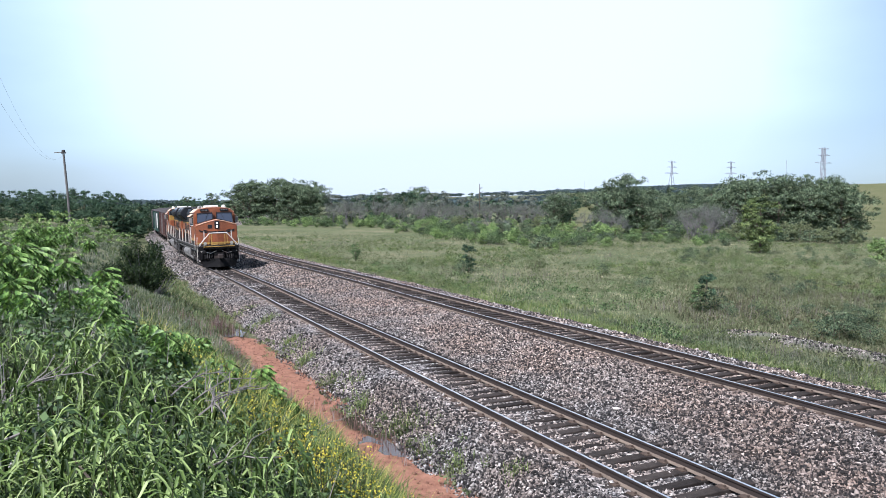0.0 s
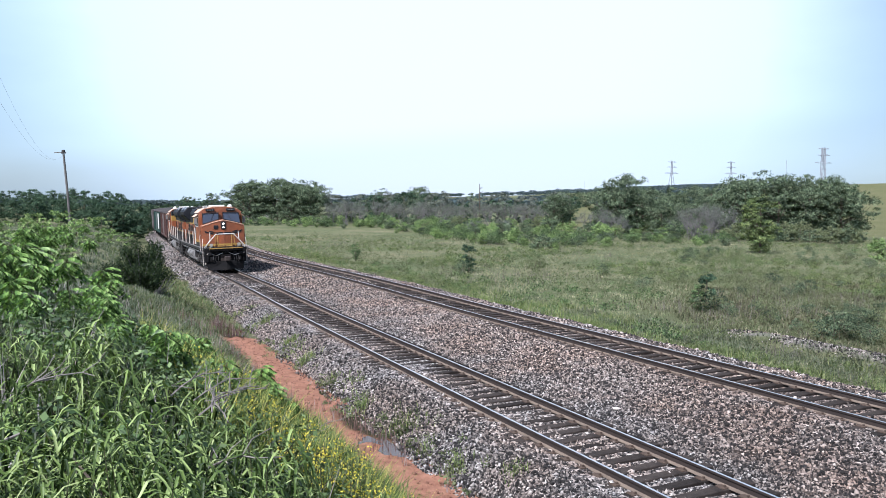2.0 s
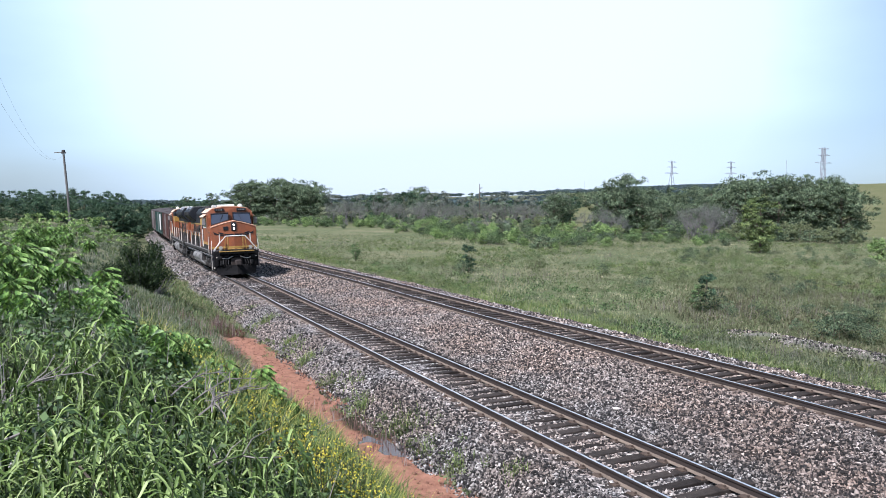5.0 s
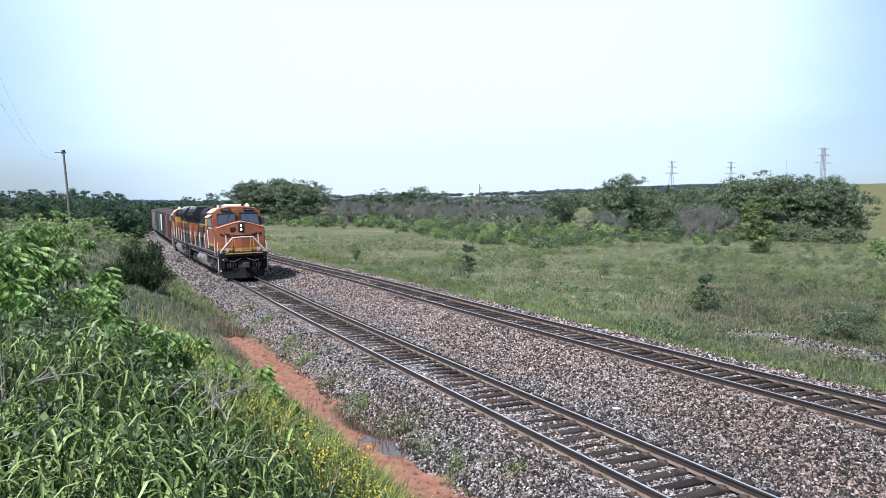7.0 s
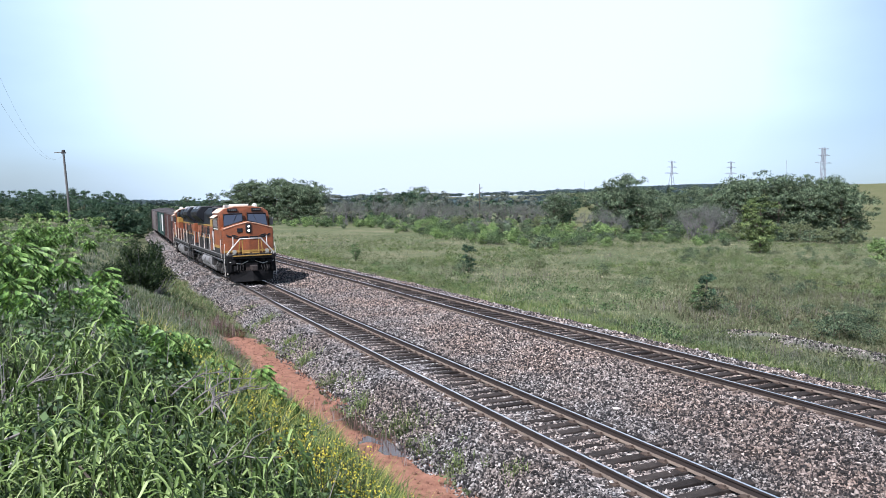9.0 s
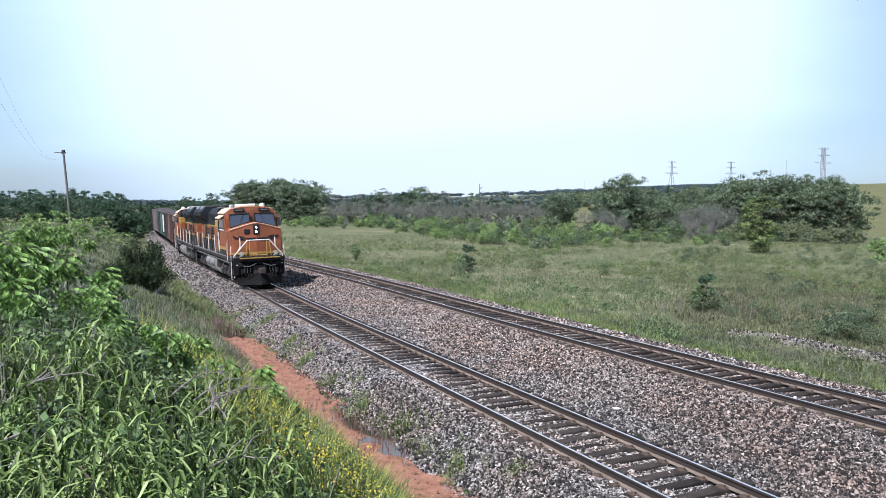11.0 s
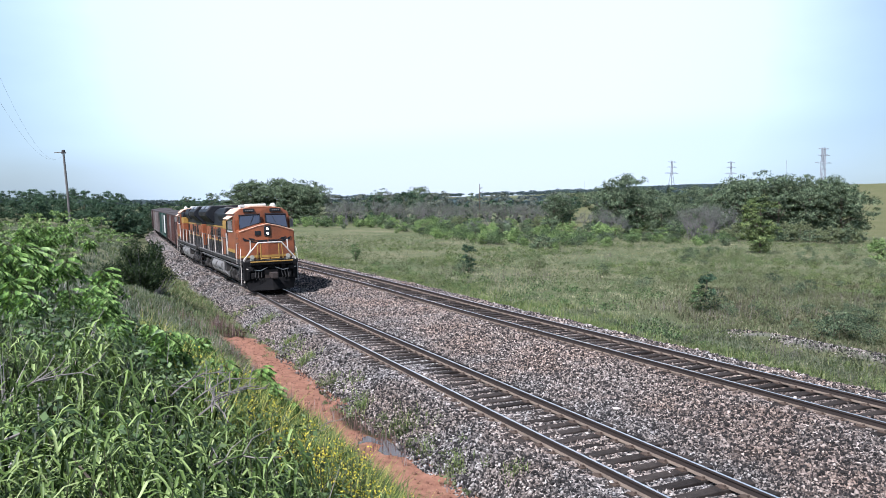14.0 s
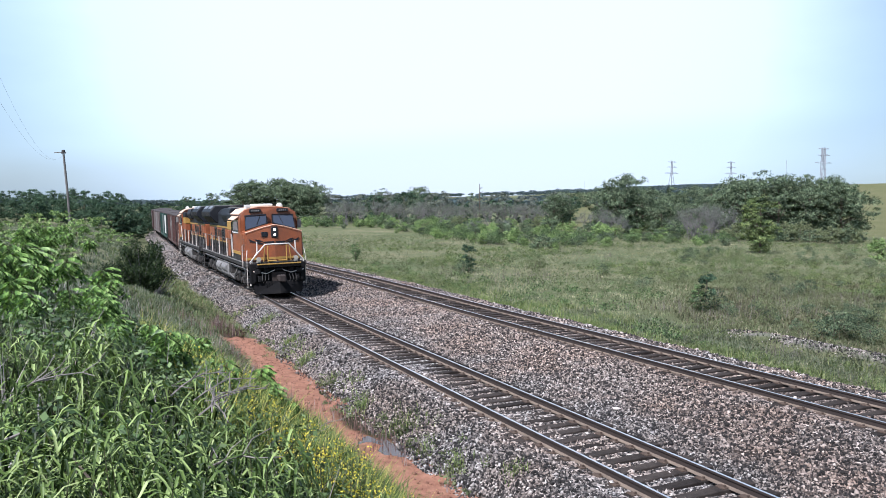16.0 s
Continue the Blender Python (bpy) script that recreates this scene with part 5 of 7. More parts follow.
spots = [(*ray_spot(-0.14 + 0.0115 * i + rng.uniform(-0.006, 0.006), 262 + rng.uniform(-10, 26)), rng.uniform(0.85, 1.4)) for i in range(34)]
plant_copies(scrub, [p for p in spots if not gap_in_trees(p[0], p[1])])

def snag(k, y, h):
    root = tagged(new("dead_snag"), "tall bare dead tree rising from the thicket", "tree")
    r = np.random.default_rng(5)
    bm = bmesh.new()
    tube(bm, [(0, 0, -0.3), (0.1, 0, h * 0.5), (0.0, 0, h)], 0.26, 6, 0.3)
    part("trunk", bm, M_BARK, root)
    for i in range(16):
        bm = bmesh.new()
        z = h * r.uniform(0.4, 0.95)
        a = r.uniform(0, 6.28)
        ln = (h - z) * 0.3 + 0.4
        tube(bm, [(0, 0, z), (math.cos(a) * ln, math.sin(a) * ln, z + ln * 0.6)], 0.05, 4, 0.3)
        part("branch", bm, M_BARK, root)
    stand(root, k * y, y)


snag(0.045, 228, 12.4)

# shrubs along the meadow's edge
shrubs = [tree("shrub", lab, w, 3.0, 2600, 0.12, m, s, 0.0, 26, category="shrub", group="shrubs in the meadow", fat=1.15) for s, w, m, lab in ((41, 5.2, M_LEAF_LIGHT, "bright green shrub at the edge of the meadow"), (42, 5.8, M_UNDER, "mid-green spreading shrub at the edge of the meadow"), (43, 4.2, M_LEAF_LIGHT, "bright green upright shrub at the edge of the meadow"), (44, 5.0, M_LEAF, "dark green shrub at the edge of the meadow"))]
spots = []
def band_near(k):
    """Where the shrubs begin at the far side of the open meadow."""
    return float(np.interp(k, [-0.14, -0.1, 0.0, 0.12, 0.2, 0.3, 0.42], [235, 212, 142, 115, 124, 135, 122]))


for i in range(104):
    k = -0.13 + 0.55 * i / 103 + rng.uniform(-0.008, 0.008)
    back = 42 * rng.uniform(0, 1) ** 1.4
    spots.append((*ray_spot(k, band_near(k) + back), rng.uniform(0.34, 0.72 + 0.008 * back) * (0.75 if k > 0.22 else 1.0)))
for i in range(20):
    k = -0.255 + 0.13 * i / 19
    spots.append((*ray_spot(k, rng.uniform(208, 240)), rng.uniform(0.35, 0.7)))
for k, y, sc in ((-0.17, 225, 0.8), (-0.15, 215, 0.9), (0.55, 100, 0.9)):
    spots.append((*ray_spot(k, y), sc))
for i in range(32):
    k = -0.1 + 0.46 * i / 31 + rng.uniform(-0.01, 0.01)
    spots.append((*ray_spot(k, rng.uniform(min(band_near(k) + 25, 215), 224)), rng.uniform(0.75, 1.2)))
plant_copies(shrubs, [p for p in spots if not gap_in_trees(p[0], p[1])])
dull = [tree("thicket_shrub", "dull olive shrub in front of the thicket", 5.5, 3.6, 2000, 0.14, m, s, 0.0, 20, category="shrub", group="shrubs before the thicket") for s, m in ((45, M_FORB), (46, M_LEAF), (47, M_LEAF_GREY))]
spots = []
for i in range(74):
    k = rng.uniform(-0.15, 0.37)
    y = rng.uniform(140, 232)
    if 0.15 < k < 0.2 or y < band_near(k) + 22:
        continue
    spots.append((*ray_spot(k, y), rng.uniform(0.55, 1.0) * (0.75 + (y - 140) / 240)))
plant_copies(dull, [p for p in spots if not gap_in_trees(p[0], p[1])])
for i in range(26):
    stand(copy_thing(dull[i % 3 % 2], Matrix.Identity(4)), *ray_spot(0.355 + 0.0066 * i, 150 + rng.uniform(-5, 6)), i * 1.7, rng.uniform(0.6, 1.0))
low = [tree("low_shrub", "low green shrub on top of the bank", 1.8, 1.2, 700, 0.07, M_LEAF_LIGHT, s, 0.0, 14, category="shrub", group="low shrubs on the bank") for s in (48, 49)]
plant_copies(low, [(*ray_spot(k, y), sc) for k, y, sc in ((-0.5, 62, 1.3), (-0.46, 70, 1.4), (-0.44, 58, 1.0), (-0.54, 48, 1.0), (-0.49, 44, 0.8), (-0.42, 76, 1.3), (-0.53, 72, 1.5), (-0.4, 84, 1.2), (-0.47, 36, 0.8), (-0.52, 33, 0.7), (-0.43, 95, 1.6), (-0.48, 98, 1.8), (-0.45, 48, 0.8), (-0.56, 60, 1.3), (-0.51, 86, 1.6))])
bushes = [tree("meadow_bush", "rough olive-green bush standing in the meadow", 2.4, 1.5, 1620, 0.05, m, s, 0.0, 18, category="bush", group="bushes in the meadow", fat=1.3) for s, m in ((55, M_FORB), (56, M_LEAF), (57, M_LEAF))]
plant_copies(bushes, [(*ray_spot(k, y), sc) for k, y, sc in ((0.116, 77, 1.0), (0.0255, 72, 0.75), (0.339, 45.2, 0.75), (0.325, 45.6, 0.8), (0.495, 36.2, 0.9), (0.508, 36.8, 0.75), (0.47, 37.5, 0.5), (0.36, 43, 0.5), (0.54, 35.5, 0.6), (0.41, 40.5, 0.45))] + [(*ray_spot(rng.uniform(0.2, 0.6), rng.uniform(36, 85)), rng.uniform(0.35, 0.8)) for _ in range(14)] + [(*ray_spot(rng.uniform(0.33, 0.6), rng.uniform(33, 52)), rng.uniform(0.2, 0.45)) for _ in range(16)] + [(*ray_spot(rng.uniform(0.26, 0.56), rng.uniform(78, 116)), rng.uniform(0.35, 0.8)) for _ in range(30)] + [(*ray_spot(rng.uniform(0.34, 0.6), rng.uniform(36, 78)), rng.uniform(0.25, 0.5)) for _ in range(14)])
stand(tree("tall_bush", "tall dense green bush in front of the wood", 5.4, 8.0, 11500, 0.105, M_BUSH, 58, 0.0, 44, category="bush", group="bushes in the meadow", fat=1.25), 0.398 * 112, 112.0)
saplings = [tree("sapling", "small dark sapling standing in the meadow grass", 1.4, 2.3, 4200, 0.06, m, s, 0.0, 30, category="sapling", group="saplings in the meadow") for s, m in ((51, M_LEAF_DARK), (52, M_UNDER))]
plant_copies(saplings, [(*ray_spot(k, y), sc) for k, y, sc in ((0.0325, 73, 1.15), (-0.11, 86, 0.85), (0.332, 46, 0.95), (0.322, 45.4, 0.7))])


# far woods on the skyline
def far_woods():
    cs, fs = [], []

    def crown(x, y, w, h):
        z = ground_z(x, y)
        for _ in range(7):
            c = np.array([x + rng.normal() * w * 0.4, y + rng.normal() * w * 0.3, z + h * rng.uniform(0.3, 0.72)])
            v = rng.normal(size=(26, 3))
            v[:, 2] = np.abs(v[:, 2]) - 0.3
            v /= np.linalg.norm(v, axis=1)[:, None]
            cs.append(c + v * np.array([w * 0.32, w * 0.3, h * 0.28]) * rng.uniform(0.8, 1.0, (26, 1)))
            fs.append(v)

    for i in range(560):
        k = rng.uniform(-0.75, 0.75)
        y = rng.choice([430, 560, 760, 900]) + rng.uniform(-20, 20)
        if (k > 0.18 and y < 850) or (0.15 < k < 0.2 and y < 600):
            continue
        crown(k * y, y, rng.uniform(8, 13), rng.uniform(3.5, 5.5))
    for i in range(190):
        crown((0.1 + 0.37 * i / 189) * 905, 905 + rng.uniform(-12, 30), rng.uniform(6, 10), rng.uniform(3.2, 5.0))
    for i in range(300):
        k = rng.uniform(0.2, 0.44)
        y = rng.choice([420, 560, 690, 820]) + rng.uniform(-15, 15)
        if k > 0.4 and y > 500:
            continue
        crown(k * y, y, rng.uniform(7, 12), rng.uniform(3.5, 5.5))
    V, F = leaf_cards(np.concatenate(cs), 0.8, 0.0, np.concatenate(fs), 0.4)
    return tagged(array_mesh("far_woods", V, F, M_FARWOOD_HAZE), "dark far woods along the skyline", "woods", kind="stuff")


far_woods()


# dark cedar bush on the bank
def cedar():
    root = tagged(new("cedar_bush"), "dark green cedar bush leaning over the bank slope", "bush")
    r = np.random.default_rng(61)
    cs = []
    for i in range(46):
        a = r.uniform(0, 6.28)
        out = r.uniform(0.1, 1.0)
        tip = Vector((math.cos(a) * out * 1.35, math.sin(a) * out * 1.2, r.uniform(0.7, 2.5) * (1.05 - 0.45 * out)))
        bm = bmesh.new()
        tube(bm, [(0, 0, 0), tip * 0.5 + Vector((0, 0, 0.15)), tip], 0.035, 5, 0.3)
        part("branch", bm, M_DEADWOOD, root)
        for f in np.linspace(0.35, 1.05, 14):
            for _ in range(44):
                cs.append(np.array(tip) * f + np.array([0, 0, 0.15 * math.sin(f * 3)]) + r.normal(size=3) * 0.1)
    for k in range(9):
        a = -1.2 + 0.32 * k
        h = r.uniform(0.5, 1.1)
        bm = bmesh.new()
        tube(bm, [(math.cos(a) * 0.3, math.sin(a) * 0.3 - 0.2, 0), (math.cos(a) * 0.9, math.sin(a) * 0.9 - 0.2, h * 0.5), (math.cos(a) * 1.25, math.sin(a) * 1.2 - 0.2, h)], 0.026, 5, 0.4)
        part("dead_stem", bm, M_DEADWOOD, root, "pale dead stem")
    V, F = leaf_cards(np.array(cs), 0.032, 1.2)
    array_mesh("needles", V, F, M_CEDAR, root)
    return root


stand(cedar(), -14.0, 36.9, 0.4, 1.22, 0.5)


# weeds in the foreground
def leaf_strip(bm, base, direction, length, width, droop, lift=0.5):
    """A long leaf in four bent pieces with a fold along the middle."""
    d = Vector(direction).normalized()
    side = d.cross(Vector((0, 0, 1))).normalized()
    rows = []
    for k in range(5):
        f = k / 4
        c = Vector(base) + d * length * f * (1 - 0.2 * droop * f) + Vector((0, 0, length * (lift * f - droop * f * f)))
        w = width * (0.35 + 1.3 * f) * (1 - f) ** 0.75 * 1.1 + 0.002
        rows.append((bm.verts.new(c - side * w + Vector((0, 0, w * 0.4))), bm.verts.new(c), bm.verts.new(c + side * w + Vector((0, 0, w * 0.4)))))
    for a, b in zip(rows, rows[1:]):
        bm.faces.new((a[0], a[1], b[1], b[0]))
        bm.faces.new((a[1], a[2], b[2], b[1]))


def weed(seed, height=0.75, leaves=40, long=1.0):
    root = tagged(new("weed"), "tall green weed with long arching leaves" if height > 0.5 else "low tufted green weed with long arching leaves", "weed", "weeds on the bank")
    r = np.random.default_rng(seed)
    bm, bs = bmesh.new(), bmesh.new()
    for k in range(2):
        bend = Vector((r.normal() * 0.2, r.normal() * 0.2, 0))
        off = Vector((r.normal() * 0.12, r.normal() * 0.12, 0)) * k
        tall = height * r.uniform(0.75, 1.05)
        tube(bs, [off, off + bend * 0.4 + Vector((0, 0, tall * 0.5)), off + bend + Vector((0, 0, tall))], 0.008, 5, 0.4)
        for i in range(leaves // 2):
            # most leaves spring from the upper half and arch outwards
            f = 0.25 + 0.75 * ((i + r.uniform(0, 0.6)) / (leaves // 2)) ** 0.6
            a = i * 2.4 + r.normal() * 0.3
            base = off + bend * f * f + Vector((0, 0, tall * min(1, f)))
            top = f > 0.85
            leaf_strip(bm, base, (math.cos(a), math.sin(a), 0), r.uniform(0.22, 0.44) * long, r.uniform(0.008, 0.0145) * long, r.uniform(1.0, 1.7), r.uniform(0.8, 1.35) if top else r.uniform(0.5, 1.0))
    part("stem", bs, M_STEM, root)
    tagged(part("foliage", bm, M_WEED, root), kind="stuff")
    return root


def sumac_leaf_mesh(seed):
    """One feathery leaf along +x: a midrib with six pairs of leaflets."""
    r = np.random.default_rng(seed)
    bm = bmesh.new()
    ln, rise, fall = r.uniform(0.24, 0.36), r.uniform(0.4, 0.8), r.uniform(0.8, 1.4)
    spot = lambda q: Vector((ln * q, 0, ln * (rise * q - fall * q * q)))
    tube(bm, [spot(q) for q in (0, 0.35, 0.7, 1.0)], 0.005, 4, 0.5)
    for f in bm.faces:
        f.material_index = 1
    d = Vector((1, 0, 0))
    for j in range(6):
        q = 0.25 + 0.75 * j / 5
        c = spot(q)
        for s in (-1, 1):
            e = (Vector((0, s, 0)) + d * 0.6 + Vector((0, 0, -0.5 + r.normal() * 0.2))).normalized()
            l2 = 0.155 * (1 - 0.35 * abs(q - 0.5))
            bm.faces.new([bm.verts.new(p) for p in (c, c + e * l2 * 0.45 + d * 0.04, c + e * l2 + Vector((0, 0, -0.04)), c + e * l2 * 0.45 - d * 0.04)])
    me = bpy.data.meshes.new("leaf")
    bm.to_mesh(me)
    bm.free()
    me.materials.append(M_SUMAC)
    me.materials.append(M_STEM)
    return me


SUMAC_LEAVES = [sumac_leaf_mesh(s) for s in (801, 802, 803, 804, 805)]


def sumac(seed, height=1.1):
    root = tagged(new("sumac"), "green sumac with feathery leaves in a flat crown", "shrub", "sumacs on the bank")
    r = np.random.default_rng(seed)
    bs = bmesh.new()
    top = Vector((r.normal() * 0.1, r.normal() * 0.1, height))
    tube(bs, [(0, 0, 0), top * 0.5 + Vector((r.normal() * 0.04, 0, 0)), top], 0.016, 5, 0.6)
    part("stem", bs, M_STEM, root)
    for i in range(24):
        ob = new("leaf", SUMAC_LEAVES[i % 5])
        ob.parent = root
        ob.matrix_basis = Matrix.Translation(top * (1 - 0.05 * (i // 3))) @ Matrix.Rotation(i * 2.4 + r.normal() * 0.2, 4, "Z") @ Matrix.Rotation(r.normal() * 0.2, 4, "Y")
    return root


def flower_stalk(seed):
    root = tagged(new("yellow_flower"), "thin weed with small yellow flowers", "wildflower", "yellow flowers on the bank")
    r = np.random.default_rng(seed)
    bm, bs, bl = bmesh.new(), bmesh.new(), bmesh.new()
    for k in range(5):
        top = Vector((r.normal() * 0.16, r.normal() * 0.16, r.uniform(0.5, 0.85)))
        tube(bs, [(0, 0, 0), top * 0.55, top], 0.006, 4, 0.5)
        for j in range(5):
            a = r.uniform(0, 6.28)
            leaf_strip(bl, top * r.uniform(0.2, 0.8), (math.cos(a), math.sin(a), 0), 0.14, 0.01, 0.5, 0.7)
        for j in range(4):
            c = top * r.uniform(0.7, 1.02) + Vector(r.normal(size=3)) * 0.03
            for q in range(2):
                d = Vector(r.normal(size=3)).normalized() * 0.02
                e = d.cross(Vector(r.normal(size=3))).normalized() * 0.013
                bm.faces.new([bm.verts.new(p) for p in (c - d, c + e, c + d, c - e)])
    part("stem", bs, M_STEM, root)
    tagged(part("foliage", bl, M_WEED, root), kind="stuff")
    tagged(part("blossom", bm, M_FLOWER, root), kind="stuff")
    return root


def bank_spot(ulo, uhi, ylo, yhi):
    y = ylo + (yhi - ylo) * rng.uniform(0, 1) ** 1.5
    u = rng.uniform(ulo, uhi)
    return x1(y) + u * lean(y), y


def bank_spots(n, ulo, uhi, ylo, yhi, smin, smax, clear=3.4):
    out = []
    while len(out) < n:
        x, y = bank_spot(ulo, uhi, ylo, yhi)
        if math.hypot(x, y) < clear or abs(x / max(y, 0.1) + 0.05) > 0.62:
            continue
        out.append((x, y, rng.uniform(smin, smax)))
    return out


plant_copies([weed(s) for s in (71, 72, 73, 74)], bank_spots(82, -11.5, -7.9, 3.6, 8.6, 0.5, 0.95) + bank_spots(16, -7.9, -6.8, 4.5, 9.0, 0.4, 0.65) + bank_spots(10, -11.5, -8.0, 8.6, 12, 0.35, 0.6))
# low rosettes of long leaves close by
plant_copies([weed(s, 0.42, 30, 1.3) for s in (75, 76, 77)], [(-2.36, 4.6, 1.0), (-2.15, 5.2, 1.05), (-2.55, 5.6, 1.0), (-1.55, 4.5, 0.95), (-1.75, 5.6, 1.0)] + bank_spots(52, -11.5, -7.6, 3.6, 8.5, 0.85, 1.15))
# sumacs: single crowns over the bank, low clumps nearer the ditch
plant_copies([sumac(s) for s in (81, 82, 83)], [
    (-7.65, 14.3, 1.02), (-8.0, 14.6, 0.9), (-8.2, 17.4, 1.0), (-7.1, 16.5, 0.82), (-8.9, 20.6, 1.0), (-8.3, 20.0, 0.85), (-9.6, 17.5, 1.1), (-9.9, 18.4, 1.05), (-7.3, 14.0, 0.85),
    (-8.6, 17.0, 0.8), (-7.5, 16.9, 0.65), (-10.3, 20.0, 1.1), (-11.2, 21.5, 1.1), (-6.2, 14.2, 0.55), (-6.6, 14.8, 0.6), (-5.8, 13.6, 0.5),
    (-19.0, 40.0, 1.2), (-19.6, 39.4, 1.1), (-18.4, 41.5, 1.0), (-4.6, 11.0, 0.5), (-4.9, 11.6, 0.55), (-5.2, 12.4, 0.6), (-4.3, 10.4, 0.45), (-4.0, 11.2, 0.48), (-4.5, 12.2, 0.52), (-5.6, 12.0, 0.55),
    (-4.1, 13.7, 0.55), (-4.3, 14.1, 0.58), (-3.9, 13.3, 0.5), (-3.56, 15.6, 0.72), (-3.3, 15.2, 0.62), (-3.75, 16.0, 0.68), (-3.15, 14.7, 0.55), (-2.9, 15.4, 0.5),
    (-3.6, 12.0, 0.45), (-3.2, 11.6, 0.42), (-6.8, 12.2, 0.75), (-6.3, 11.5, 0.65), (-5.5, 10.4, 0.55), (-5.9, 10.9, 0.6)]
    + bank_spots(16, -16, -9.0, 38, 66, 0.9, 1.4) + bank_spots(10, -9.2, -7.4, 9.5, 15, 0.4, 0.6))
plant_copies([flower_stalk(s) for s in (91, 92, 93)], bank_spots(95, -7.8, -5.6, 7.5, 12.2, 0.6, 0.95) + bank_spots(28, -5.9, -4.8, 9, 14, 0.5, 0.75))


def bank_forbs():
    cs, fs = [], []
    for _ in range(560):
        y = 5.0 + 9 * rng.uniform(0, 1) ** 1.1
        u = rng.uniform(-11.5, -5.9)
        x = x1(y) + u * lean(y)
        if abs(x / y + 0.1) > 0.62 or noise.noise((x * 0.5, y * 0.5, 51)) < -0.1:
            continue
        r = rng.uniform(0.1, 0.24)
        o = rng.normal(size=(34, 3)) * np.array([r, r, r * 0.7]) * 0.7
        cs.append(np.array([x, y, ground_z(x, y) + r * 0.9 + 0.2 * rng.uniform()]) + o)
        fs.append(o / r + np.array([0, 0, 0.8]))
    V, F = leaf_cards(np.concatenate(cs), 0.038, 0.0, np.concatenate(fs), 0.5)
    tagged(array_mesh("bank_forbs", V, F, M_UNDER), "leafy green undergrowth among the weeds on the bank", "plants", kind="stuff")


bank_forbs()


def dry_stalks():
    pts, hs = [], []
    for _ in range(700):
        y = 5.5 + 26 * rng.uniform(0, 1) ** 1.3
        u = rng.uniform(-13, -5.8)
        x = x1(y) + u * lean(y)
        if abs(x / y + 0.1) > 0.6:
            continue
        pts.append((x, y, ground_z(x, y) - 0.02))
        hs.append(0.4 + 0.5 * rng.uniform())
    return tagged(blades("dry_stalks", pts, hs, 0.012, M_STRAW, 1, 0.1, 0.6, 2), "pale dry stalks standing in the green weeds", "stalks", kind="stuff")


dry_stalks()


def bank_grass():
    pts, hs = [], []
    for _ in range(30000):
        y = 4.0 + 110 * rng.uniform(0, 1) ** 1.5
        u = rng.uniform(-16 - 0.12 * y, -4.6 if y < 32 else -3.9)
        x = x1(y) + u * lean(y)
        if abs(x / y + 0.1) > 0.6 or math.hypot(x, y) < 2.6:
            continue
        pts.append((x, y, ground_z(x, y) - 0.02))
        hs.append((0.25 + 0.3 * rng.uniform()) * (0.45 if u > -5.2 else 0.75 if u > -6 or y > 20 else 0.85))
    for _ in range(5200):
        y = rng.uniform(-16, 40)
        u = rng.uniform(-30, -5)
        x = x1(y) + u * lean(y)
        if math.hypot(x, y) < 1.6 or (y > 2 and abs(x / y + 0.1) < 0.6):
            continue
        pts.append((x, y, ground_z(x, y) - 0.02))
        hs.append(0.15 + 0.25 * rng.uniform())
    for _ in range(6000):
        a, r = rng.uniform(0, 2 * math.pi), 1.2 + 9 * rng.uniform(0, 1) ** 0.7
        x, y = r * math.cos(a), r * math.sin(a)
        if (y > 1.5 and abs(x / y + 0.1) < 0.75) or u_of(x, y) > -3.6:
            continue
        pts.append((x, y, ground_z(x, y) - 0.02))
        hs.append(0.12 + 0.22 * rng.uniform())
    return tagged(blades("bank_grass", pts, hs, 0.02, M_BANKGRASS, 4, 0.16, 0.7, 2), "mixed green and dry grass on the bank", "grass", kind="stuff")


bank_grass()


def meadow_grass():
    pts, hs = [], []
    for _ in range(56000):
        y = 18 + 150 * rng.uniform(0, 1) ** 1.6
        k = rng.uniform(-0.42, 0.62)
        x = k * y
        e = u_of(x, y) - spacing(y)
        if e < 4.4 or (10.8 < e < 12.7 and y < 37 and rng.uniform() < 0.85):
            continue
        if e < 10 and y < 60 and rng.uniform() < 0.45:
            continue
        if e > 11 and y < 75 and k > 0.25 and rng.uniform() < 0.65 * smooth(0.25, 0.38, k):
            continue
        tuft = noise.noise((x * 0.25, y * 0.25, 6))
        if tuft < -0.25 and rng.uniform() < 0.5:
            continue
        pts.append((x, y, ground_z(x, y) - 0.03))
        hs.append((0.15 + 0.18 * rng.uniform() + 0.3 * max(0, tuft)) * (0.7 if e < 9 else 1.0))
    return tagged(blades("meadow_grass", pts, hs, 0.032, M_MEADOW, 4, 0.35, 1.3, 2), "green and straw-coloured meadow grass", "grass", kind="stuff")


meadow_grass()


def rough_grass():
    pts, hs = [], []
    for _ in range(20000):
        y = 22 + 58 * rng.uniform(0, 1) ** 1.3
        k = rng.uniform(0.25, 0.62)
        x = k * y
        e = u_of(x, y) - spacing(y)
        if e < 12.2 + rng.uniform(0, 1.5) or rng.uniform() > smooth(0.24, 0.4, k) * (1 - smooth(55, 80, y)):
            continue
        pts.append((x, y, ground_z(x, y) - 0.03))
        hs.append(0.16 + 0.24 * rng.uniform() + 0.35 * max(0, noise.noise((x * 0.3, y * 0.3, 16))))
    return tagged(blades("rough_grass", pts, hs, 0.032, M_ROUGH, 4, 0.3, 1.3, 2), "rough dark green grass in the near meadow", "grass", kind="stuff")


rough_grass()


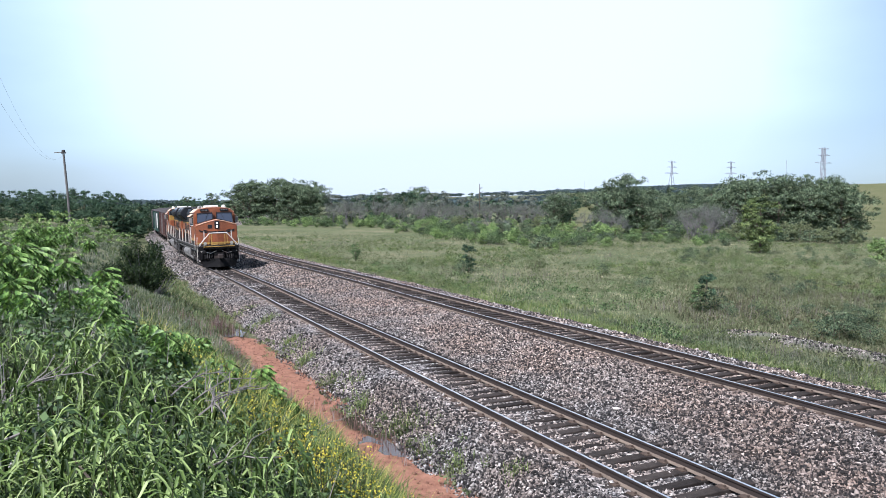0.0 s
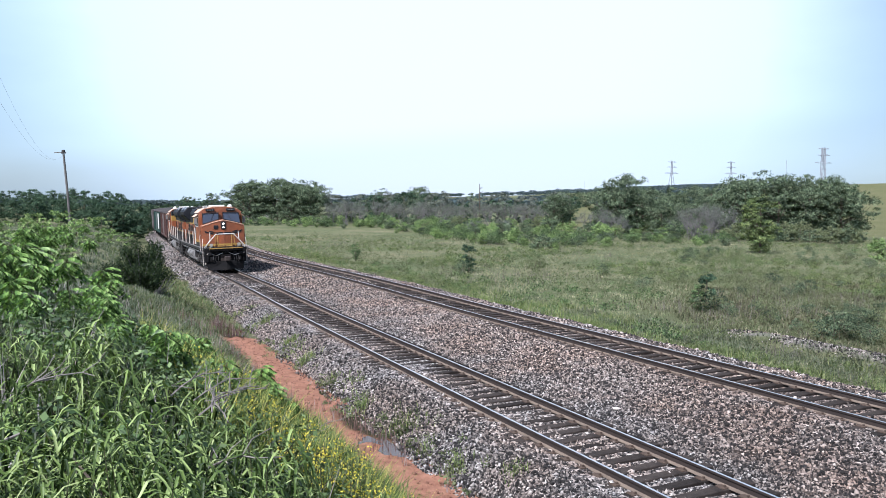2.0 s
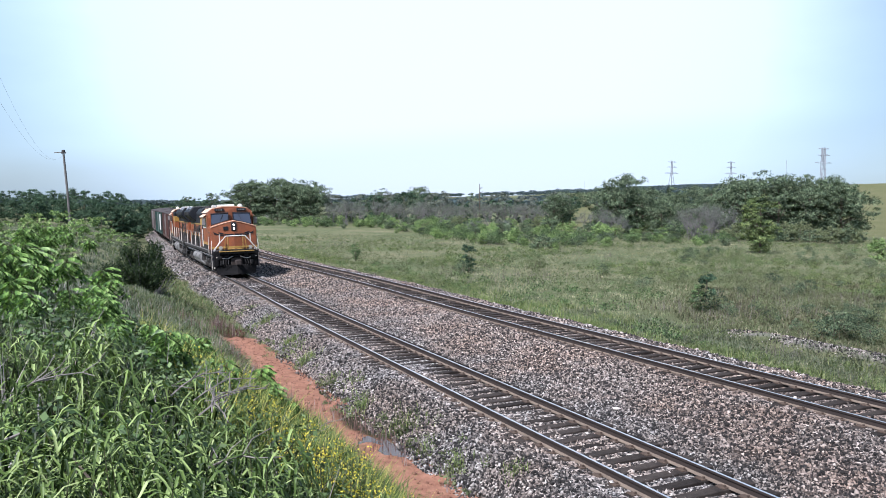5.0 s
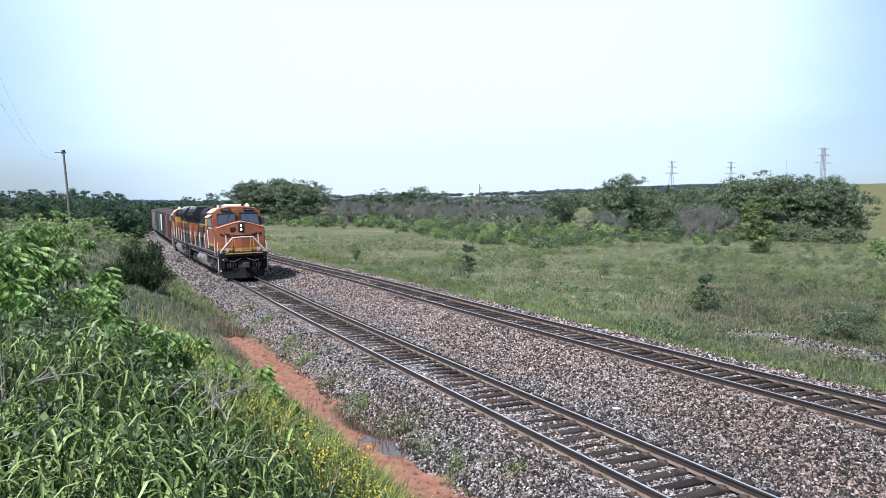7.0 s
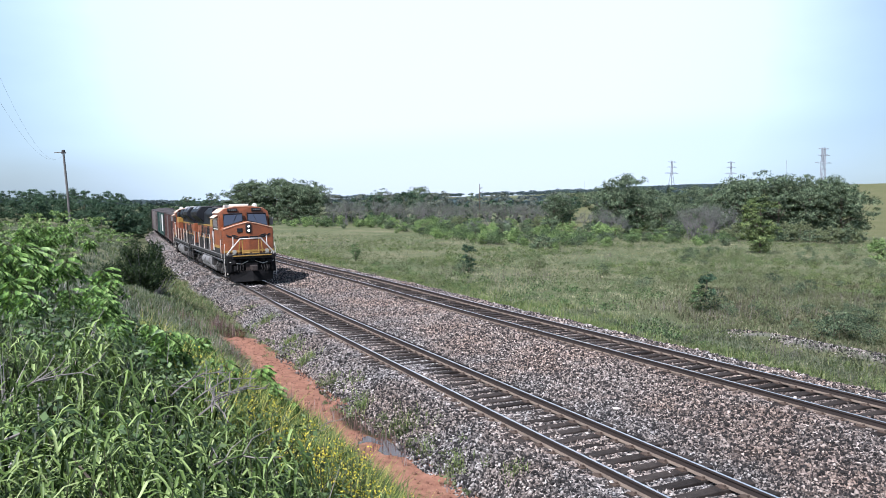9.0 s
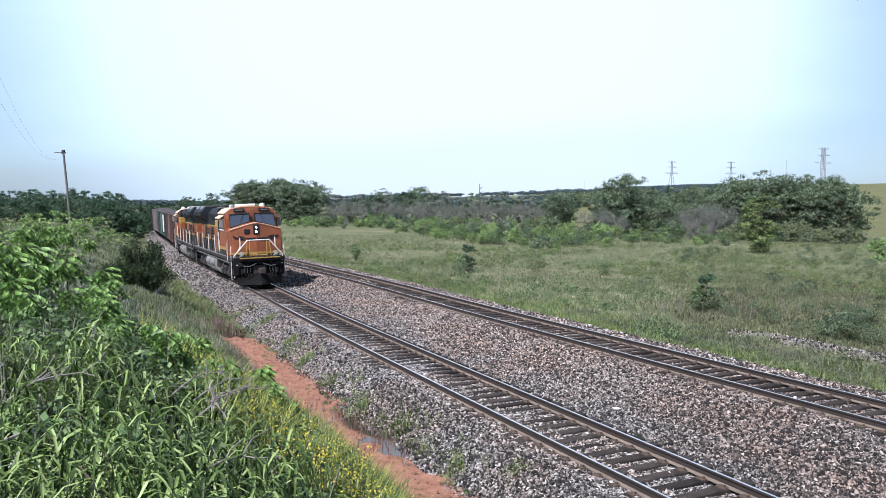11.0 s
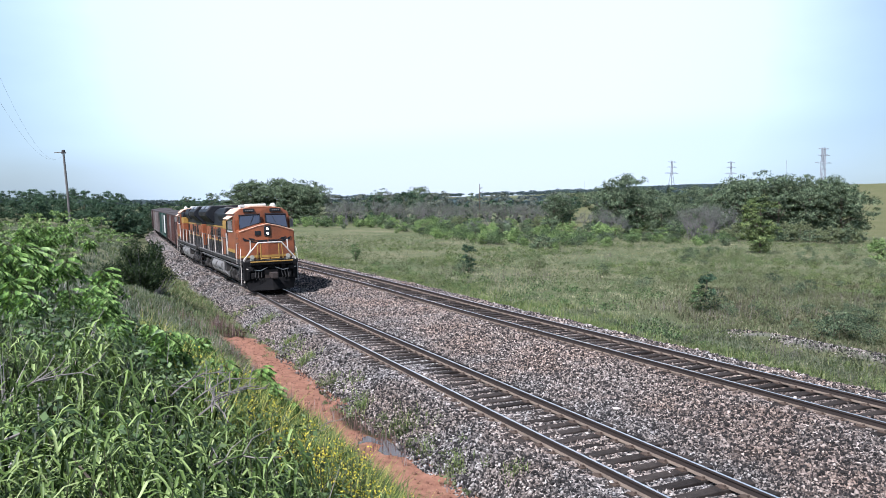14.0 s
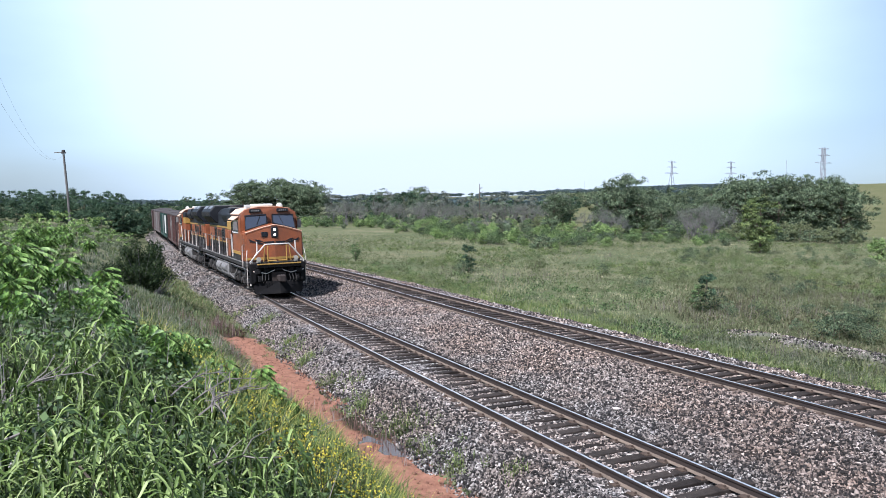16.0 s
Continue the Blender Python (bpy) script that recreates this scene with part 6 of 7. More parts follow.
def edge_grass():
    pts, hs = [], []
    for _ in range(17000):
        y = 14 + 95 * rng.uniform(0, 1) ** 1.4
        e = 4.0 + 7.0 * rng.uniform(0, 1) ** 1.3
        if noise.noise((y * 0.4, e * 0.6, 2)) < 0.08:
            continue
        x = x1(y) + (spacing(y) + e) * lean(y)
        pts.append((x, y, ground_z(x, y) - 0.02))
        hs.append(0.28 + 0.4 * rng.uniform())
    for _ in range(420):
        c = rng.uniform(9, 40)
        u = rng.choice([-2.35, -2.6, -2.2]) + rng.normal() * 0.15
        if noise.noise((c * 0.55, 1, 1)) < 0.12:
            continue
        for _ in range(7):
            y = c + rng.normal() * 0.3
            x = x1(y) + (u + rng.normal() * 0.22) * lean(y)
            pts.append((x, y, max(ground_z(x, y), bed_z(u_of(x, y), y) if u_of(x, y) > -2.75 else -9) - 0.02))
            hs.append(0.08 + 0.14 * rng.uniform())
    for _ in range(70):
        c = 22 + 40 * rng.uniform(0, 1) ** 1.3
        e = rng.normal(6.4, 0.9)
        for _ in range(22):
            y = c + rng.normal() * 0.35
            x = x1(y) + (spacing(y) + e + rng.normal() * 0.3) * lean(y)
            pts.append((x, y, ground_z(x, y) - 0.02))
            hs.append(0.3 + 0.32 * rng.uniform())
    # single tufts at the foot of the near ballast shoulder
    for cx, cy, size in ((-2.1, 20.7, 0.34), (-1.08, 18.6, 0.36), (-0.33, 17.0, 0.3), (0.35, 15.85, 0.3), (-4.5, 26.4, 0.35), (-7.5, 33.5, 0.4), (1.4, 14.7, 0.22), (-3.3, 23.6, 0.25), (-5.6, 29.2, 0.3)):
        for _ in range(34):
            x, y = cx + rng.normal() * size * 0.5, cy + rng.normal() * size * 0.6
            pts.append((x, y, max(ground_z(x, y), bed_z(u_of(x, y), y) if u_of(x, y) > -2.75 else -9) - 0.02))
            hs.append(size * (0.6 + 0.5 * rng.uniform()))
    return tagged(blades("edge_grass", pts, hs, 0.018, M_LUSH, 4, 0.12, 1.1, 2), "lush green grass along the ballast edges", "grass", kind="stuff")


edge_grass()


def slope_grass():
    pts, hs = [], []
    for _ in range(1500):
        cy = 20 + 50 * rng.uniform(0, 1) ** 1.2
        cu = rng.uniform(-7.5, -2.9)
        if cy < 32 and cu > -4.8:
            continue
        tall = 0.1 + 0.3 * rng.uniform()
        for _ in range(6):
            y = cy + rng.normal() * 0.2
            x = x1(y) + (cu + rng.normal() * 0.18) * lean(y)
            pts.append((x, y, max(ground_z(x, y), bed_z(u_of(x, y), y) if u_of(x, y) > -2.75 else -9) - 0.02))
            hs.append(tall * (0.7 + 0.5 * rng.uniform()))
    return tagged(blades("slope_grass", pts, hs, 0.022, M_SLOPE, 4, 0.16, 1.3, 2), "uneven yellow-green grass at the foot of the slope", "grass", kind="stuff")


slope_grass()


def verge_grass():
    pts, hs = [], []
    for _ in range(1100):
        cy = 19 + 50 * rng.uniform(0, 1) ** 1.3
        e = 4.2 + 7.5 * rng.uniform(0, 1)
        if noise.noise((cy * 0.35, e * 0.5, 12)) < -0.1:
            continue
        for _ in range(7):
            y = cy + rng.normal() * 0.25
            x = x1(y) + (spacing(y) + e + rng.normal() * 0.22) * lean(y)
            pts.append((x, y, ground_z(x, y) - 0.02))
            hs.append(0.1 + 0.2 * rng.uniform())
    for _ in range(520):
        cy, e = 21 + 20 * rng.uniform(0, 1), rng.uniform(8.2, 11.5)
        for _ in range(8):
            y = cy + rng.normal() * 0.22
            x = x1(y) + (spacing(y) + e + rng.normal() * 0.2) * lean(y)
            pts.append((x, y, ground_z(x, y) - 0.02))
            hs.append(0.12 + 0.25 * rng.uniform())
    return tagged(blades("verge_grass", pts, hs, 0.026, M_DRY, 4, 0.2, 1.7, 2), "short half-dry grass beside the far track", "grass", kind="stuff")


verge_grass()


def yellow_grass():
    pts, hs = [], []
    for _ in range(6500):
        y = 7.5 + 9.5 * rng.uniform(0, 1) ** 1.1
        u = -4.4 - 3.9 * rng.uniform(0, 1)
        x = x1(y) + u * lean(y)
        pts.append((x, y, ground_z(x, y) - 0.02))
        hs.append((0.25 + 0.45 * rng.uniform()) * (0.5 + 0.5 * smooth(-4.2, -5.2, u)))
    return tagged(blades("yellow_grass", pts, hs, 0.022, M_YGRASS, 4, 0.12, 0.9, 2), "bright yellow-green grass on the foot of the bank", "grass", kind="stuff")


yellow_grass()


def dry_grass():
    pts, hs = [], []
    for _ in range(900):
        cy = 16 + 22 * rng.uniform(0, 1)
        cu = rng.uniform(-9.8, -4.8)
        tall = 0.1 + 0.22 * rng.uniform()
        for _ in range(9):
            y = cy + rng.normal() * 0.16
            x = x1(y) + (cu + rng.normal() * 0.14) * lean(y)
            pts.append((x, y, ground_z(x, y) - 0.02))
            hs.append(tall * (0.7 + 0.5 * rng.uniform()))
    return tagged(blades("dry_grass", pts, hs, 0.024, M_DRY, 4, 0.16, 1.7, 2), "greyish half-dry tufted grass on the bank slope", "grass", kind="stuff")


dry_grass()


def dry_reeds():
    pts, hs = [], []
    for _ in range(120):
        y = rng.normal(33.8, 0.8)
        u = rng.normal(-3.7, 0.25)
        x = x1(y) + u * lean(y)
        pts.append((x, y, ground_z(x, y) - 0.02))
        hs.append(0.3 + 0.45 * rng.uniform())
    for _ in range(110):
        y = rng.normal(18.6, 1.5)
        u = rng.normal(-3.0, 0.35)
        x = x1(y) + u * lean(y)
        pts.append((x, y, ground_z(x, y) - 0.02))
        hs.append(0.15 + 0.3 * rng.uniform())
    for _ in range(300):
        y = 12 + 20 * rng.uniform()
        u = rng.normal(-5.3, 0.4)
        x = x1(y) + u * lean(y)
        pts.append((x, y, ground_z(x, y) - 0.02))
        hs.append(0.3 + 0.4 * rng.uniform())
    return tagged(blades("dry_reeds", pts, hs, 0.016, M_REED, 3, 0.1, 0.3, 2), "dry brown reeds at the head of the ditch", "reeds", kind="stuff")


dry_reeds()


def meadow_forbs():
    near, far = [], []
    for _ in range(11000):
        y = 24 + 150 * rng.uniform(0, 1) ** 1.15
        k = rng.uniform(-0.3, 0.6)
        x = k * y
        e = u_of(x, y) - spacing(y)
        if e < 4.7 or (11.0 < e < 12.7 and y < 36) or noise.noise((x * 0.08, y * 0.08, 11)) < -0.12:
            continue
        r = rng.uniform(0.1, 0.4) * (0.7 + y / 130) * (1.5 if noise.noise((x * 0.05, y * 0.05, 21)) > 0.25 else 1.0)
        n = 34 if y < 60 else 16
        c = np.array([x, y, ground_z(x, y) + r * 0.75]) + rng.normal(size=(n, 3)) * np.array([r, r, r * 0.75]) * 0.6
        (near if y < 60 else far).append(c)
    for _ in range(4200):
        y = rng.uniform(31, 110)
        x = rng.uniform(0.22, 0.6) * y
        if u_of(x, y) - spacing(y) < 13 or noise.noise((x * 0.15, y * 0.15, 71)) < 0.0:
            continue
        r = rng.uniform(0.2, 0.45)
        near.append(np.array([x, y, ground_z(x, y) + r * 0.7]) + rng.normal(size=(46, 3)) * np.array([r, r, r * 0.7]) * 0.6)
    for cs, size in ((near, 0.03), (far, 0.055)):
        V, F = leaf_cards(np.concatenate(cs), size)
        tagged(array_mesh("meadow_forbs", V, F, M_FORB), "low leafy plants scattered through the meadow", "plants", kind="stuff")


meadow_forbs()


def meadow_stalks():
    """Patches of last year's grey-brown stalks standing in the meadow, and darker leafy clumps between them."""
    pts, hs, cs = [], [], []
    for _ in range(15000):
        y = 26 + 120 * rng.uniform(0, 1) ** 1.3
        x = rng.uniform(-0.3, 0.6) * y
        e = u_of(x, y) - spacing(y)
        patch = noise.noise((x * 0.09, y * 0.05, 41)) + 0.5 * noise.noise((x * 0.4, y * 0.25, 43))
        if e < 7.0 or patch < 0.2:
            continue
        pts.append((x, y, ground_z(x, y) - 0.02))
        hs.append(0.35 + 0.4 * rng.uniform())
    light = []
    for i in range(4600):
        y = 30 + 110 * rng.uniform(0, 1) ** 1.2
        x = rng.uniform(-0.28, 0.6) * y
        if u_of(x, y) - spacing(y) < 7.5 or noise.noise((x * 0.07, y * 0.04, 67 if i % 3 else 61)) < 0.03:
            continue
        r = rng.uniform(0.2, 0.55)
        (light if i % 3 else cs).append(np.array([x, y, ground_z(x, y) + r * 0.6]) + rng.normal(size=(70, 3)) * np.array([r, r, r * 0.6]) * 0.55)
    tagged(blades("meadow_stalks", pts, hs, 0.022, M_STALK, 3, 0.25, 0.35, 2), "grey-brown dead stalks standing in the meadow", "grass", kind="stuff")
    for places, m, tone in ((cs, M_UNDER, "dark green"), (light, M_BUSH, "yellow-green")):
        V, F = leaf_cards(np.concatenate(places), 0.05)
        tagged(array_mesh("meadow_clumps", V, F, m), tone + " leafy clumps in the meadow", "plants", kind="stuff")


meadow_stalks()


def dead_branch(x, y, length, turn, seed, lift=0.35):
    r = np.random.default_rng(seed)
    root = tagged(new("dead_branch"), "grey dead branch lying in the weeds", "dead branch", "dead branches in the weeds")
    bm = bmesh.new()
    pts = [Vector((length * f, r.normal() * 0.04, 0.08 * math.sin(3 * f))) for f in np.linspace(0, 1, 6)]
    tube(bm, pts, 0.009, 5, 0.4)
    part("bough", bm, M_TWIG, root)
    for k in range(6):
        bm = bmesh.new()
        p = pts[1 + k % 4]
        e = Vector((0.5 + r.normal() * 0.3, r.choice([-1, 1]) * r.uniform(0.3, 0.9), r.uniform(0, 0.7))) * length * 0.4
        tube(bm, [p, p + e * 0.5 + Vector(r.normal(size=3)) * 0.03, p + e], 0.005, 4, 0.5)
        part("twig", bm, M_TWIG, root)
    root.matrix_basis = Matrix.Translation((x, y, ground_z(x, y) + lift)) @ Matrix.Rotation(turn, 4, "Z") @ Matrix.Rotation(-0.25, 4, "Y")


def dead_stick(foot, tip, radius, material, label):
    """A straight stick that leans out of the weeds, slightly crooked."""
    bm = bmesh.new()
    a = Vector((foot[0], foot[1], ground_z(*foot) - 0.03))
    b = Vector(tip)
    side = Vector((0.01, 0.015, 0.012))
    tube(bm, [a, a.lerp(b, 0.3) + side, a.lerp(b, 0.65) - side, b], radius, 6, 0.6)
    tagged(link_mesh("dead_stick", bm, material), label, "stick", "sticks in the weeds")


dead_stick((-3.6, 5.1), (-2.56, 4.85, 3.24), 0.014, M_TWIG, "pale grey dead stick lying over the weeds")
dead_stick((-1.2, 4.05), (-2.1, 4.5, 3.17), 0.012, M_BARK, "dark dead stick lying over the weeds")
for i, (x, y, ln, turn) in enumerate(((-3.0, 10.8, 0.6, 2.6), (-3.25, 6.0, 0.7, -0.2), (-1.6, 5.2, 0.6, -0.3), (-7.2, 16.5, 0.9, 1.2), (-2.2, 13.6, 0.7, 0.9))):
    dead_branch(x, y, ln, turn, 200 + i)
for i, (x, y, ln, turn) in enumerate(((-2.3, 7.3, 0.6, 0.5), (-2.05, 7.0, 0.55, 0.9), (-2.2, 7.5, 0.55, 0.2), (-1.9, 7.2, 0.45, 2.4), (-2.4, 7.0, 0.55, 0.7), (-2.0, 6.8, 0.5, 1.3))):
    dead_branch(x, y, ln, turn, 230 + i, 0.5)


def ditch_weeds():
    cs = []
    for _ in range(170):
        y = rng.uniform(9, 31)
        u = rng.choice([-2.6, -4.6, -3.3], p=[0.6, 0.37, 0.03]) + rng.normal() * 0.25
        x = x1(y) + u * lean(y)
        r = rng.uniform(0.05, 0.16)
        z = max(ground_z(x, y), bed_z(u_of(x, y), y) if u > -2.75 else -9)
        cs.append(np.array([x, y, z + r * 0.5]) + rng.normal(size=(26, 3)) * np.array([r, r, r * 0.5]) * 0.7)
    V, F = leaf_cards(np.concatenate(cs), 0.035)
    tagged(array_mesh("ditch_weeds", V, F, M_FORB), "small green weeds along the clay ditch", "weeds", kind="stuff")


ditch_weeds()


def clay_clods():
    n = 1500
    P = []
    for _ in range(n):
        y = rng.uniform(8.5, 32)
        u = rng.normal(-3.4, 0.45)
        x = x1(y) + u * lean(y)
        P.append((x, y, ground_z(x, y) + 0.005))
    V = STONE[None] * rng.uniform(0.5, 1.15, (n, 6, 1)) * rng.uniform(0.5, 1.4, (n, 1, 3)) * (0.012 + 0.04 * rng.uniform(0, 1, (n, 1, 1)) ** 3)
    q, _ = np.linalg.qr(rng.normal(size=(n, 3, 3)))
    V = np.einsum("nij,nkj->nki", q, V) + np.array(P)[:, None]
    F = (np.arange(n)[:, None, None] * 6 + FACETS[None]).reshape(-1, 3)
    tagged(array_mesh("clay_clods", V.reshape(-1, 3), F, M_CLOD), "loose red-brown clods and pebbles in the clay ditch", "clods", kind="stuff")


clay_clods()


# ---- pole, wires, pylons ----
def utility_pole():
    root = tagged(new("utility_pole"), "leaning weathered wooden utility pole", "utility pole")
    bm = bmesh.new()
    tube(bm, [(0, 0, -1), (-0.1, 0, 4), (-0.35, 0, 9.4)], 0.17, 10, 0.75)
    part("pole", bm, M_POLE, root)
    bm = bmesh.new()
    tube(bm, [(-0.35, 0, 9.3), (-0.35, 0, 9.75)], 0.3, 10, 0.6)
    part("cap", bm, M_DARK, root, "dark transformer cap")
    bm = bmesh.new()
    box(bm, -1.5, 0.0, -0.04, 0.04, 9.4, 9.5)
    part("crossarm", bm, M_POLE, root)
    return root


px, py = -0.468 * 104, 104.0
pole = utility_pole()
pole.matrix_basis = Matrix.Translation((px, py, 1.6)) @ Matrix.Rotation(radians(-2.5), 4, "Y")


def wire(a, b, sag):
    bm = bmesh.new()
    pts = []
    for i in range(25):
        f = i / 24
        p = Vector(a).lerp(Vector(b), f)
        pts.append(p - Vector((0, 0, sag * 4 * f * (1 - f))))
    tube(bm, pts, 0.005, 4)
    return tagged(link_mesh("overhead_wire", bm, M_WIRE), "thin sagging overhead wire", "wire", "overhead wires")


for end_z, sag in ((15.6, 4.6), (19.2, 5.7)):
    wire((px - 0.5, py, 11.1), (-9.0, 8.0, end_z), sag)


def pylon(double=False):
    root = tagged(new("pylon"), "grey steel lattice pylon on the far skyline", "pylon", "pylons on the skyline")
    H, B = 36.0, 3.6
    offs = (-1.5, 1.5) if double else (0.0,)
    for o in offs:
        w = 0.9 if double else B
        for sx in (-1, 1):
            for sy in (-1, 1):
                bm = bmesh.new()
                tube(bm, [(o + sx * w, sy * w, -3), (o + sx * 0.7, sy * 0.7, H * 0.62), (o + sx * 0.4, sy * 0.4, H)], 0.3, 4)
                part("leg", bm, M_GALV, root)
        bm = bmesh.new()
        for k in range(8):
            z0, z1_ = H * k / 8, H * (k + 1) / 8
            w0 = w + (0.5 - w) * min(1, z0 / (H * 0.7))
            w1 = w + (0.5 - w) * min(1, z1_ / (H * 0.7))
            for s in (-1, 1):
                tube(bm, [(o - w0 * s, -w0, z0), (o + w1 * s, -w1, z1_)], 0.12, 4)
        part("lattice", bm, M_GALV, root)
    for z, half in ((H * 0.6, 9.5), (H * 0.8, 7.0), (H * 0.97, 6.0)):
        bm = bmesh.new()
        tube(bm, [(-half, 0, z + 0.3), (0, 0, z), (half, 0, z + 0.3)], 0.25, 4)
        tube(bm, [(-half, 0, z + 0.3), (0, 0, z + 1.8), (half, 0, z + 0.3)], 0.14, 4)
        part("arm", bm, M_GALV, root)
    return root


single = pylon()
stand(single, 0.285 * 950, 950, 0.4, 1.0)
c = copy_thing(single, Matrix.Identity(4))
stand(c, 0.359 * 950, 950, 0.4, 0.95)
stand(pylon(True), 0.474 * 800, 800, 0.3, 1.05)
for k, y, sc in ((0.201, 1500, 0.9), (0.1, 2600, 0.8), (0.115, 2700, 0.75), (0.145, 2600, 0.8)):
    stand(copy_thing(single, Matrix.Identity(4)), k * y, y, 0.6, sc)


def mast(k, y, h):
    root = tagged(new("radio_mast"), "thin grey mast on the skyline", "mast", "masts on the skyline")
    bm = bmesh.new()
    tube(bm, [(0, 0, -2), (0, 0, h)], 0.3, 5, 0.6)
    part("shaft", bm, M_GALV, root)
    stand(root, k * y, y)


mast(0.176, 1300, 26)
mast(0.428, 900, 32)


def bird():
    root = tagged(new("bird"), "small dark bird flying across the sky", "bird")
    bm = bmesh.new()
    tube(bm, [(0, -0.12, 0), (0, -0.05, 0.005), (0, 0.06, 0.01), (0, 0.13, 0.015)], 0.03, 8, 0.6)
    part("body", bm, M_SOOT, root)
    bm = bmesh.new()
    box(bm, -0.025, 0.025, -0.2, -0.11, -0.004, 0.004, 0.002)
    part("tail", bm, M_SOOT, root)
    wings = []
    for s in (-1, 1):
        bm = bmesh.new()
        edge = [(s * 0.015, 0.07), (s * 0.12, 0.09), (s * 0.24, 0.0), (s * 0.12, -0.03), (s * 0.015, -0.05)]
        top = [bm.verts.new((x, y, 0.008)) for x, y in edge]
        low = [bm.verts.new((x, y, 0.0)) for x, y in edge]
        bm.faces.new(top)
        bm.faces.new(low[::-1])
        for q in range(5):
            bm.faces.new((top[q], low[q], low[(q + 1) % 5], top[(q + 1) % 5]))
        bmesh.ops.recalc_face_normals(bm, faces=bm.faces)
        wings.append((s, part("wing", bm, M_SOOT, root)))
    return root, wings


bird_thing, bird_wings = bird()


# ---- ties, plates and stones, nearest first ----
def brick_mesh(name, sx, sy, sz, bev, material):
    bm = bmesh.new()
    box(bm, -sx / 2, sx / 2, -sy / 2, sy / 2, -sz, 0, bev)
    me = bpy.data.meshes.new(name)
    bm.to_mesh(me)
    bm.free()
    me.materials.append(material)
    return me


TIE_STEP = 0.5


def lay_ties(root, second, near_to=66.0):
    tie_me = brick_mesh("tie", 2.6, 0.23, 0.16, 0.012, M_TIE)
    plate_me = brick_mesh("tie_plate", 0.36, 0.19, 0.02, 0.0, M_PLATE)
    spike_me = brick_mesh("rail_spike", 0.035, 0.035, 0.05, 0.0, M_PLATE)
    base = LIFT if second else 0.0
    far = bmesh.new()
    s = s_of_y(-8.0)
    while True:
        y = y_of_s(s)
        if y > 300:
            break
        skew = rng.normal() * 0.015
        m = Matrix.Translation(at(0, y, base - 0.165 - abs(rng.normal()) * 0.012, second)) @ Matrix.Rotation(math.atan2(-slope(y), 1) + skew, 4, "Z") @ Matrix.Rotation(-CANT / 1.505, 4, "Y")
        if 9.5 < y < near_to:
            ob = new("tie", tie_me)
            ob.parent, ob.matrix_basis = root, m
            if y < 46:
                for side in (-1, 1):
                    p = new("tie_plate", plate_me)
                    p.parent, p.matrix_basis = root, m @ Matrix.Translation((side * 0.7525, 0, 0.018))
                    if y < 30:
                        for q in (-1, 1):
                            k = new("rail_spike", spike_me)
                            k.parent, k.matrix_basis = root, m @ Matrix.Translation((side * 0.7525 + q * 0.1, 0.05 * q, 0.055))
        else:
            box(far, -1.3, 1.3, -0.115, 0.115, -0.16, 0, 0, m)
        s += TIE_STEP
    tagged(part("far_ties", far, M_TIE, root, "dark wooden ties"), kind="stuff")


lay_ties(track_near, False)
lay_ties(track_far, True)


def stones():
    pts = []
    n = 104000
    ys = 9.5 + 42 * rng.uniform(0, 1, n) ** 1.7
    fr = rng.uniform(0, 1, n)
    ys = np.concatenate([ys, 10 + 12 * rng.uniform(0, 1, 26000), 12 + 20 * rng.uniform(0, 1, 22000)])
    fr = np.concatenate([fr, 0.4 * rng.uniform(0, 1, 26000), rng.uniform(0.33, 0.8, 22000)])
    ys = np.concatenate([ys, 46 + 40 * rng.uniform(0, 1, 22000) ** 1.3])
    fr = np.concatenate([fr, rng.uniform(0, 1, 22000)])
    for y, f in zip(ys, fr):
        d = spacing(y)
        u = -3.0 + (d + 7.3) * f
        x = x1(y) + u * lean(y)
        if x < -0.56 * y or x > 0.6 * y:
            continue
        z = bed_top(x, y, u)
        if abs(u) < 1.28 or abs(u - d) < 1.28:
            phase = (s_of_y(y) - s_of_y(-8.0)) % TIE_STEP
            if min(phase, TIE_STEP - phase) < 0.145 and rng.uniform() < 0.96:
                continue
            z -= 0.012
        if min(abs(abs(u) - 0.7525), abs(abs(u - d) - 0.7525)) < 0.1:
            continue
        pts.append((x, y, z))
    P = np.array(pts)
    P[:, 2] += rng.uniform(-0.008, 0.032, len(P))
    n = len(P)
    V = STONE[None] * rng.uniform(0.6, 1.2, (n, 6, 1)) + rng.normal(size=(n, 6, 3)) * 0.22
    V = V * rng.uniform(0.5, 1.7, (n, 1, 3)) * rng.uniform(0.021, 0.04, (n, 1, 1)) * (1 + 0.7 * (P[:, 1] > 46))[:, None, None]
    q = rng.normal(size=(n, 3, 3))
    q, _ = np.linalg.qr(q)
    V = np.einsum("nij,nkj->nki", q, V) + P[:, None]
    F = (np.arange(n)[:, None, None] * 6 + FACETS[None]).reshape(-1, 3)
    ob = array_mesh("ballast_stones", V.reshape(-1, 3), F, M_STONE)
    mark_ballast(ob, pts, 6)
    tagged(ob, "loose crushed stones of grey and brown ballast", "stones", kind="stuff")


stones()


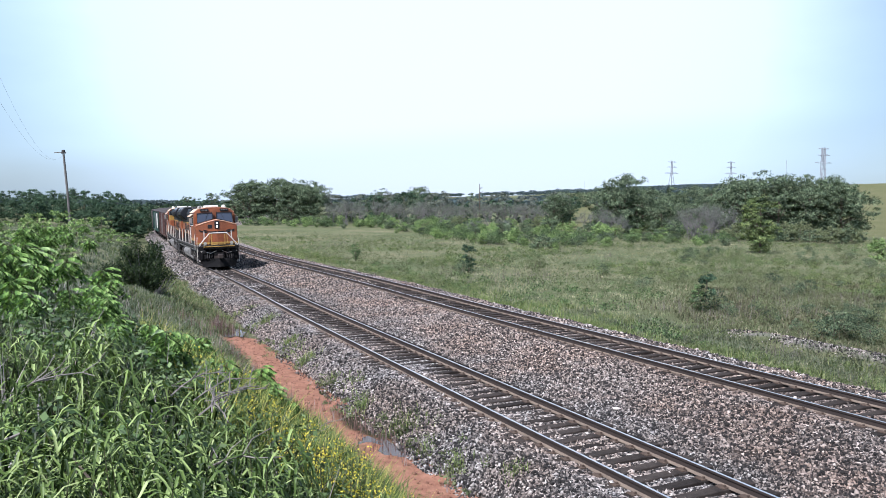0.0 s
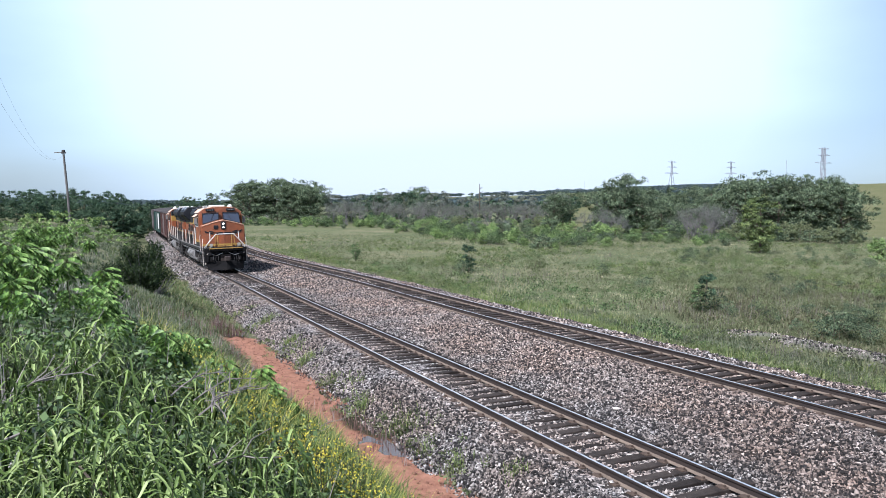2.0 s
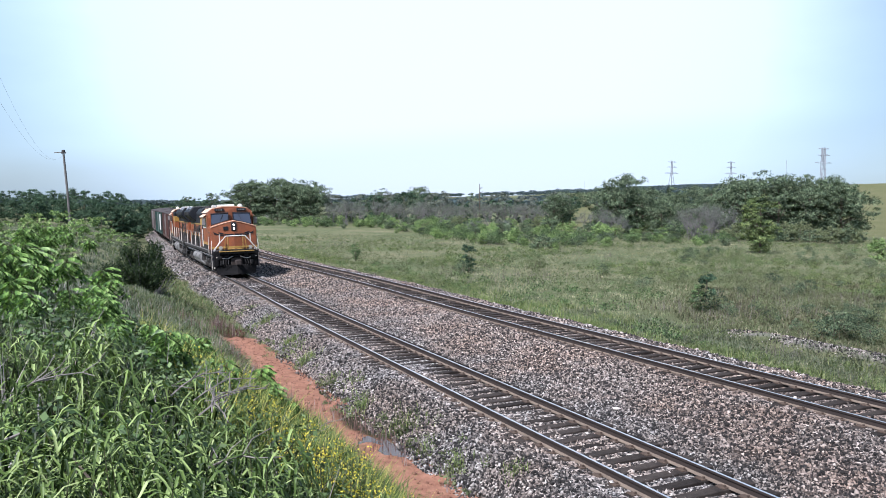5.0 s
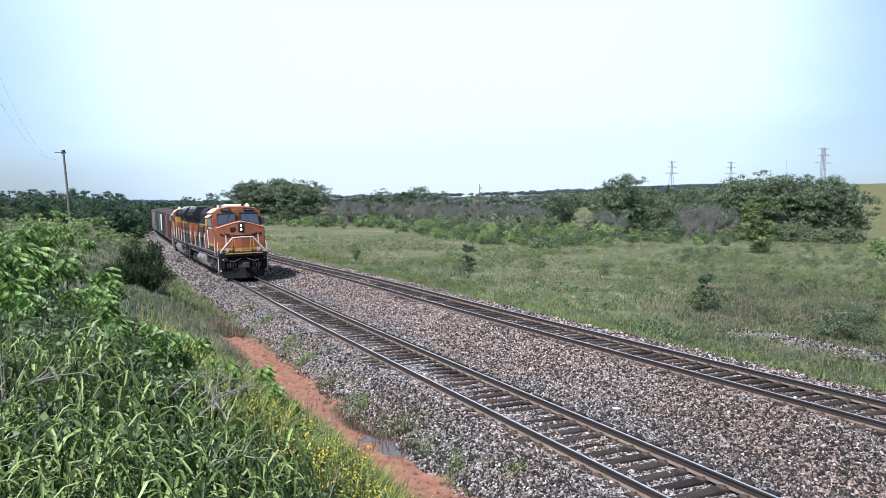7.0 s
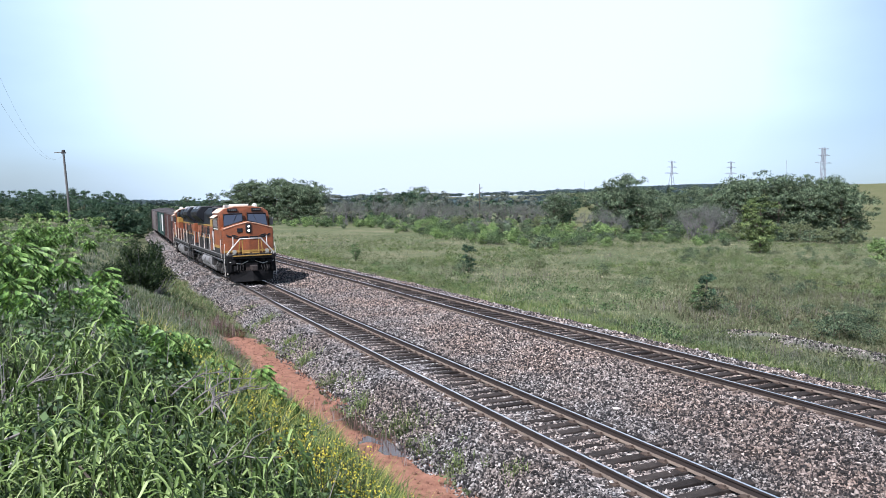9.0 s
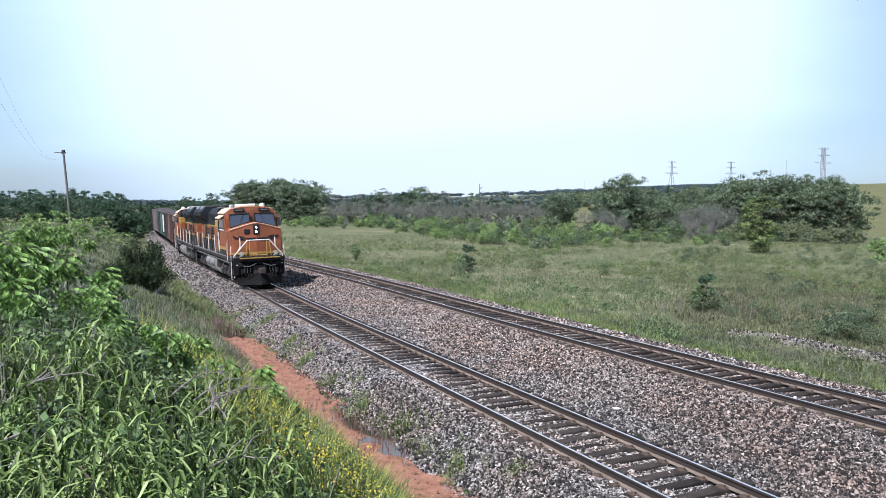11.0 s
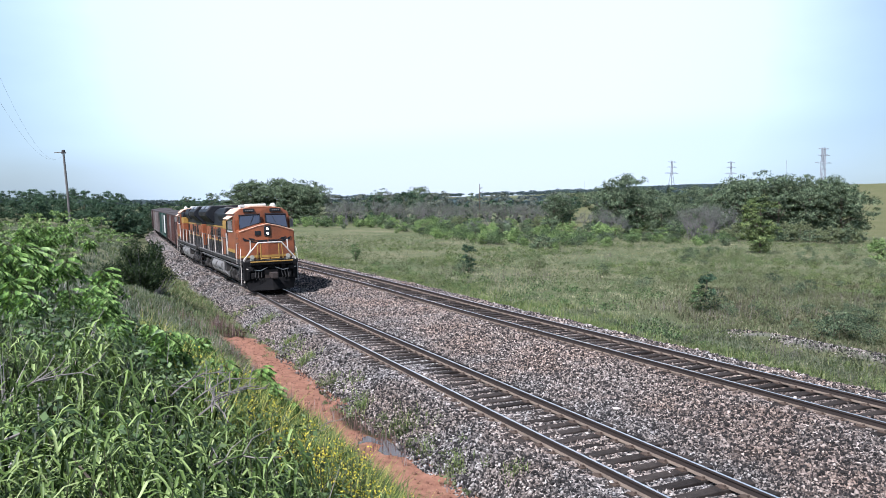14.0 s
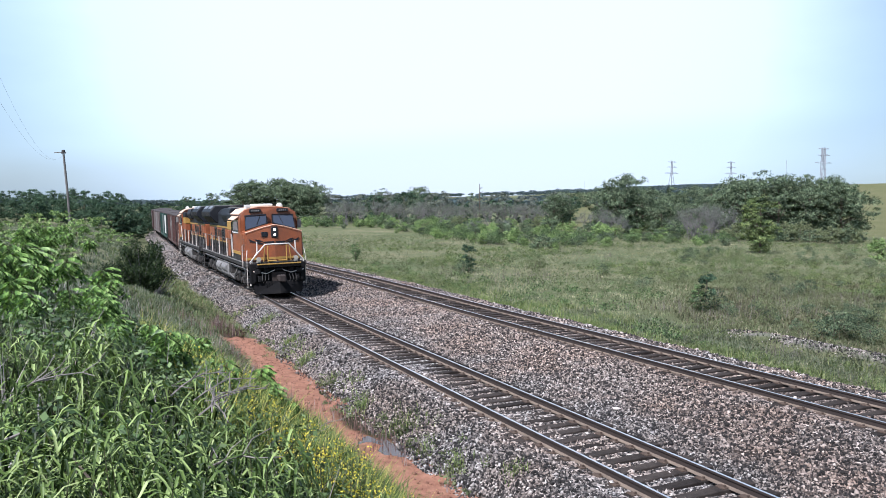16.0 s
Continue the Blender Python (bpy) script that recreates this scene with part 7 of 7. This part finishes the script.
def shoulder_stones():
    n = 14000
    P = []
    for _ in range(n):
        y = 12 + 62 * rng.uniform(0, 1) ** 1.2
        u = spacing(y) + rng.uniform(1.35, 3.7)
        P.append((x1(y) + u * lean(y), y, bed_top(x1(y) + u * lean(y), y, u) + 0.02))
    while len(P) < n + 2000:
        y = 20 + 17 * rng.uniform(0, 1)
        e = rng.normal(11.8, 0.42)
        x = x1(y) + (spacing(y) + e) * lean(y)
        if noise.noise((x * 0.5, y * 0.5, 31)) < -0.2:
            continue
        P.append((x, y, ground_z(x, y) + 0.01))
    n = len(P)
    P = np.array(P)
    V = (STONE[None] * rng.uniform(0.6, 1.2, (n, 6, 1)) + rng.normal(size=(n, 6, 3)) * 0.2) * rng.uniform(0.6, 1.4, (n, 1, 3)) * rng.uniform(0.028, 0.065, (n, 1, 1))
    q, _ = np.linalg.qr(rng.normal(size=(n, 3, 3)))
    V = np.einsum("nij,nkj->nki", q, V) + P[:, None]
    F = (np.arange(n)[:, None, None] * 6 + FACETS[None]).reshape(-1, 3)
    ob = array_mesh("shoulder_stones", V.reshape(-1, 3), F, M_CLEAN)
    ob.data.attributes.new("washed", "FLOAT", "POINT").data.foreach_set("value", np.ones(n * 6, np.float32))
    tagged(ob, "pale clean stones on the far ballast shoulder and a gravel berm", "stones", kind="stuff")


shoulder_stones()


def scrap_wood(x, y, length, turn):
    """A split, weathered piece of tie lying on the stones."""
    bm = bmesh.new()
    prism(bm, [(-0.035, 0), (0.04, 0.004), (0.032, 0.05), (-0.02, 0.06)], -length / 2, length / 2, 0.006)
    for v in bm.verts:
        v.co.x += 0.02 * math.sin(v.co.y * 9)
    ob = link_mesh("wood_scrap", bm, M_TIE)
    ob.matrix_basis = Matrix.Translation((x, y, bed_top(x, y, u_of(x, y)) + 0.015)) @ Matrix.Rotation(turn, 4, "Z")
    tagged(ob, "dark splintered piece of old tie wood on the ballast", "wood scrap", "scraps of wood on the ballast")


scrap_wood(6.0, 15.4, 0.5, 1.0)
scrap_wood(-1.9, 12.6, 0.3, 0.4)


def pale_rock(x, y):
    bm = bmesh.new()
    bmesh.ops.create_icosphere(bm, subdivisions=2, radius=0.09)
    for v in bm.verts:
        v.co *= 1 + 0.3 * noise.noise(v.co * 9)
        v.co.z *= 0.35
    ob = link_mesh("rock", bm, M_CLEAN)
    ob.matrix_basis = Matrix.Translation((x, y, bed_top(x, y, u_of(x, y)) + 0.04)) @ Matrix.Rotation(0.3, 4, "Z") @ Matrix.Diagonal((1.3, 0.9, 1, 1))
    tagged(ob, "flat pale rock lying on the ballast between the tracks", "rock")


pale_rock(4.17, 18.8)

motions()
